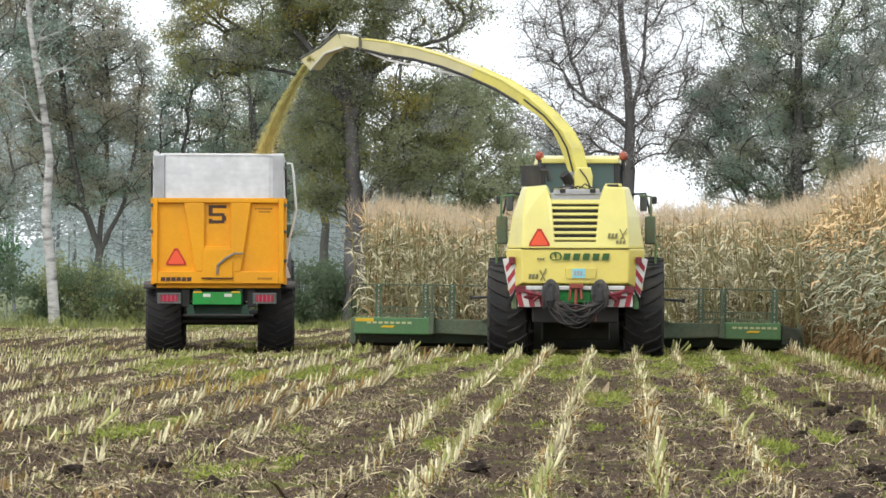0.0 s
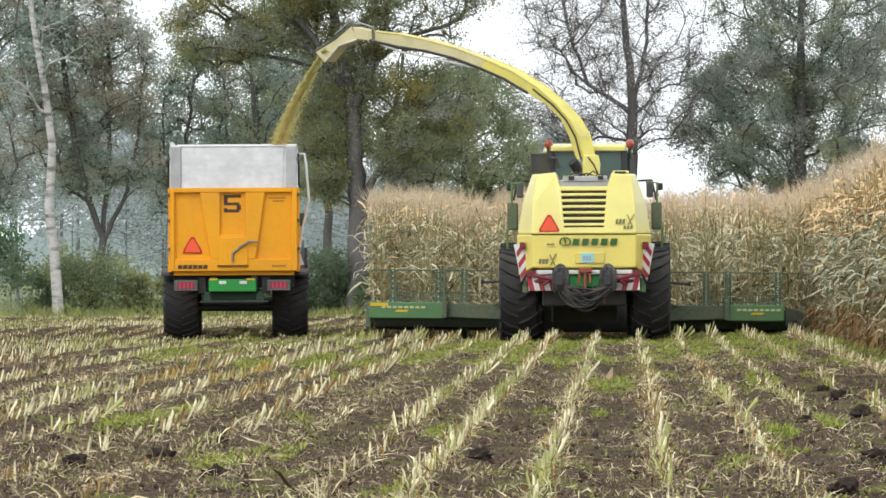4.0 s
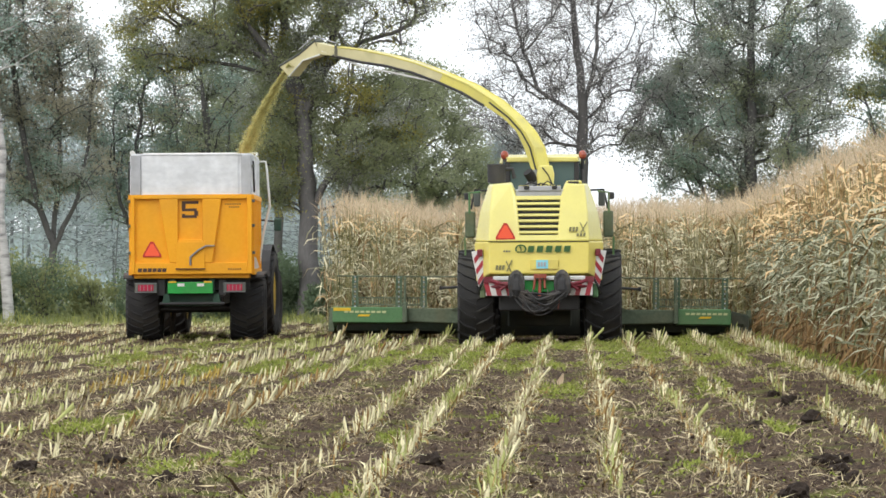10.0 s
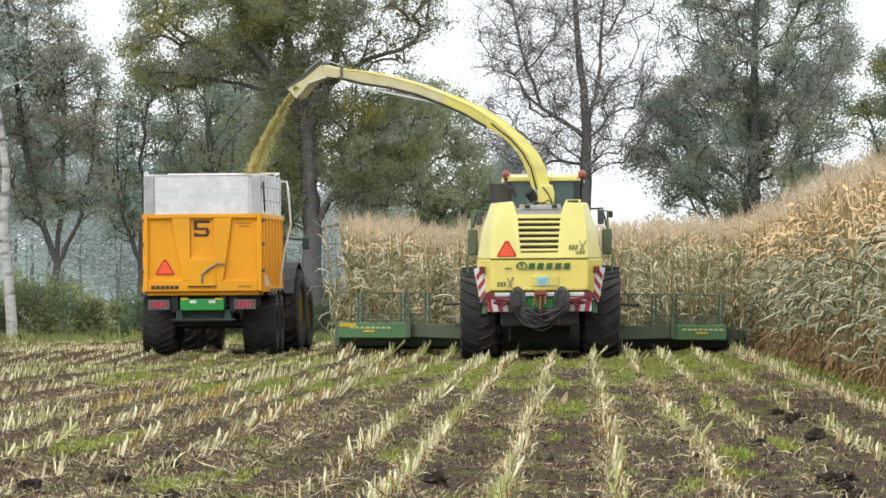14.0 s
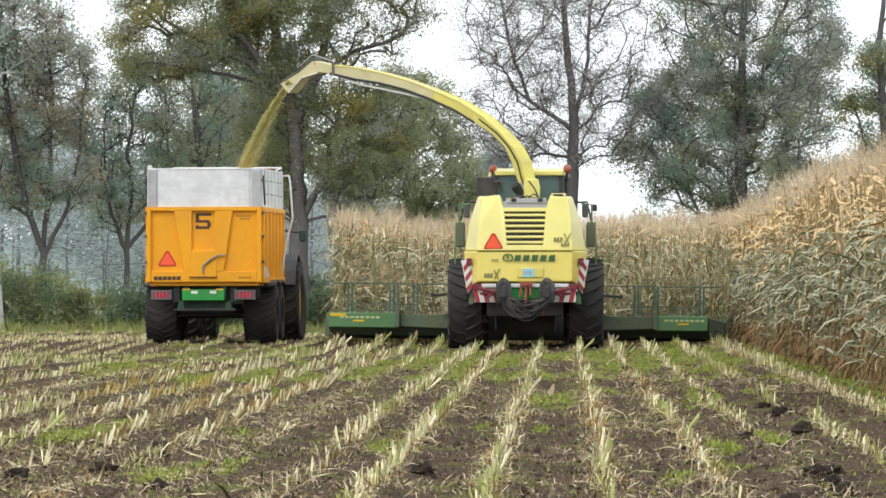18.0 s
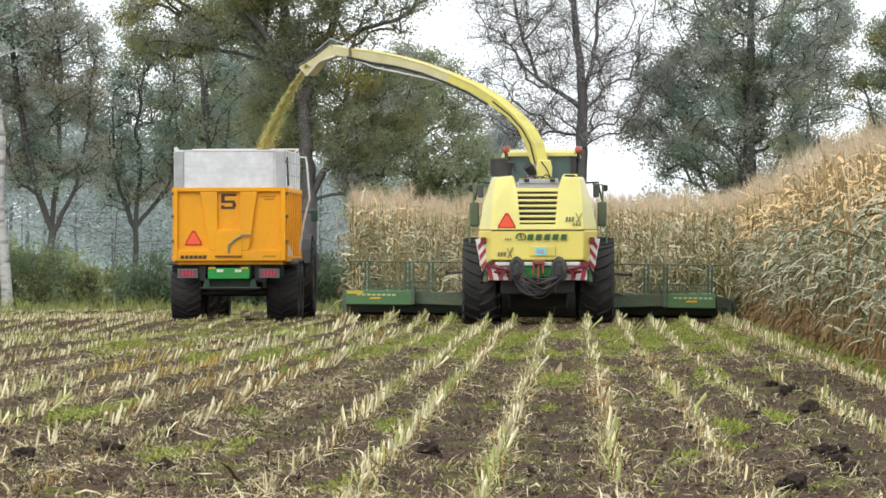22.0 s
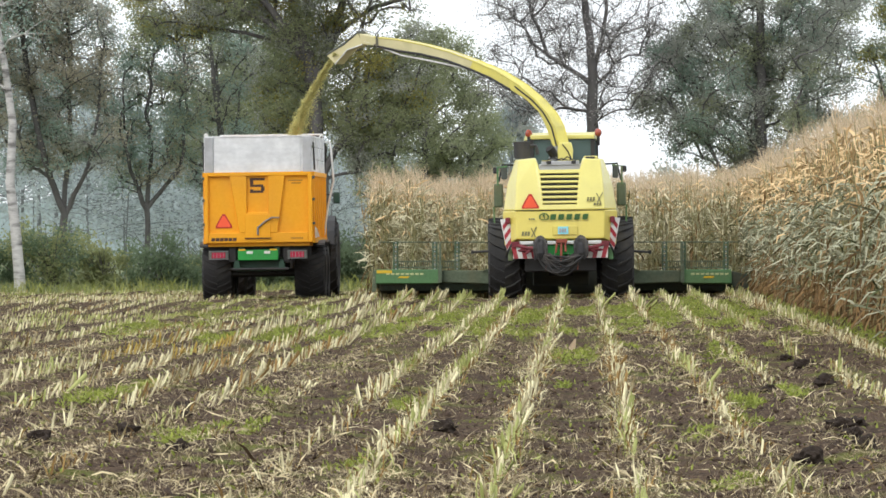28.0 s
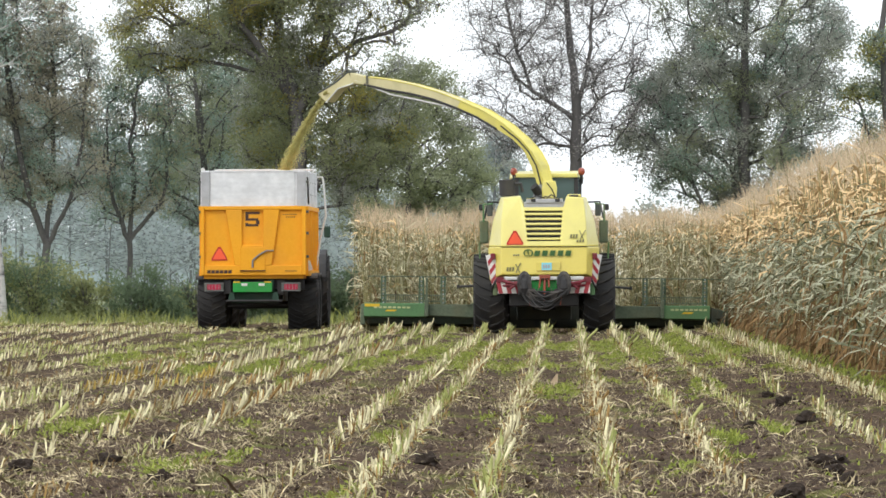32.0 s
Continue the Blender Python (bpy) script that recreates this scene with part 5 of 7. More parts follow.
def stalk_boxes(x, y, z, lean, hgt, rad, r):
    """Cut stalks with slanting tops: four sides and the cut face."""
    n = len(x)
    a = r.uniform(0, np.pi / 2, n)
    lo, hi = [], []
    for k in range(4):
        b = a + k * np.pi / 2
        c, s = np.cos(b), np.sin(b)
        lo.append(np.stack([x + rad * 1.1 * c, y + rad * 1.1 * s, z - 0.03], 1))
        cut = hgt * (1 + 0.16 * np.cos(b + a * 3))
        hi.append(np.stack([x + lean[:, 0] * hgt + rad * 0.9 * c, y + lean[:, 1] * hgt + rad * 0.9 * s, z + cut], 1))
    v = np.stack(lo + hi, 1).reshape(-1, 3)
    q = np.array([[0, 1, 5, 4], [1, 2, 6, 5], [2, 3, 7, 6], [3, 0, 4, 7], [4, 5, 6, 7]])
    return v, (np.arange(n)[:, None, None] * 8 + q[None]).reshape(-1, 4)


def build_stubble():
    r = np.random.default_rng(3)
    xs, ys, ws = [], [], []
    for x in ROWS_X:
        # rows under the tyres of earlier passes are trampled
        flat = min(1.0, sum(math.exp(-((x - c) / 0.22) ** 2) for c in (-8.1, -5.95, -2.45)) + 0.72 * math.exp(-((x - 1.6) / 0.75) ** 2))
        y = np.arange(33, FIELD_END - 1, 0.30 if x < -2.8 else 0.27)
        y = y + r.normal(0, 0.045, len(y))
        keep = r.random(len(y)) < 0.88 - 0.55 * flat
        gap = lattice_noise(np.full(len(y), x * 3.1), y * 0.22, 11) > -0.80 + flat * 0.95 * (y < 100)
        torn = (x < -1.5) & (y < 58) & (r.random(len(y)) < 0.72)
        y = y[keep & gap & ~torn]
        xs.append(x + r.normal(0, 0.014, len(y)) + 0.04 * lattice_noise(y * 0.12, np.full(len(y), x), 5))
        ys.append(y)
        ws.append(np.full(len(y), flat))
    x, y, flat = np.concatenate(xs), np.concatenate(ys), np.concatenate(ws)
    m = in_view_stretch(x, y)
    x, y, flat = x[m], y[m], flat[m]
    n = len(x)
    z = ground_height(x, y)
    crushed = ((np.abs(x + 6.5) < 0.2) | (np.abs(x + 8.6) < 0.2)) & (y < 172)
    hgt = np.where(crushed, 0.05, r.normal(0.112, 0.026, n) * (1 + 0.3 * lattice_noise(x * 2, y * 0.15, 13)))
    hgt *= (1 - 0.6 * flat * (y < 110)) * np.where(x > -4.9, np.interp(y, (40, 60, 95, 135), (0.85, 1.0, 1.0, 1.45)), np.interp(y, (40, 60, 95, 130), (0.85, 1.0, 0.95, 0.58)))
    rad = r.uniform(0.006, 0.0105, n)
    # stalks of one stretch lean alike; a few are knocked over
    push = np.where(x < -2.8, 0.30, 0.14) + 0.22 * lattice_noise(x * 1.3, y * 0.10, 19)
    fallen = r.random(n) < 0.05 + 0.16 * flat
    lean = np.stack([push + r.normal(0, 0.16, n) + r.uniform(0.3, 1.0, n) * fallen, r.normal(0.1, 0.2, n)], 1)
    tone = lattice_noise(x * 0.9, y * 0.07, 23) + r.normal(0, 0.45, n) - 0.5 * np.clip((y - 95) / 40, 0, 1)
    index = np.where(tone > 0.60, 1, np.where(tone < -0.52, 2, 0))
    index = np.where((np.abs(x + 5.0) < 0.6) & (y > 80) & (y < 94) & (r.random(n) < 0.6), 3, index)
    v, f = stalk_boxes(x, y, z, lean, hgt, rad, r)
    # torn leaf sheaths at the foot of the stalks
    k = np.repeat(np.arange(n), np.where(y < 78, 3, np.where(y < 110, 2, 1)) + (r.random(n) < 0.35) + 2 * (x > -2.8))
    spread = np.where(x[k] > -2.8, 0.06, 0.035)
    base = np.stack([x[k] + r.normal(0, 1, len(k)) * spread, y[k] + r.normal(0, 0.07, len(k)), z[k] + r.uniform(0.0, 0.05, len(k))], 1)
    m = len(base)
    sv, sf = strips(base, r.uniform(0, 2 * np.pi, m), r.uniform(0.05, 0.16, m), r.uniform(0.005, 0.013, m), r.uniform(0.1, 1.4, m), r.uniform(0.2, 1.6, m), 2, r, 0.25)
    tint = np.where(r.random(m) < 0.35, 1, index[k])
    ob = new("stubble", raw_mesh("stubble", np.concatenate([v, sv]), np.concatenate([f, sf + len(v)]), [STUBBLE, STUBBLE_TAN, STUBBLE_GREEN, STUBBLE_OCHRE], np.concatenate([np.repeat(index, 5), np.repeat(tint, 2)])))
    tagged(ob, "rows of short pale cut maize stalks in the soil", "stubble", kind="stuff")


def build_litter():
    r = np.random.default_rng(4)
    V, F, I, k = [], [], [], 0
    for n, long_, wide, flat, bends in ((180000, (0.02, 0.085), (0.004, 0.013), 1.0, 1), (24000, (0.05, 0.17), (0.005, 0.013), 0.6, 2), (1100, (0.10, 0.26), (0.010, 0.022), 0.5, 3)):
        y = 33 + (FIELD_END - 34) * r.random(n) ** 1.75
        x = r.uniform(-0.095, 0.050, n) * y + r.uniform(-0.6, 0.6, n)
        drawn = r.random(n) < 0.4
        x = np.where(drawn, np.interp(np.round(row_phase(x)), np.arange(len(ROWS_X)), ROWS_X) + r.normal(0, 0.13, n), x)
        keep = (x < 3.4) & (drawn | (lattice_noise(x * 0.8, y * 0.3, 17) > -0.35)) & ((x < 1.3) | (y > 85) | (r.random(n) < np.where(x < 2.0, 0.5, 0.3)))
        keep &= (y > 60) | (r.random(n) < 0.62)
        x, y = x[keep], y[keep]
        n = len(x)
        base = np.stack([x, y, ground_height(x, y) + r.uniform(0.0, 0.03, n)], 1)
        v, f = strips(base, r.uniform(0, 2 * np.pi, n), r.uniform(*long_, n), r.uniform(*wide, n), r.uniform(-0.1, flat, n), r.uniform(0.0, 0.9, n), bends, r, 0.25)
        V.append(v)
        F.append(f + k)
        k += len(v)
    ob = new("crop_litter", raw_mesh("crop_litter", np.concatenate(V), np.concatenate(F), LITTER))
    tagged(ob, "dry brown and straw-coloured maize scraps on the soil", "litter", kind="stuff")
    # crumbs of soil, lumpy six-pointed bits
    n = 9000
    y = 33 + (150 - 33) * r.random(n) ** 1.5
    x = r.uniform(-0.10, 0.052, n) * y + r.uniform(-1, 1, n)
    x, y = x[x < 3.6], y[x < 3.6]
    n = len(x)
    size = r.uniform(0.006, 0.022, n) * (1 + (r.random(n) < 0.05))
    c = np.stack([x, y, ground_height(x, y) + size * 0.3], 1)
    tips = np.array([[1, 0, 0], [0, 1, 0], [-1, 0, 0], [0, -1, 0], [0, 0, 1], [0, 0, -1.0]])
    v = c[:, None, :] + tips[None] * r.uniform(0.55, 1.3, (n, 6, 1)) * size[:, None, None] + r.normal(0, 0.2, (n, 6, 3)) * size[:, None, None]
    tri = np.array([[0, 1, 4], [1, 2, 4], [2, 3, 4], [3, 0, 4], [1, 0, 5], [2, 1, 5], [3, 2, 5], [0, 3, 5]])
    f = (np.arange(n)[:, None, None] * 6 + tri[None]).reshape(-1, 3)
    ob = new("soil_crumbs", raw_mesh("soil_crumbs", v.reshape(-1, 3), f, CRUMB_SOIL))
    tagged(ob, "crumbs of dark wet soil scattered between the rows", "soil", kind="stuff")


# weed patches that stand out: x, y, half width, half depth
WEED_SPOTS = ((-0.71, 64.8, 0.15, 3.0), (-0.17, 63.5, 0.15, 2.6), (0.77, 78.0, 0.13, 2.6), (1.33, 76.8, 0.2, 4.0), (1.27, 59.2, 0.16, 3.0), (1.04, 51.2, 0.2, 3.0), (0.71, 48.3, 0.18, 1.8),
              (1.32, 51.9, 0.2, 1.5), (1.86, 60.2, 0.2, 2.0), (-4.44, 61.2, 0.18, 2.4), (-4.2, 61.2, 0.2, 1.8), (-3.62, 59.6, 0.25, 1.5), (-3.59, 99.7, 0.22, 4.5), (-2.81, 63.9, 0.2, 1.6),
              (-2.7, 48.7, 0.13, 1.4), (-1.44, 58.2, 0.13, 2.2), (-4.23, 104.2, 0.3, 5.0), (-2.8, 103.8, 0.3, 5.0))


def build_weeds():
    r = np.random.default_rng(5)
    n = 440000
    y = 36 + (FIELD_END - 38) * r.random(n)
    x = r.uniform(-0.095, 0.050, n) * y + r.uniform(-0.6, 0.6, n)
    phase = np.abs((row_phase(x) + 0.5) % 1 - 0.5)
    patch = 0.7 * lattice_noise(x * 0.8 + 3, y * 0.12, 31) + 0.7 * lattice_noise(x * 2.4, y * 0.16, 32) + 0.40 * lattice_noise(x * 6, y * 0.5, 33)
    patch += np.where(x > -4.4, 0.84, 0.62) * np.exp(-((y - 120) / 30) ** 2) * (x > -7.5) + 0.12 * (x > -2) - 0.08 * (y < 75)
    patch -= 0.16 * (y < 95)
    for wx, wy, wide, deep in WEED_SPOTS:
        patch += 1.1 * np.exp(-((x - wx) / wide) ** 2 - ((y - wy) / deep) ** 2)
    keep = (x < 3.7) & (patch > 0.70 + 0.10 * (y < 90) + r.normal(0, 0.05, n)) & (phase > 0.08)
    edge = (x > 3.3) & (x < 3.9) & (r.random(n) < 0.35)
    keep |= edge | ((r.random(n) < 0.035) & (x > -6) & (x < 3.4))
    x, y, edge, patch = x[keep], y[keep], edge[keep], patch[keep]
    n = len(x)
    tall = np.where(edge, 1.8, 0.8 + 0.9 * np.clip((patch - 0.75) / 0.5, 0, 1)) * r.uniform(0.7, 1.3, n)
    base = np.stack([x, y, ground_height(x, y) - 0.005], 1)
    v, f = strips(base, r.uniform(0, 2 * np.pi, n), r.uniform(0.025, 0.065, n) * tall, r.uniform(0.008, 0.022, n), r.uniform(0.3, 1.4, n), r.uniform(0.2, 1.6, n), 2, r, 0.15)
    ob = new("weeds", raw_mesh("weeds", v, f, WEED))
    tagged(ob, "low bright green weed seedlings between the stubble rows", "weeds", kind="stuff")


def build_clods():
    r = random.Random(8)
    spots = [(-3.12, 49.0, 0.15), (-0.97, 49.7, 0.15), (-3.67, 48.4, 0.15), (2.11, 63.5, 0.16), (2.17, 71.7, 0.15), (-3.17, 57.2, 0.14), (1.86, 50.4, 0.13), (1.55, 61.0, 0.10),
             (-3.0, 54.5, 0.09), (1.72, 47.2, 0.12), (-2.55, 45.2, 0.12), (1.62, 75.5, 0.10), (1.31, 42.2, 0.16), (-5.0, 78.0, 0.12), (0.9, 66.0, 0.07), (1.72, 48.9, 0.15), (1.70, 44.4, 0.14), (2.13, 76.6, 0.11)]
    for x, y, size in spots:
        bm = bmesh.new()
        bmesh.ops.create_icosphere(bm, subdivisions=3, radius=size / 2)
        o = Vector((r.uniform(0, 50), r.uniform(0, 50), 0))
        for v in bm.verts:
            k = 1 + 0.7 * noise.noise(v.co * (2.6 / size) + o) + 0.45 * noise.noise(v.co * (6 / size) + o) + 0.25 * noise.noise(v.co * (14 / size) + o)
            v.co = Vector((v.co.x * 1.1, v.co.y * 1.1, v.co.z * 0.85)) * k
        me = bpy.data.meshes.new("soil_clod")
        bm.to_mesh(me)
        bm.free()
        me.materials.append(CLOD_SOIL)
        ob = new("soil_clod", me)
        ob.location = (x, y, float(ground_height(np.array([x]), np.array([y]))[0]) + size * 0.12)
        tagged(ob, "dark crumbly clod of wet soil on the stubble", "soil clod", "clods on the field")
    s = Shape()
    s.loft([[(-0.035, 0, 0.0), (0.0, 0.01, 0.02), (0.02, 0, 0.0)], [(-0.045, 0.02, 0.06), (0, 0.05, 0.075), (0.035, 0.02, 0.07)], [(0.02, 0.02, 0.15), (0.03, 0.03, 0.155), (0.04, 0.02, 0.15)]], caps=True)
    ob = part("maize_husk", s, TASSEL)
    ob.location = (-0.13, 84.2, float(ground_height(np.array([-0.13]), np.array([84.2]))[0]) - 0.01)
    tagged(ob, "pale papery maize husk standing on the soil", "husk")


build_stubble()
build_litter()
build_weeds()
build_clods()


# ---- standing maize ----
def maize_arrays(x, y, r, gold=0.72, low=0.0, dry=0.30, high=2.42, leaves=15, broad=1.0):
    """Stalks, drooping leaves and tassels for plants at x, y; returns points, quads and material numbers."""
    n = len(x)
    tall = r.normal(high, 0.11, n) + 0.15 * lattice_noise(x * 1.1 + 9, y * 0.25, 71)
    leanx, leany = r.normal(0, 0.06, n), r.normal(0, 0.06, n)
    z0 = -0.02
    V, F, I, k = [], [], [], 0

    def push(v, f, i):
        nonlocal k
        V.append(v)
        F.append(f + k)
        I.append(np.full(len(f), i))
        k += len(v)

    # stalk, three-sided
    a = r.uniform(0, 2, n)
    lo, hi = [], []
    for j in range(3):
        b = a + j * 2.094
        lo.append(np.stack([x + 0.016 * np.cos(b), y + 0.016 * np.sin(b), np.full(n, z0)], 1))
        hi.append(np.stack([x + leanx * tall + 0.006 * np.cos(b), y + leany * tall + 0.006 * np.sin(b), tall], 1))
    v = np.stack(lo + hi, 1).reshape(-1, 3)
    q = np.array([[0, 1, 4, 3], [1, 2, 5, 4], [2, 0, 3, 5]])
    push(v, (np.arange(n)[:, None, None] * 6 + q[None]).reshape(-1, 4), 0)
    side = r.uniform(0, np.pi, n)
    for j in range(leaves):
        u = (j + 0.5) / leaves
        if u < low:
            continue
        hgt = tall * (0.08 + 0.88 * u) + r.normal(0, 0.06, n)
        base = np.stack([x + leanx * hgt, y + leany * hgt, hgt], 1)
        head = side + np.pi * (j % 2) + r.normal(0, 0.7, n)
        # leaves fade from the ground up, plant by plant
        fade = u + r.normal(0, 0.17, n)
        mat = np.where(fade < dry, 1, np.where(u + r.normal(0, 0.085, n) < gold, 2, 3))
        mat = np.where(r.random(n) < 0.10, 1, np.where((r.random(n) < 0.04) & (u > 0.3), 3, mat))
        dead = mat == 1
        length = np.where(dead, r.uniform(0.32, 0.85, n), r.uniform(0.32, 0.72, n)) * (1.0 if u < 0.75 else 0.8) * np.where(mat == 3, 0.8, 1.0)
        width = np.where(dead, r.uniform(0.013, 0.03, n), r.uniform(0.015, 0.034, n) * np.where(mat == 3, 1.25, 1.0)) * broad
        rise = np.where(dead, r.uniform(-1.45, -0.5, n), r.uniform(0.1, 1.25, n))
        droop = np.where(dead, r.uniform(0.3, 1.2, n), r.uniform(1.2, 3.0, n))
        v, f = strips(base, head, length, width, rise, droop, 3, r, 0.36, 1.4)
        V.append(v)
        F.append(f + k)
        I.append(np.repeat(mat, 3))
        k += len(v)
    for j in range(11):
        base = np.stack([x + leanx * tall, y + leany * tall, tall - 0.16 + 0.025 * j], 1)
        v, f = strips(base, r.uniform(0, 2 * np.pi, n), r.uniform(0.22, 0.46, n), r.uniform(0.005, 0.011, n), r.uniform(0.6, 1.5, n), r.uniform(0.0, 1.2, n), 2, r, 0.15)
        push(v, f, 4)
    return np.concatenate(V), np.concatenate(F), np.concatenate(I)


MAIZE_MATERIALS = [MAIZE_STALK, LEAF_DRY, LEAF_MID, LEAF_TOP, TASSEL]
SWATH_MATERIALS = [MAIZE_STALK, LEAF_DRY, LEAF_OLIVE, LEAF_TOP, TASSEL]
EDGE_HEIGHT = ((70, 110, 165, 205), (2.72, 2.66, 2.45, 2.42))


def maize_block(name, label, x0, rows, y0, y1, seed, step=0.15, kind="stuff", group="", gold=0.72, low=0.0, dry=0.30, gap=ROW_STEP, jitter=0.045, high=None, leaves=15, broad=1.0, swath=False):
    r = np.random.default_rng(seed)
    xs, ys = [], []
    for k in range(rows):
        y = np.arange(y0, y1, step)
        y = y + r.normal(0, 0.03, len(y))
        xs.append(x0 + k * gap + r.normal(0, jitter, len(y)))
        ys.append(y)
    x, y = np.concatenate(xs), np.concatenate(ys)
    v, f, i = maize_arrays(x, y, r, gold, low, dry, 2.42 if high is None else np.interp(y, *high), leaves, broad)
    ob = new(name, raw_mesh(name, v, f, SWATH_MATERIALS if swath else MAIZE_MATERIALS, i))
    return tagged(ob, label, "maize", group, kind)


maize_block("standing_maize", "tall ripe maize with drooping grey-green and straw-coloured leaves", 3.88, 2, 70.0, 205.0, 41, 0.15, gold=0.69, dry=0.20, high=EDGE_HEIGHT, leaves=21, broad=1.25)
maize_block("standing_maize", "tall ripe maize behind the field edge with straw tassels", 5.38, 3, 90.0, 197.0, 42, 0.22, gold=0.69, low=0.4, high=EDGE_HEIGHT, broad=1.25)
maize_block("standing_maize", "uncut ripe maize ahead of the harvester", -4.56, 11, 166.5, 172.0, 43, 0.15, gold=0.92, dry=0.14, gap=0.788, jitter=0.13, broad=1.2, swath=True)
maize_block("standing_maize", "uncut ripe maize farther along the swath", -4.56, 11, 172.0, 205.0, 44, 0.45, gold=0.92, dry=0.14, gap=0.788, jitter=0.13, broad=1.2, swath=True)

# the swath that is cut while the harvester drives: strips across it that the header draws down
STRIP_DEPTH, STRIP_FIRST, STRIP_COUNT = 0.75, 134.4, 43


def build_strips():
    made = []
    for k in range(STRIP_COUNT):
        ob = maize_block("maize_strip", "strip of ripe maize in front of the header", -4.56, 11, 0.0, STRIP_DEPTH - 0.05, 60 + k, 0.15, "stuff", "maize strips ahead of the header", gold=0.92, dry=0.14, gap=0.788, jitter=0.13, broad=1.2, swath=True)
        y = STRIP_FIRST + k * STRIP_DEPTH
        ob.location = (0, y, 0)
        made.append((ob, y))
    return made


MAIZE_STRIPS = build_strips()


# ---- trees ----
def branch_tubes(segments, n=6):
    """Tapered tubes for many straight limb pieces: (start, end, r0, r1)."""
    a = np.array([s[0] for s in segments], float)
    b = np.array([s[1] for s in segments], float)
    r0 = np.array([s[2] for s in segments])
    r1 = np.array([s[3] for s in segments])
    d = b - a
    d /= np.linalg.norm(d, axis=1)[:, None] + 1e-9
    ref = np.where(np.abs(d[:, 2:3]) > 0.9, np.array([[1.0, 0, 0]]), np.array([[0, 0, 1.0]]))
    a, b = a - d * r0[:, None] * 0.4, b + d * r1[:, None] * 0.4
    s = np.cross(d, ref)
    s /= np.linalg.norm(s, axis=1)[:, None]
    u = np.cross(d, s)
    ring0, ring1 = [], []
    for k in range(n):
        c, q = math.cos(2 * math.pi * k / n), math.sin(2 * math.pi * k / n)
        w = s * c + u * q
        ring0.append(a + w * r0[:, None])
        ring1.append(b + w * r1[:, None])
    v = np.stack(ring0 + ring1, 1).reshape(-1, 3)
    quad = np.array([[k, (k + 1) % n, n + (k + 1) % n, n + k] for k in range(n)])
    f = (np.arange(len(a))[:, None, None] * 2 * n + quad[None]).reshape(-1, 4)
    return v, f


def leaf_quads(points, size, r):
    n = len(points)
    e1 = r.normal(0, 1, (n, 3))
    e1 /= np.linalg.norm(e1, axis=1)[:, None]
    e2 = r.normal(0, 1, (n, 3))
    e2 -= e1 * (e1 * e2).sum(1)[:, None]
    e2 /= np.linalg.norm(e2, axis=1)[:, None]
    s = (size * r.uniform(0.6, 1.3, n))[:, None]
    v = np.stack([points - e1 * s, points + e2 * s * 0.55, points + e1 * s, points - e2 * s * 0.55], 1).reshape(-1, 3)
    return v, np.arange(4 * n).reshape(-1, 4)


def leaf_triangles(points, size, r):
    n = len(points)
    e1 = r.normal(0, 1, (n, 3))
    e1 /= np.linalg.norm(e1, axis=1)[:, None]
    e2 = r.normal(0, 1, (n, 3))
    e2 -= e1 * (e1 * e2).sum(1)[:, None]
    e2 /= np.linalg.norm(e2, axis=1)[:, None]
    s = (size * r.uniform(0.6, 1.35, n))[:, None]
    v = np.stack([points - e1 * s, points + e1 * s * 0.7 + e2 * s * 0.6, points + e1 * s * 0.7 - e2 * s * 0.6], 1).reshape(-1, 3)
    return v, np.arange(3 * n).reshape(-1, 3)


def grow(start, direction, length, radius, depth, r, out, tips, wander=0.25, splits=3, up=0.15, ratio=0.62, seg=4):
    """A limb that bends on its way and splits again and again."""
    p, d = np.array(start, float), np.array(direction, float)
    d /= np.linalg.norm(d)
    rad = radius
    for k in range(seg):
        d2 = d + r.normal(0, wander, 3) * 0.6 + np.array([0, 0, up * 0.3])
        d2 /= np.linalg.norm(d2)
        q = p + d2 * length / seg
        r2 = rad * (0.86 if depth else 0.7)
        out.append((p, q, rad, r2))
        if depth > 0 and k >= 1:
            for _ in range(splits if k == seg - 1 else (1 if r.random() < 0.85 else 0)):
                side = r.normal(0, 1, 3)
                side -= d2 * side.dot(d2)
                side /= np.linalg.norm(side)
                nd = d2 * r.uniform(0.35, 0.8) + side * r.uniform(0.5, 1.0) + np.array([0, 0, up])
                grow(q, nd, length * ratio * r.uniform(0.75, 1.2), r2 * 0.62, depth - 1, r, out, tips, wander, splits, up, ratio, max(2, seg - 1))
        if depth <= 1:
            tips.append(q)
        p, d, rad = q, d2, r2


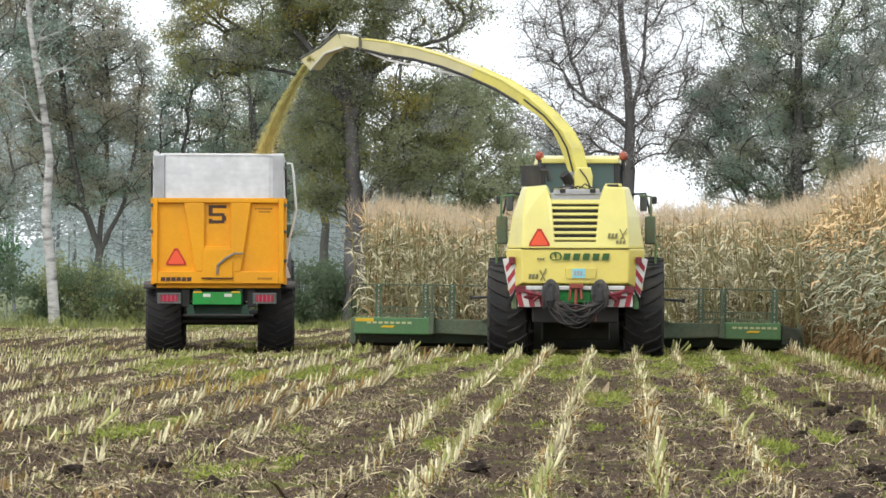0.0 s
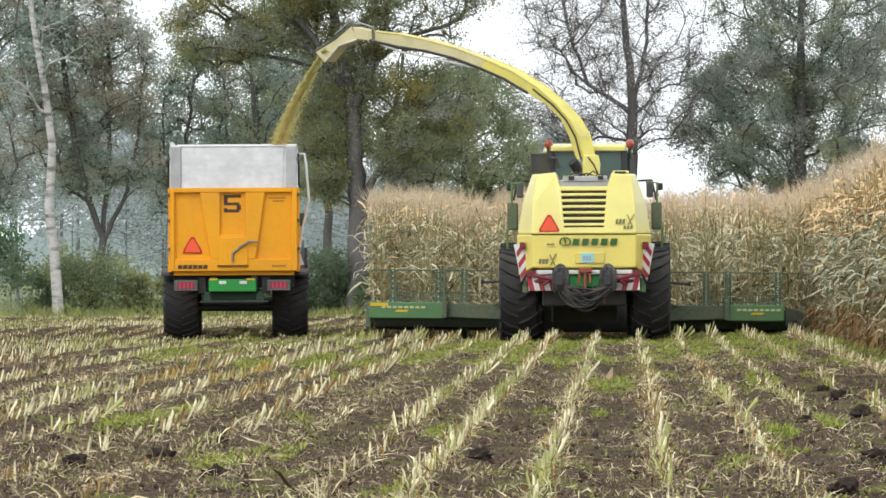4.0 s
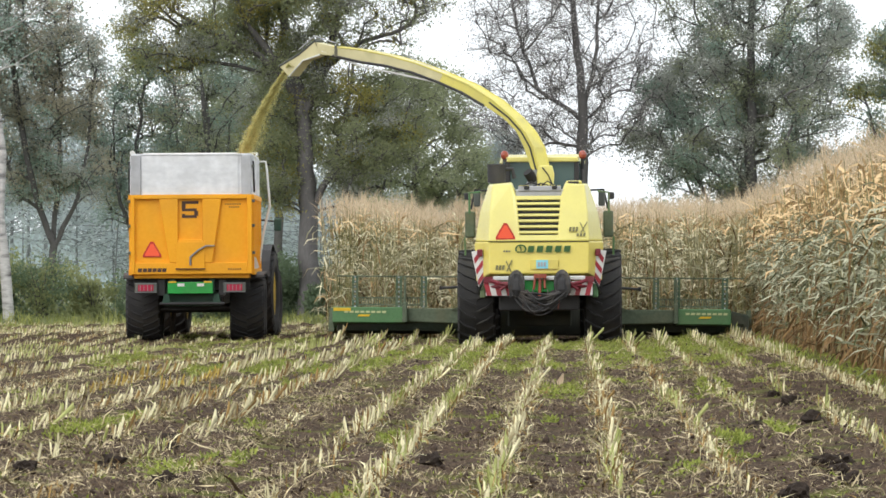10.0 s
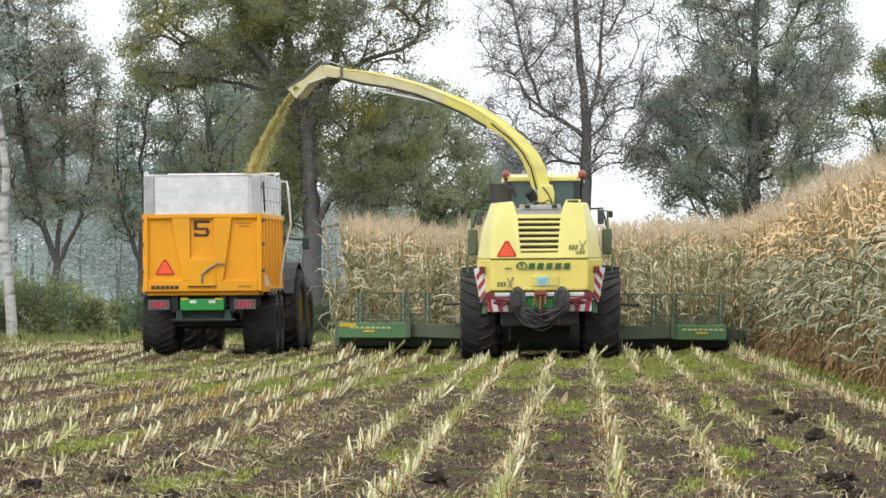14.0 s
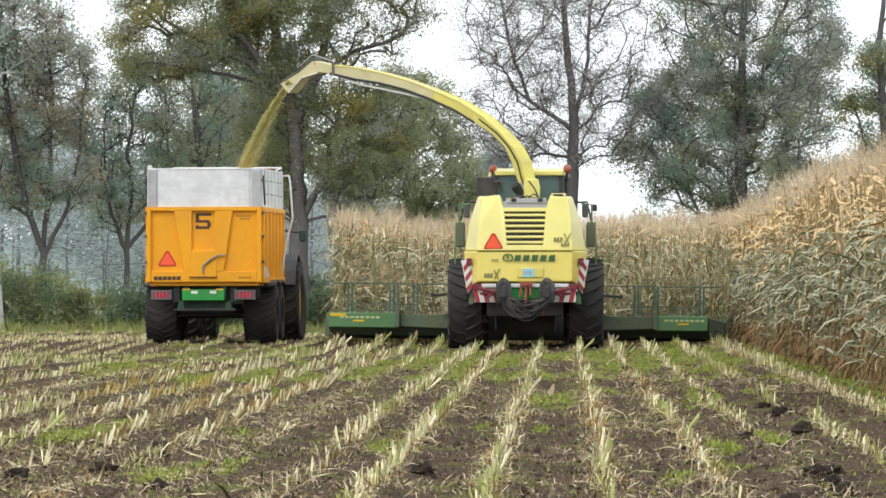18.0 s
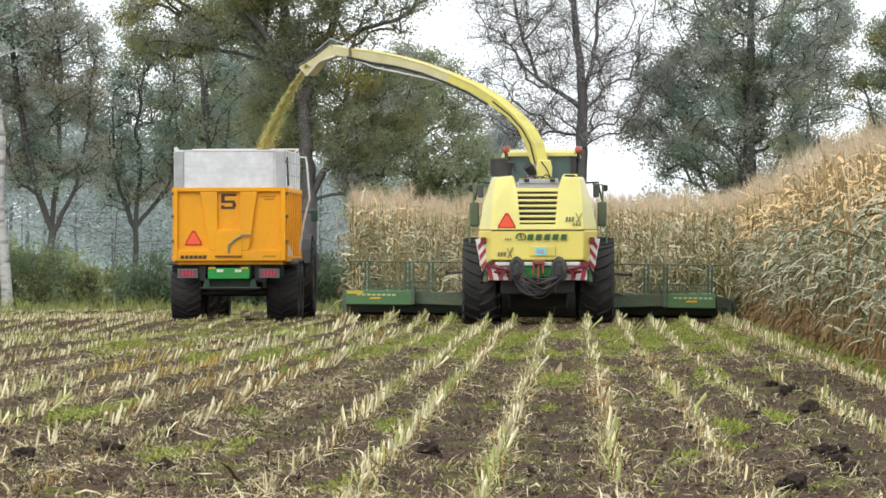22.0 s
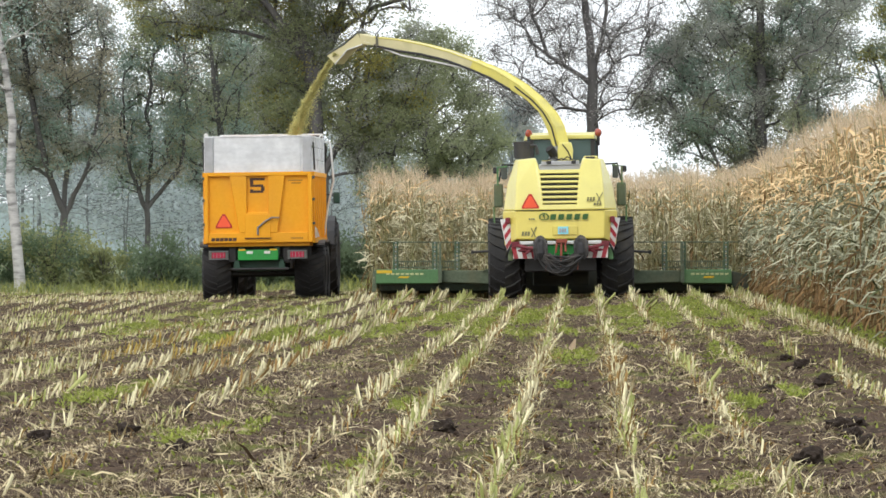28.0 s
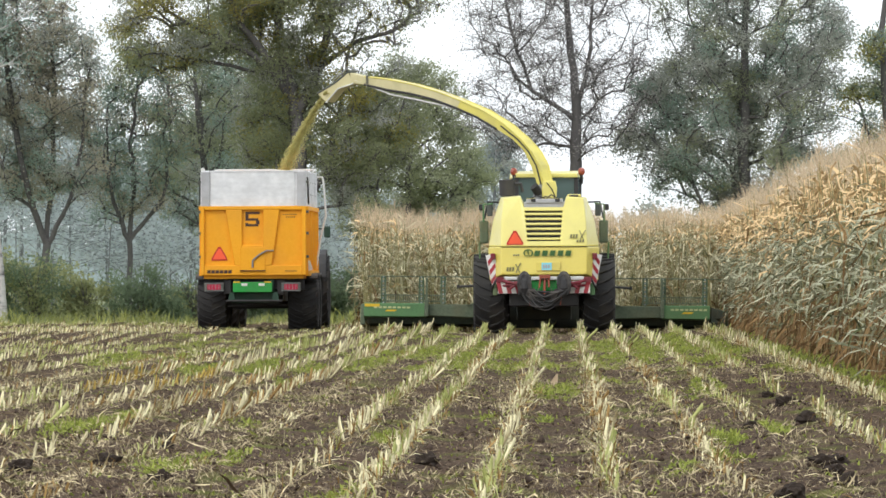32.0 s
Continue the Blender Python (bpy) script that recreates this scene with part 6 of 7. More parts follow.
def tree(name, label, base, stems, seed, leaf_mats, bark, leaves_per_tip=10, leaf_size=0.09, clump=0.45, depth=3, group="", wander=0.25, up=0.15, splits=3, min_height=0.0, hang=0.0, limit=None, fine=0.55):
    """stems: lists of (points of the main stem, radius, limb length, first limb at, number of limbs), in metres from the base."""
    r = np.random.default_rng(seed)
    root = thing(name, label, "tree", group)
    root.location = base
    segs, tips = [], []
    for pts, rad, limb, first, count in stems:
        pts = [np.array(p, float) for p in pts]
        n = len(pts) - 1
        for k in range(n):
            for s in range(3):
                p = pts[k] + (pts[k + 1] - pts[k]) * s / 3
                q = pts[k] + (pts[k + 1] - pts[k]) * (s + 1) / 3
                t0, t1 = (k + s / 3) / n, (k + (s + 1) / 3) / n
                segs.append((p, q, rad * (1 - 0.75 * t0), rad * (1 - 0.75 * t1)))
        for c in range(count):
            t = first + (1 - first) * (c + r.random()) / count
            k = min(int(t * n), n - 1)
            p = pts[k] + (pts[k + 1] - pts[k]) * (t * n - k)
            a = r.uniform(0, 2 * np.pi)
            d = np.array([math.cos(a), math.sin(a), r.uniform(-0.15, 0.7) + up])
            grow(p, d, limb * r.uniform(0.6, 1.15) * (1.15 - 0.5 * t), rad * (1 - 0.75 * t) * fine, depth - 1, r, segs, tips, wander, splits, up)
        tips.append(pts[-1])
    if limit:
        segs = [s for s in segs if limit[0] < s[1][0] < limit[1]]
        tips = [s for s in tips if limit[0] < s[0] < limit[1]]
    v, f = branch_tubes(segs)
    trunk = new("trunk", raw_mesh("trunk", v, f, bark))
    trunk.parent = root
    tips = np.array(tips)
    if min_height:
        tips = tips[tips[:, 2] > min_height]
    count = len(tips) * leaves_per_tip
    pts = np.repeat(tips, leaves_per_tip, 0) + r.normal(0, clump, (count, 3)) * np.array([1, 1, 0.75])
    pts[:, 2] -= np.abs(r.normal(0, hang, count)) if hang else 0
    mats = leaf_mats if isinstance(leaf_mats, list) else [leaf_mats]
    lv, lf = leaf_triangles(pts, leaf_size, r)
    # whole twigs of one colour, not single leaves
    index = (np.repeat(r.random(len(tips)), leaves_per_tip) * len(mats)).astype(int)
    crown = new("crown", raw_mesh("crown", lv, lf, mats, index))
    crown.parent = root
    crown["kind"] = "stuff"
    return root


def stem(*points, radius=0.2, limb=3.0, first=0.35, count=8):
    return (points, radius, limb, first, count)


def crown_tree(name, label, base, stems, masses, seed, leaf_mats, bark, group, leaf_size=0.042, spread=0.17, twigs=7, twig=0.42, thin=0.0065, bare=7.5):
    """A tree whose limbs reach out from its stems into leaf masses.
    stems: (points, radius) from the base up; masses: (rings (z, from x, to x), clumps, leaves to a clump)."""
    r = np.random.default_rng(seed)
    root = thing(name, label, "tree", group)
    root.location = base
    nodes, parents, floor_rad = [], [], []
    joints = []

    def add(p, parent, rad=0.0):
        nodes.append(np.array(p, float))
        parents.append(parent)
        floor_rad.append(rad)
        return len(nodes) - 1

    for points, rad in stems:
        pts = [np.array(p, float) for p in points]
        last = -1
        if nodes and pts[0][2] > 0.5:
            last = int(np.argmin([np.linalg.norm(q - pts[0]) for q in nodes]))
        total = (len(pts) - 1) * 5
        for k in range(total + 1):
            u = k / 5
            j = min(int(u), len(pts) - 2)
            p = pts[j] + (pts[j + 1] - pts[j]) * (u - j) + r.normal(0, 0.025, 3) * (k > 0)
            last = add(p, last, rad * (1 - 0.82 * k / total))
            if p[2] > 2.2:
                joints.append(last)
    goals = []
    spine = np.array(stems[0][0], float)
    for rings, clumps, leaves in masses:
        leaves = int(leaves * 1.6)
        zs = np.array([q[0] for q in rings])
        lo, hi = np.array([q[1] for q in rings]), np.array([q[2] for q in rings])
        made = 0
        while made < clumps:
            z = r.uniform(zs[0], zs[-1])
            a, b = np.interp(z, zs, lo), np.interp(z, zs, hi)
            if r.random() > (b - a) / (hi - lo).max():
                continue
            x = r.uniform(a, b) + r.normal(0, 0.12)
            y = r.normal(0, 0.45) * max(b - a, 1.0) * 0.5
            # the light comes from the field: twigs before the trunk have died back
            if abs(x - np.interp(z, spine[:, 2], spine[:, 0])) < 0.5 and y < 0.45 and z < bare and r.random() < 0.75:
                y = 0.45 + abs(y)
            goals.append((np.array([x, y, z + r.normal(0, 0.1)]), leaves))
            made += 1
    axis = np.array([nodes[j] for j in joints])
    goals.sort(key=lambda g: np.min(np.linalg.norm(axis - g[0], axis=1)))
    use = list(joints)
    tips, leaf_points, tone = [], [], []
    for goal, leaves in goals:
        at = np.array([nodes[j] for j in use])
        d = np.linalg.norm(at - goal, axis=1) + 1.6 * np.maximum(0, at[:, 2] - goal[2] + 0.25)
        j = use[int(np.argmin(d))]
        p = nodes[j]
        gap = np.linalg.norm(goal - p)
        steps = max(2, min(6, int(gap / 0.35) + 1))
        bow = r.normal(0, 0.07, 3) * gap + np.array([0, 0, 0.10 * gap])
        for s in range(1, steps + 1):
            u = s / steps
            q = p + (goal - p) * u + bow * math.sin(math.pi * u) + r.normal(0, 0.018, 3)
            j = add(q, j)
            use.append(j)
        end, shade = j, r.random()
        cloud_points = []
        for k in range(twigs):
            w = r.normal(0, 1, 3)
            w[2] = w[2] * 0.7 + 0.25
            w *= twig * r.uniform(0.4, 1.1) / np.linalg.norm(w)
            m = add(nodes[end] + w * 0.5 + r.normal(0, 0.04, 3), end)
            t = add(nodes[end] + w, m)
            cloud_points += [nodes[m], nodes[t], nodes[t]]
        c = np.array(cloud_points)[r.integers(0, len(cloud_points), leaves)]
        leaf_points.append(c + r.normal(0, spread, (leaves, 3)) * np.array([1, 1, 0.7]))
        tone.append(np.full(leaves, shade))
    load = np.ones(len(nodes))
    for j in range(len(nodes) - 1, 0, -1):
        if parents[j] >= 0:
            load[parents[j]] += load[j]
    rad = np.maximum(thin * load ** 0.33, np.array(floor_rad))
    segs = [(nodes[parents[j]], nodes[j], min(rad[parents[j]], rad[j] * 1.5), rad[j]) for j in range(len(nodes)) if parents[j] >= 0]
    v, f = branch_tubes([s for s in segs if s[3] > 0.022], 8)
    fv, ff = branch_tubes([s for s in segs if s[3] <= 0.022], 3)
    v, f = np.concatenate([v, fv]), np.concatenate([f, ff + len(v)])
    trunk = new("trunk", raw_mesh("trunk", v, f, bark))
    trunk.parent = root
    pts = np.concatenate(leaf_points)
    mats = leaf_mats if isinstance(leaf_mats, list) else [leaf_mats]
    lv, lf = leaf_triangles(pts, leaf_size, r)
    crown = new("crown", raw_mesh("crown", lv, lf, mats, (np.concatenate(tone) * len(mats)).astype(int)))
    crown.parent = root
    crown["kind"] = "stuff"
    return root


TREES_NEAR = "trees along the field edge"
crown_tree("oak_tree", "large oak with olive and yellowing leaves and a forked trunk", (-7.3, 200, 0),
           [(((0, 0, 0), (0.08, 0, 2.2), (0.0, 0, 4.2), (-0.1, 0, 5.8), (-0.5, 0.2, 7.4), (-0.7, 0.2, 9.6), (-1.1, 0, 13)), 0.31),
            (((0.06, 0, 2.9), (0.75, 0.2, 4.2), (1.15, 0.2, 5.8), (1.4, 0.1, 7.6)), 0.12),
            (((-0.1, 0, 5.7), (0.6, 0.1, 7.1), (1.0, -0.1, 8.8), (1.3, 0, 12.5)), 0.18),
            (((0.5, 0, 6.9), (1.6, 0.2, 7.7), (2.6, 0.1, 8.0), (3.4, 0, 8.6)), 0.07),
            (((-0.3, 0, 6.5), (-1.6, -0.3, 8.2), (-2.2, -0.4, 9.8), (-2.4, -0.2, 12)), 0.12),
            (((-0.1, 0, 6.0), (-1.3, -0.3, 7.4), (-2.8, -0.5, 8.0), (-4.2, -0.4, 9.0)), 0.11)],
           [(((6.8, -4.6, -3.2), (7.4, -5.0, -1.8), (8.2, -5.0, -0.8), (9.4, -4.9, 0.3), (11, -4.3, 1.0), (13.5, -2.2, 1.0)), 250, 165),
            (((7.2, -2.0, 0.4), (8.2, -2.2, 1.2), (9.4, -2.0, 1.4)), 75, 190),
            (((3.3, -1.0, -0.4), (4.6, -1.6, 0.1), (6.0, -1.5, 0.2), (7.4, -1.0, 0.6)), 85, 220),
            (((3.2, 0.5, 1.6), (4.4, 0.3, 2.9), (5.6, 0.3, 3.4), (6.9, 0.6, 2.9)), 125, 190),
            (((7.2, 0.6, 2.4), (8.2, 0.4, 3.4), (9.6, 0.4, 3.8), (11.5, 0.4, 3.4), (13, 0.2, 2.0)), 170, 80)],
           101, [OAK_LEAF, DARK_LEAF, OAK_LEAF, OAK_LEAF, OAK_AUTUMN], BARK, TREES_NEAR, leaf_size=0.04, bare=6.8)
tree("birch_tree", "slender birch with white peeling bark and dark marks", (-15.56, 198.3, 0),
     [stem((0.15, 0, 0), (0.05, 0, 1.5), (-0.1, 0, 3.0), (0.0, 0, 4.6), (-0.2, 0, 6.2), (-0.55, 0.1, 8.2), (-0.8, 0, 11), (-0.9, 0, 14), radius=0.18, limb=2.0, first=0.5, count=12)],
     102, ALDER_LEAF, BIRCH_BARK, 10, 0.05, 0.35, 2, TREES_NEAR, up=0.2, fine=0.4)
crown_tree("alder_tree", "many-stemmed alder with dull grey-green leaves", (-15.2, 212, 0),
           [(((0, 0, 0), (0, 0, 2.2), (-0.6, 0, 4.0), (-1.1, 0.2, 7), (-1.4, 0, 10.5)), 0.095),
            (((0, 0, 2.0), (0.2, 0.2, 4.5), (0.3, 0.2, 7), (0.1, 0, 9.0)), 0.075),
            (((0, 0, 2.1), (0.8, -0.2, 3.6), (1.1, -0.2, 5.2), (1.2, 0, 6.8)), 0.08)],
           [(((3.5, -1.5, 1.2), (4.4, -2.1, 1.6), (6.0, -2.1, 1.7), (7.4, -2.2, 1.5), (8.6, -2.2, 0.9)), 210, 140), (((7.8, -2.8, 0.9), (9.3, -2.9, 0.7), (10.6, -2.5, 0.3), (11.8, -1.7, -0.2)), 140, 105)],
           103, [ALDER_LEAF, BROWN_LEAF, BROWN_LEAF, DARK_LEAF], BARK, TREES_NEAR)
crown_tree("alder_tree", "tall dull green alder with a dense crown", (-18.6, 210, 0),
           [(((0, 0, 0), (0.1, 0, 4), (-0.2, 0, 8), (0, 0, 13)), 0.22)],
           [(((2.9, -1.5, 1.3), (3.8, -2.2, 1.8), (6.0, -2.6, 2.3), (8.5, -2.3, 2.1), (11, -2.0, 1.8), (12.8, -0.9, 0.8)), 250, 130)],
           104, [BROWN_LEAF, ALDER_LEAF, DARK_LEAF, BROWN_LEAF], BARK, TREES_NEAR)
crown_tree("ash_tree", "thin-crowned tree with a crooked forked trunk", (-12.9, 214, 0),
           [(((0, 0, 0), (0.05, 0, 2.3), (-0.4, 0, 3.4), (-0.7, 0, 4.6), (-0.6, 0, 5.8)), 0.095),
            (((0.05, 0, 2.4), (0.2, 0, 4), (0.1, 0.2, 5.2), (0.3, 0, 7.0)), 0.075),
            (((0.05, 0, 2.3), (1.0, 0, 3.4), (1.3, 0, 5.0), (1.2, 0, 7)), 0.07)],
           [(((3.0, -0.9, 0.9), (4.5, -1.1, 1.5), (6.0, -0.9, 1.7), (7.2, -0.4, 1.4), (8.0, 0.1, 0.9)), 120, 120)],
           105, [ALDER_LEAF, BROWN_LEAF, SOFT_OLIVE, ALDER_LEAF], BARK, TREES_NEAR)
crown_tree("ash_tree", "leaning grey-green tree beside the oak", (-10.6, 216, 0),
           [(((0, 0, 0), (0, 0, 3), (-0.3, 0, 6), (-0.5, 0, 8.5)), 0.16)],
           [(((2.6, -0.9, 1.0), (4.2, -1.7, 1.5), (6.0, -1.9, 1.5), (7.5, -1.4, 1.5), (9.0, -0.6, 1.0)), 150, 140)],
           106, [ALDER_LEAF, DARK_LEAF, SOFT_OLIVE], BARK, TREES_NEAR)
crown_tree("bare_alder", "half-bare alder with thin withered twigs", (0.1, 205, 0),
           [(((0.1, 0, 0), (0.2, 0, 4.0), (0.25, 0, 6.0), (0.0, 0, 8.5), (-0.15, 0, 13)), 0.22),
            (((0.2, 0, 5.4), (0.6, 0, 7.2), (0.8, 0.2, 9.5), (0.9, 0, 12)), 0.075),
            (((0.2, 0, 5.6), (-1.0, 0.2, 6.5), (-1.6, 0, 8.2), (-1.9, 0, 10.0)), 0.07)],
           [(((4.6, -1.9, 0.9), (5.3, -2.8, 2.0), (6.5, -2.8, 2.5), (7.6, -2.5, 2.3), (8.6, -3.0, 2.3), (9.6, -3.0, 2.4), (11.3, -2.4, 2.0), (13, -1, 1)), 450, 72)],
           107, SPARSE_LEAF, BARK, TREES_NEAR, leaf_size=0.030, spread=0.15, twigs=9, twig=0.6, thin=0.0042)
crown_tree("hornbeam_tree", "dark leafy tree with an upright trunk and drooping lower limbs", (5.1, 206, 0),
           [(((0, 0, 0), (0.0, 0, 4), (0.05, 0, 8), (0.2, 0, 13)), 0.22)],
           [(((2.9, -0.8, 0.4), (3.6, -2.0, 1.1), (4.0, -2.6, 1.5), (4.7, -3.3, 2.1), (5.4, -3.3, 2.5), (6.3, -3.2, 2.4), (7.0, -2.4, 2.3)), 250, 190),
            (((6.8, -2.2, 2.4), (7.6, -2.2, 2.7), (8.6, -2.3, 2.8), (9.6, -2.1, 2.5), (11.5, -1.5, 1.9), (12.8, -0.4, 0.5)), 300, 150)],
           108, [DARK_LEAF, ALDER_LEAF, DARK_LEAF, DARK_LEAF, SOFT_OLIVE], BARK, TREES_NEAR, leaf_size=0.04)
crown_tree("oak_tree", "tree with sparse yellowing leaves above the maize", (9.3, 208, 0),
           [(((0, 0, 0), (0.1, 0, 4), (-0.2, 0, 8), (0.2, 0, 11)), 0.2)],
           [(((2.8, -1.8, 1.5), (4.4, -2.1, 2.0), (5.6, -1.9, 2.0), (6.6, -1.4, 1.9), (7.4, -0.9, 1.8), (8.2, 0.0, 1.5), (9.2, 0.5, 1)), 150, 160)],
           109, [ALDER_LEAF, OAK_AUTUMN, SOFT_OLIVE], BARK, TREES_NEAR)
crown_tree("oak_tree", "rounded soft olive-green tree behind the oak", (-4.9, 226, 0),
           [(((0, 0, 0), (0.1, 0, 2), (0, 0, 4), (0.2, 0, 6.2)), 0.17)],
           [(((2.3, -1.4, 1.7), (3.4, -2.1, 2.4), (4.6, -2.4, 2.5), (5.8, -1.7, 2.1), (7.0, -1.0, 1.5), (7.9, -0.4, 0.7)), 235, 160)],
           110, [SOFT_OLIVE, OAK_LEAF, SOFT_OLIVE], BARK, TREES_NEAR, leaf_size=0.047)
crown_tree("oak_tree", "olive-green tree behind the large oak", (-9.2, 226, 0),
           [(((0, 0, 0), (0.1, 0, 3), (0, 0, 5), (0.2, 0, 7.0)), 0.17)],
           [(((3.9, -2.4, 0.4), (4.7, -3.0, 0.9), (5.6, -2.8, 1.4), (6.6, -2.0, 1.0), (7.8, -0.7, 0.5)), 180, 160)],
           111, [SOFT_OLIVE, OAK_LEAF, SOFT_OLIVE], BARK, TREES_NEAR, leaf_size=0.055)
# The far tree's haze is only its pale leaf and bark colour.
crown_tree("far_tree", "tree far behind the maize, coloured blue-grey for haze", (-2.4, 246, 0),
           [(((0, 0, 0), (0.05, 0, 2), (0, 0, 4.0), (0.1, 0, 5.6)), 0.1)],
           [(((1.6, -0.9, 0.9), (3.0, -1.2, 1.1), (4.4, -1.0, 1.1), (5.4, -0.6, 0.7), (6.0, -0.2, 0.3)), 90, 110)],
           114, [HAZE_LEAF, DARK_LEAF], HAZE_BARK, "hedge trees on the horizon", leaf_size=0.055)
tree("small_tree", "small dark hedge tree on the horizon", (3.1, 290, 0),
     [stem((0, 0, 0), (0.1, 0, 2), (0, 0, 3.8), radius=0.1, limb=1.0, first=0.4, count=8)], 112, DARK_LEAF, BARK, 10, 0.09, 0.25, 2, "hedge trees on the horizon", up=0.1)
tree("small_tree", "small dark hedge tree on the horizon", (4.6, 292, 0),
     [stem((0, 0, 0), (0.1, 0, 2), (0, 0, 3.2), radius=0.1, limb=0.9, first=0.4, count=8)], 113, DARK_LEAF, BARK, 10, 0.09, 0.25, 2, "hedge trees on the horizon", up=0.1)


def bush(label, x, y, wide, high, seed, mats, count=4200, size=0.06):
    r = np.random.default_rng(seed)
    root = thing("bush", label, "bush", "bushes along the field edge")
    root.location = (x, y, 0)
    segs = []
    for k in range(26):
        a = r.uniform(0, 2 * np.pi)
        e = np.array([math.cos(a) * wide * 0.45 * r.random(), math.sin(a) * wide * 0.3, high * r.uniform(0.5, 0.95)])
        m = e * np.array([0.35, 0.35, 0.55])
        segs += [(np.array([0.05 * math.cos(a), 0.05 * math.sin(a), -0.05]), m, 0.022, 0.015), (m, e, 0.015, 0.005)]
    v, f = branch_tubes(segs, 5)
    o = new("stem_tangle", raw_mesh("stem_tangle", v, f, BARK))
    o.parent = root
    lobes = np.stack([r.uniform(-0.42, 0.42, 14) * wide, r.uniform(-0.3, 0.3, 14) * wide, np.abs(r.uniform(0.05, 0.8, 14)) * high], 1)
    pick = r.integers(0, 14, count)
    pts = lobes[pick] + r.normal(0, 1, (count, 3)) * np.array([wide * 0.10, wide * 0.10, high * 0.11])
    pts[:, 2] = np.abs(pts[:, 2])
    lv, lf = leaf_triangles(pts, size, r)
    c = new("foliage", raw_mesh("foliage", lv, lf, mats, (r.random(14)[pick] * len(mats)).astype(int)))
    c.parent = root
    c["kind"] = "stuff"


for i, (x, y, wide, high, mats) in enumerate((
        (-17.5, 198.6, 2.3, 2.9, [BUSH_GREEN, BUSH_LEAF]), (-18.9, 200, 2.4, 2.0, [BUSH_LEAF]), (-14.6, 199.5, 2.6, 1.9, [BUSH_LEAF, BUSH_LIGHT]), (-15.6, 201, 2.0, 1.6, [BUSH_LEAF, BUSH_LIGHT]),
        (-13.2, 200, 1.8, 1.2, [BUSH_LIGHT]), (-11.6, 199.6, 2.2, 1.8, [BUSH_LEAF]), (-10.2, 201, 2.6, 1.6, [BUSH_LEAF, BUSH_LIGHT]), (-8.7, 200, 2.2, 1.9, [BUSH_LEAF]), (-7.4, 201, 2.2, 1.6, [BUSH_LEAF]),
        (-20.5, 201, 2.6, 2.4, [BUSH_LEAF]), (-22.5, 202, 2.8, 2.2, [BUSH_LEAF]), (-6.55, 199.2, 1.5, 1.3, [BUSH_LEAF]), (-5.9, 202, 2.4, 1.6, [BUSH_LEAF]), (-24.6, 202, 3.0, 2.6, [BUSH_LEAF]))):
    bush("dense dark green bush with tangled stems" if mats == [BUSH_LEAF] else "fresh green rounded bush beside the birch" if BUSH_GREEN in mats else "yellowing green bush at the field edge", x, y, wide, high, 200 + i, mats)


def edge_grass():
    """Tall unmown grass where the field meets the trees."""
    r = np.random.default_rng(55)
    n = 9000
    x, y = r.uniform(-27, -4.6, n), r.uniform(195.5, 199.5, n)
    keep = lattice_noise(x * 1.3, y * 0.8, 57) > -0.25
    x, y = x[keep], y[keep]
    n = len(x)
    tall = 0.6 + 0.5 * lattice_noise(x * 0.8, y, 58)
    v, f = strips(np.stack([x, y, ground_height(x, y) - 0.02], 1), r.uniform(0, 2 * np.pi, n), r.uniform(0.25, 0.7, n) * tall, r.uniform(0.012, 0.03, n), r.uniform(0.9, 1.5, n), r.uniform(0.2, 1.4, n), 2, r, 0.1)
    tagged(new("tall_grass", raw_mesh("tall_grass", v, f, [EDGE_GRASS, BUSH_LIGHT], np.repeat((r.random(n) < 0.4).astype(int), 2))), "tall yellow-green grass along the field edge", "grass", kind="stuff")


edge_grass()


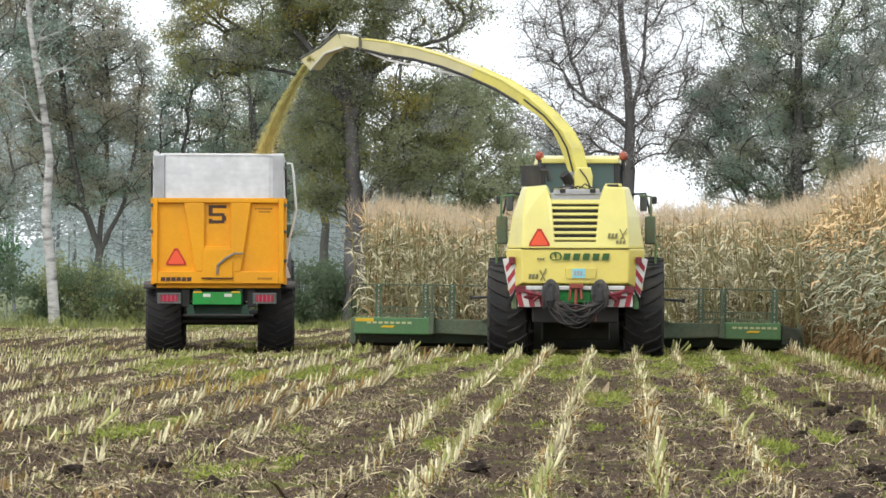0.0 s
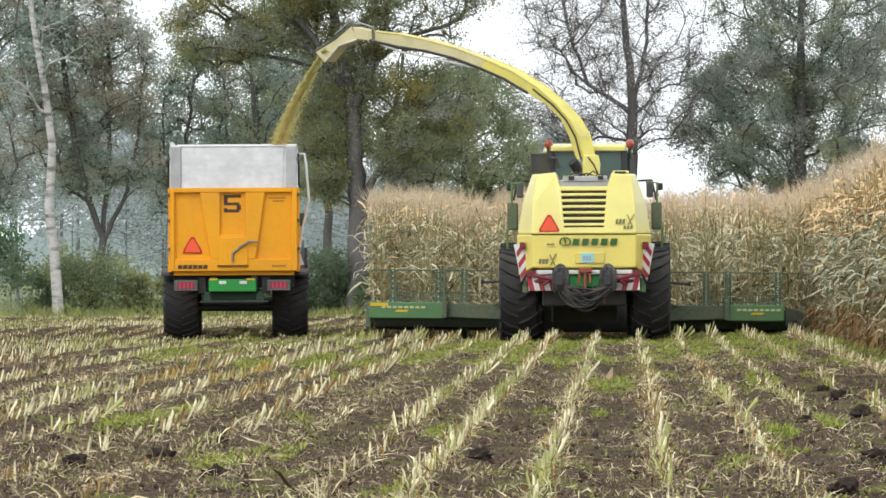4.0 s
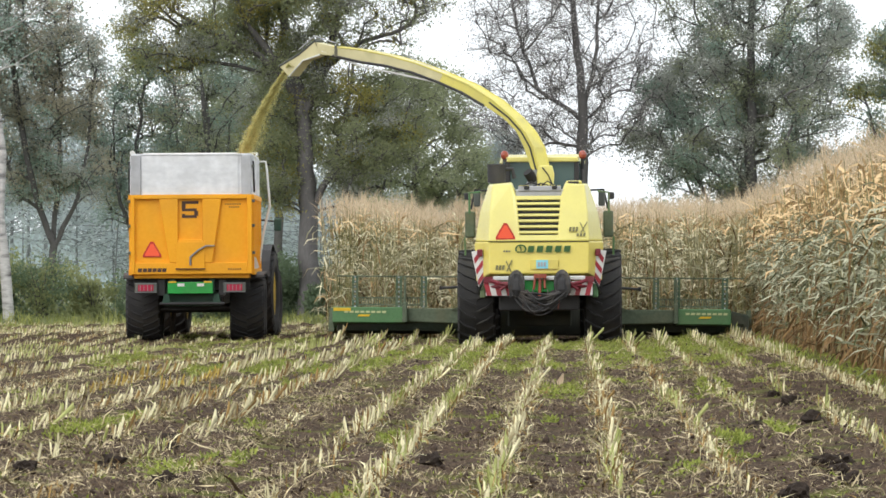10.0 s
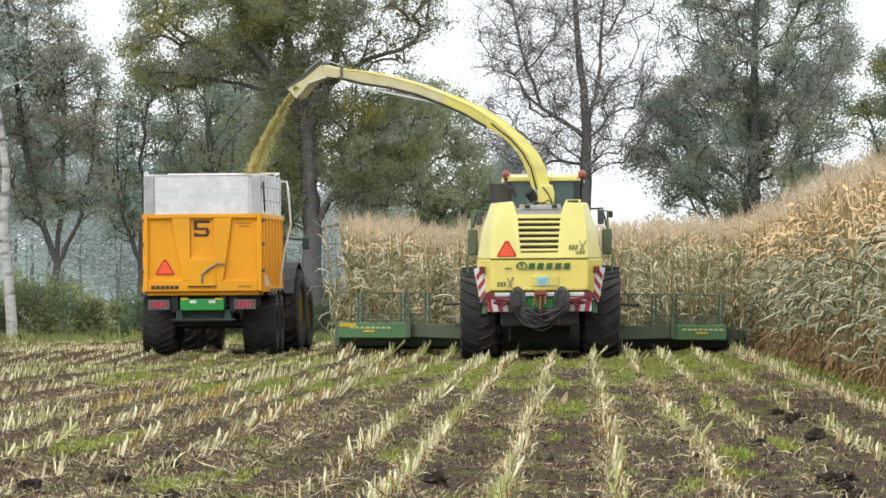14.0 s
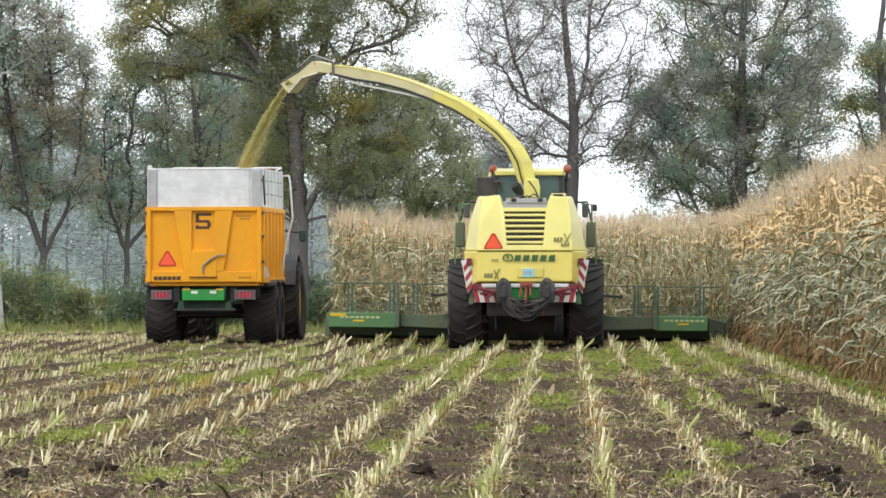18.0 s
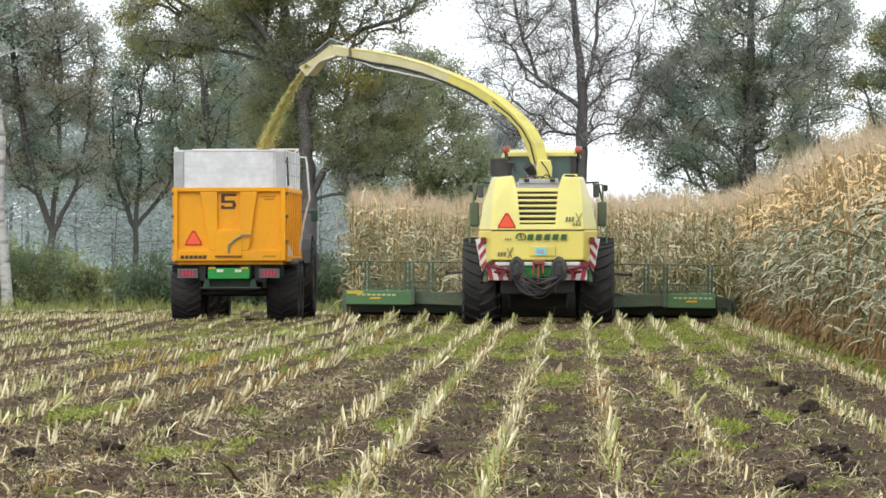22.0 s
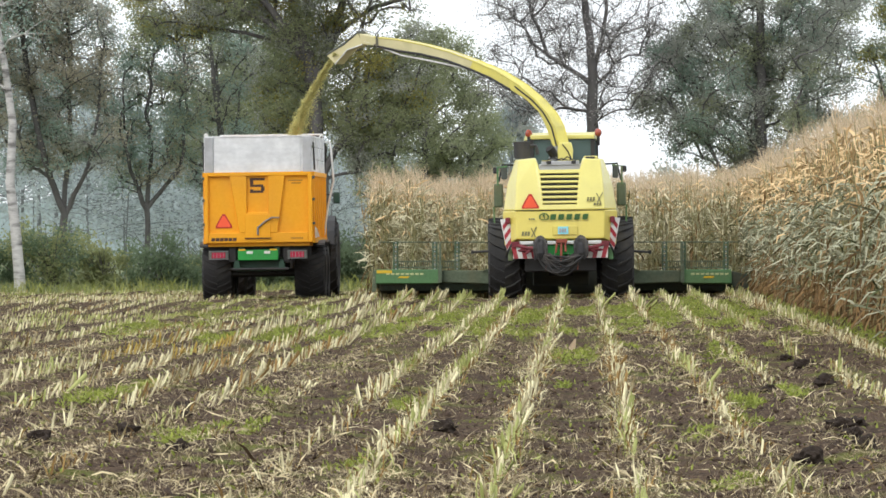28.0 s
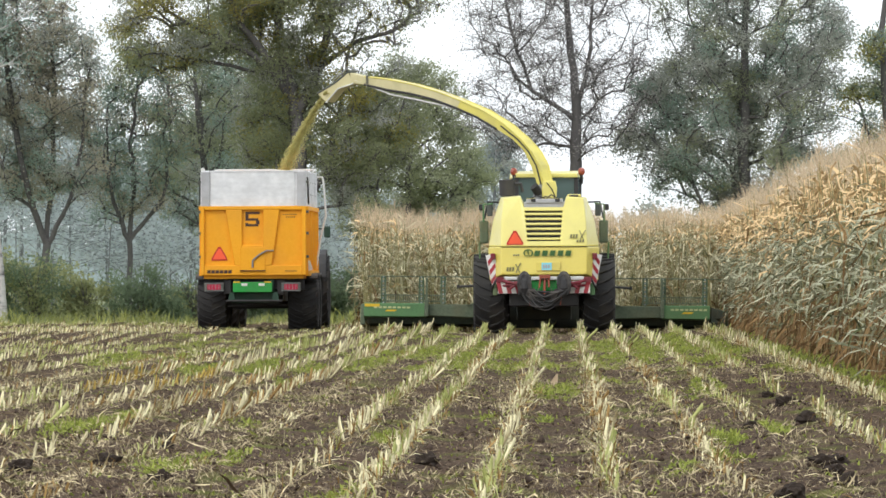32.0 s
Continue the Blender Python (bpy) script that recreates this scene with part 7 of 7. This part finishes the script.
def far_woods():
    """Distant woodland behind the field edge: many small leaf clumps on thin trunks."""
    r = np.random.default_rng(77)
    segs, pts = [], []
    for k in range(105):
        bearing = r.uniform(-0.125, -0.012)
        y = r.uniform(232, 300)
        x = bearing * y
        high = np.interp(bearing, (-0.125, -0.076, -0.069, -0.060, -0.056, -0.036, -0.028, -0.012), (12.5, 11.6, 7.8, 6.0, 5.8, 4.8, 4.4, 4.2)) * y / 265 * r.uniform(0.72, 1.0)
        top = np.array([x + r.normal(0, 0.4), y, high])
        segs.append((np.array([x, y, -0.1]), top, 0.07 if k % 4 == 0 else 0.028, 0.03 if k % 4 == 0 else 0.014))
        for c in range(34):
            u = r.uniform(0.36, 1.0)
            centre = np.array([x, y, high * u]) + r.normal(0, 1, 3) * np.array([1.5, 1.0, 0.5])
            segs.append((np.array([x, y, high * u * 0.85]), centre, 0.012, 0.005))
            pts.append(centre + r.normal(0, 0.45, (28, 3)))
    v, f = branch_tubes(segs, 4)
    lv, lf = leaf_quads(np.concatenate(pts), 0.095, r)
    # Pale leaf and bark colours stand in for haze over the woodland.
    ob = new("far_woodland", raw_mesh("far_woodland", np.concatenate([v, lv]), np.concatenate([f, lf + len(v)]), [HAZE_BARK, HAZE_LEAF], np.concatenate([np.zeros(len(f)), np.ones(len(lf))])))
    tagged(ob, "woodland behind the field-edge trees, coloured pale grey-green for haze", "woodland", kind="stuff")
    # a line of woods on the horizon, haze put into its pale colour
    n = 160
    xs = np.linspace(-130, -8, n)
    top = 4.9 + 0.7 * lattice_noise(xs * 0.35, xs * 0, 91) + 0.6 * lattice_noise(xs * 1.4, xs * 0, 92) + 0.4 * lattice_noise(xs * 5, xs * 0, 93)
    v = np.concatenate([np.stack([xs, np.full(n, 700.0), np.full(n, -1.0)], 1), np.stack([xs, np.full(n, 702.0), top], 1)])
    i = np.arange(n - 1)
    f = np.stack([i, i + 1, n + i + 1, n + i], 1)
    tagged(new("backdrop", raw_mesh("backdrop", v, f, HAZE_WOODS)), "line of far woods painted pale blue-grey for haze", "backdrop", kind="structure")


far_woods()


# ---- what moves ----
def motions():
    def drive(rows):
        return [(t, pose(x, y, z, 0, 0, yaw)) for t, x, y, z, yaw in rows]

    def at(rows, t):
        k = min(int(t), len(rows) - 2)
        u = t - rows[k][0]
        return [a + (b - a) * u for a, b in zip(rows[k], rows[k + 1])]

    walk(harvester, drive(HARVESTER_ROWS))
    walk(header, [(t, pose(x, y, z, 0, 0, yaw) @ pose(0, 6.2, 0.6, 0, 0.75, 0) @ pose(0, -6.2, -0.6)) for t, x, y, z, yaw in HARVESTER_ROWS])
    walk(stream, drive(HARVESTER_ROWS))
    walk(trailer, drive(TRAILER_ROWS))
    ahead = []
    for t, x, y, z, yaw in TRAILER_ROWS:
        hitch = pose(x, y, z, 0, 0, yaw) @ Vector((0, 5.6, 0))
        turn = float(np.interp(t, (0, 6, 8, 10, 11.5, 13, 15, 17.5, 20, 23, 28, 32), (3.0, 3.2, 1.0, -3.0, -6.0, -6.0, -4.5, -3.0, -2.0, -1.0, -0.5, 0.0)))
        ahead.append((t, pose(hitch.x, hitch.y, z, 0, 0, turn) @ pose(0, 1.35, 0)))
    walk(tractor, ahead)
    speeds = {"harvester": HARVESTER_ROWS, "trailer": TRAILER_ROWS, "tractor": TRAILER_ROWS}
    for wheel, place, radius, who in WHEELS:
        rows = speeds[who]
        walk(wheel, [(t / 2, pose(*place, -math.degrees((at(rows, t / 2)[2] - rows[0][2]) / radius))) for t in range(0, 65)])
    # lengths of the jet slide on and start over
    for k, (ob, p, d) in enumerate(STREAM_PIECES):
        rows = []
        for c in range(81):
            t = c * 0.4
            rows.append((t, pose(*(p - d * 0.35))))
            if c < 80:
                rows.append((t + 0.3333, pose(*(p + d * 0.35))))
        walk(ob, rows)
    # each strip of the crop falls into the header as it arrives
    for ob, y in MAIZE_STRIPS:
        for t in (i * 0.1 for i in range(321)):
            if at(HARVESTER_ROWS, t)[2] + HEADER_REACH >= y:
                break
        else:
            walk(ob, [(0, pose(0, y, 0)), (32, pose(0, y, 0))])
            continue
        rows = [] if t < 0.2 else [(0, pose(0, y, 0)), (t, pose(0, y, 0))]
        if t < 0.2:
            rows = [(0, pose(0, y, 0))]
        rows += [(t + 0.6, pose(0, y + 0.5, -1.2, -18)), (t + 1.1, pose(0, y + 1.0, -2.9, -30)), (max(33.5, t + 2), pose(0, y + 1.0, -2.9, -30))]
        walk(ob, rows)


motions()
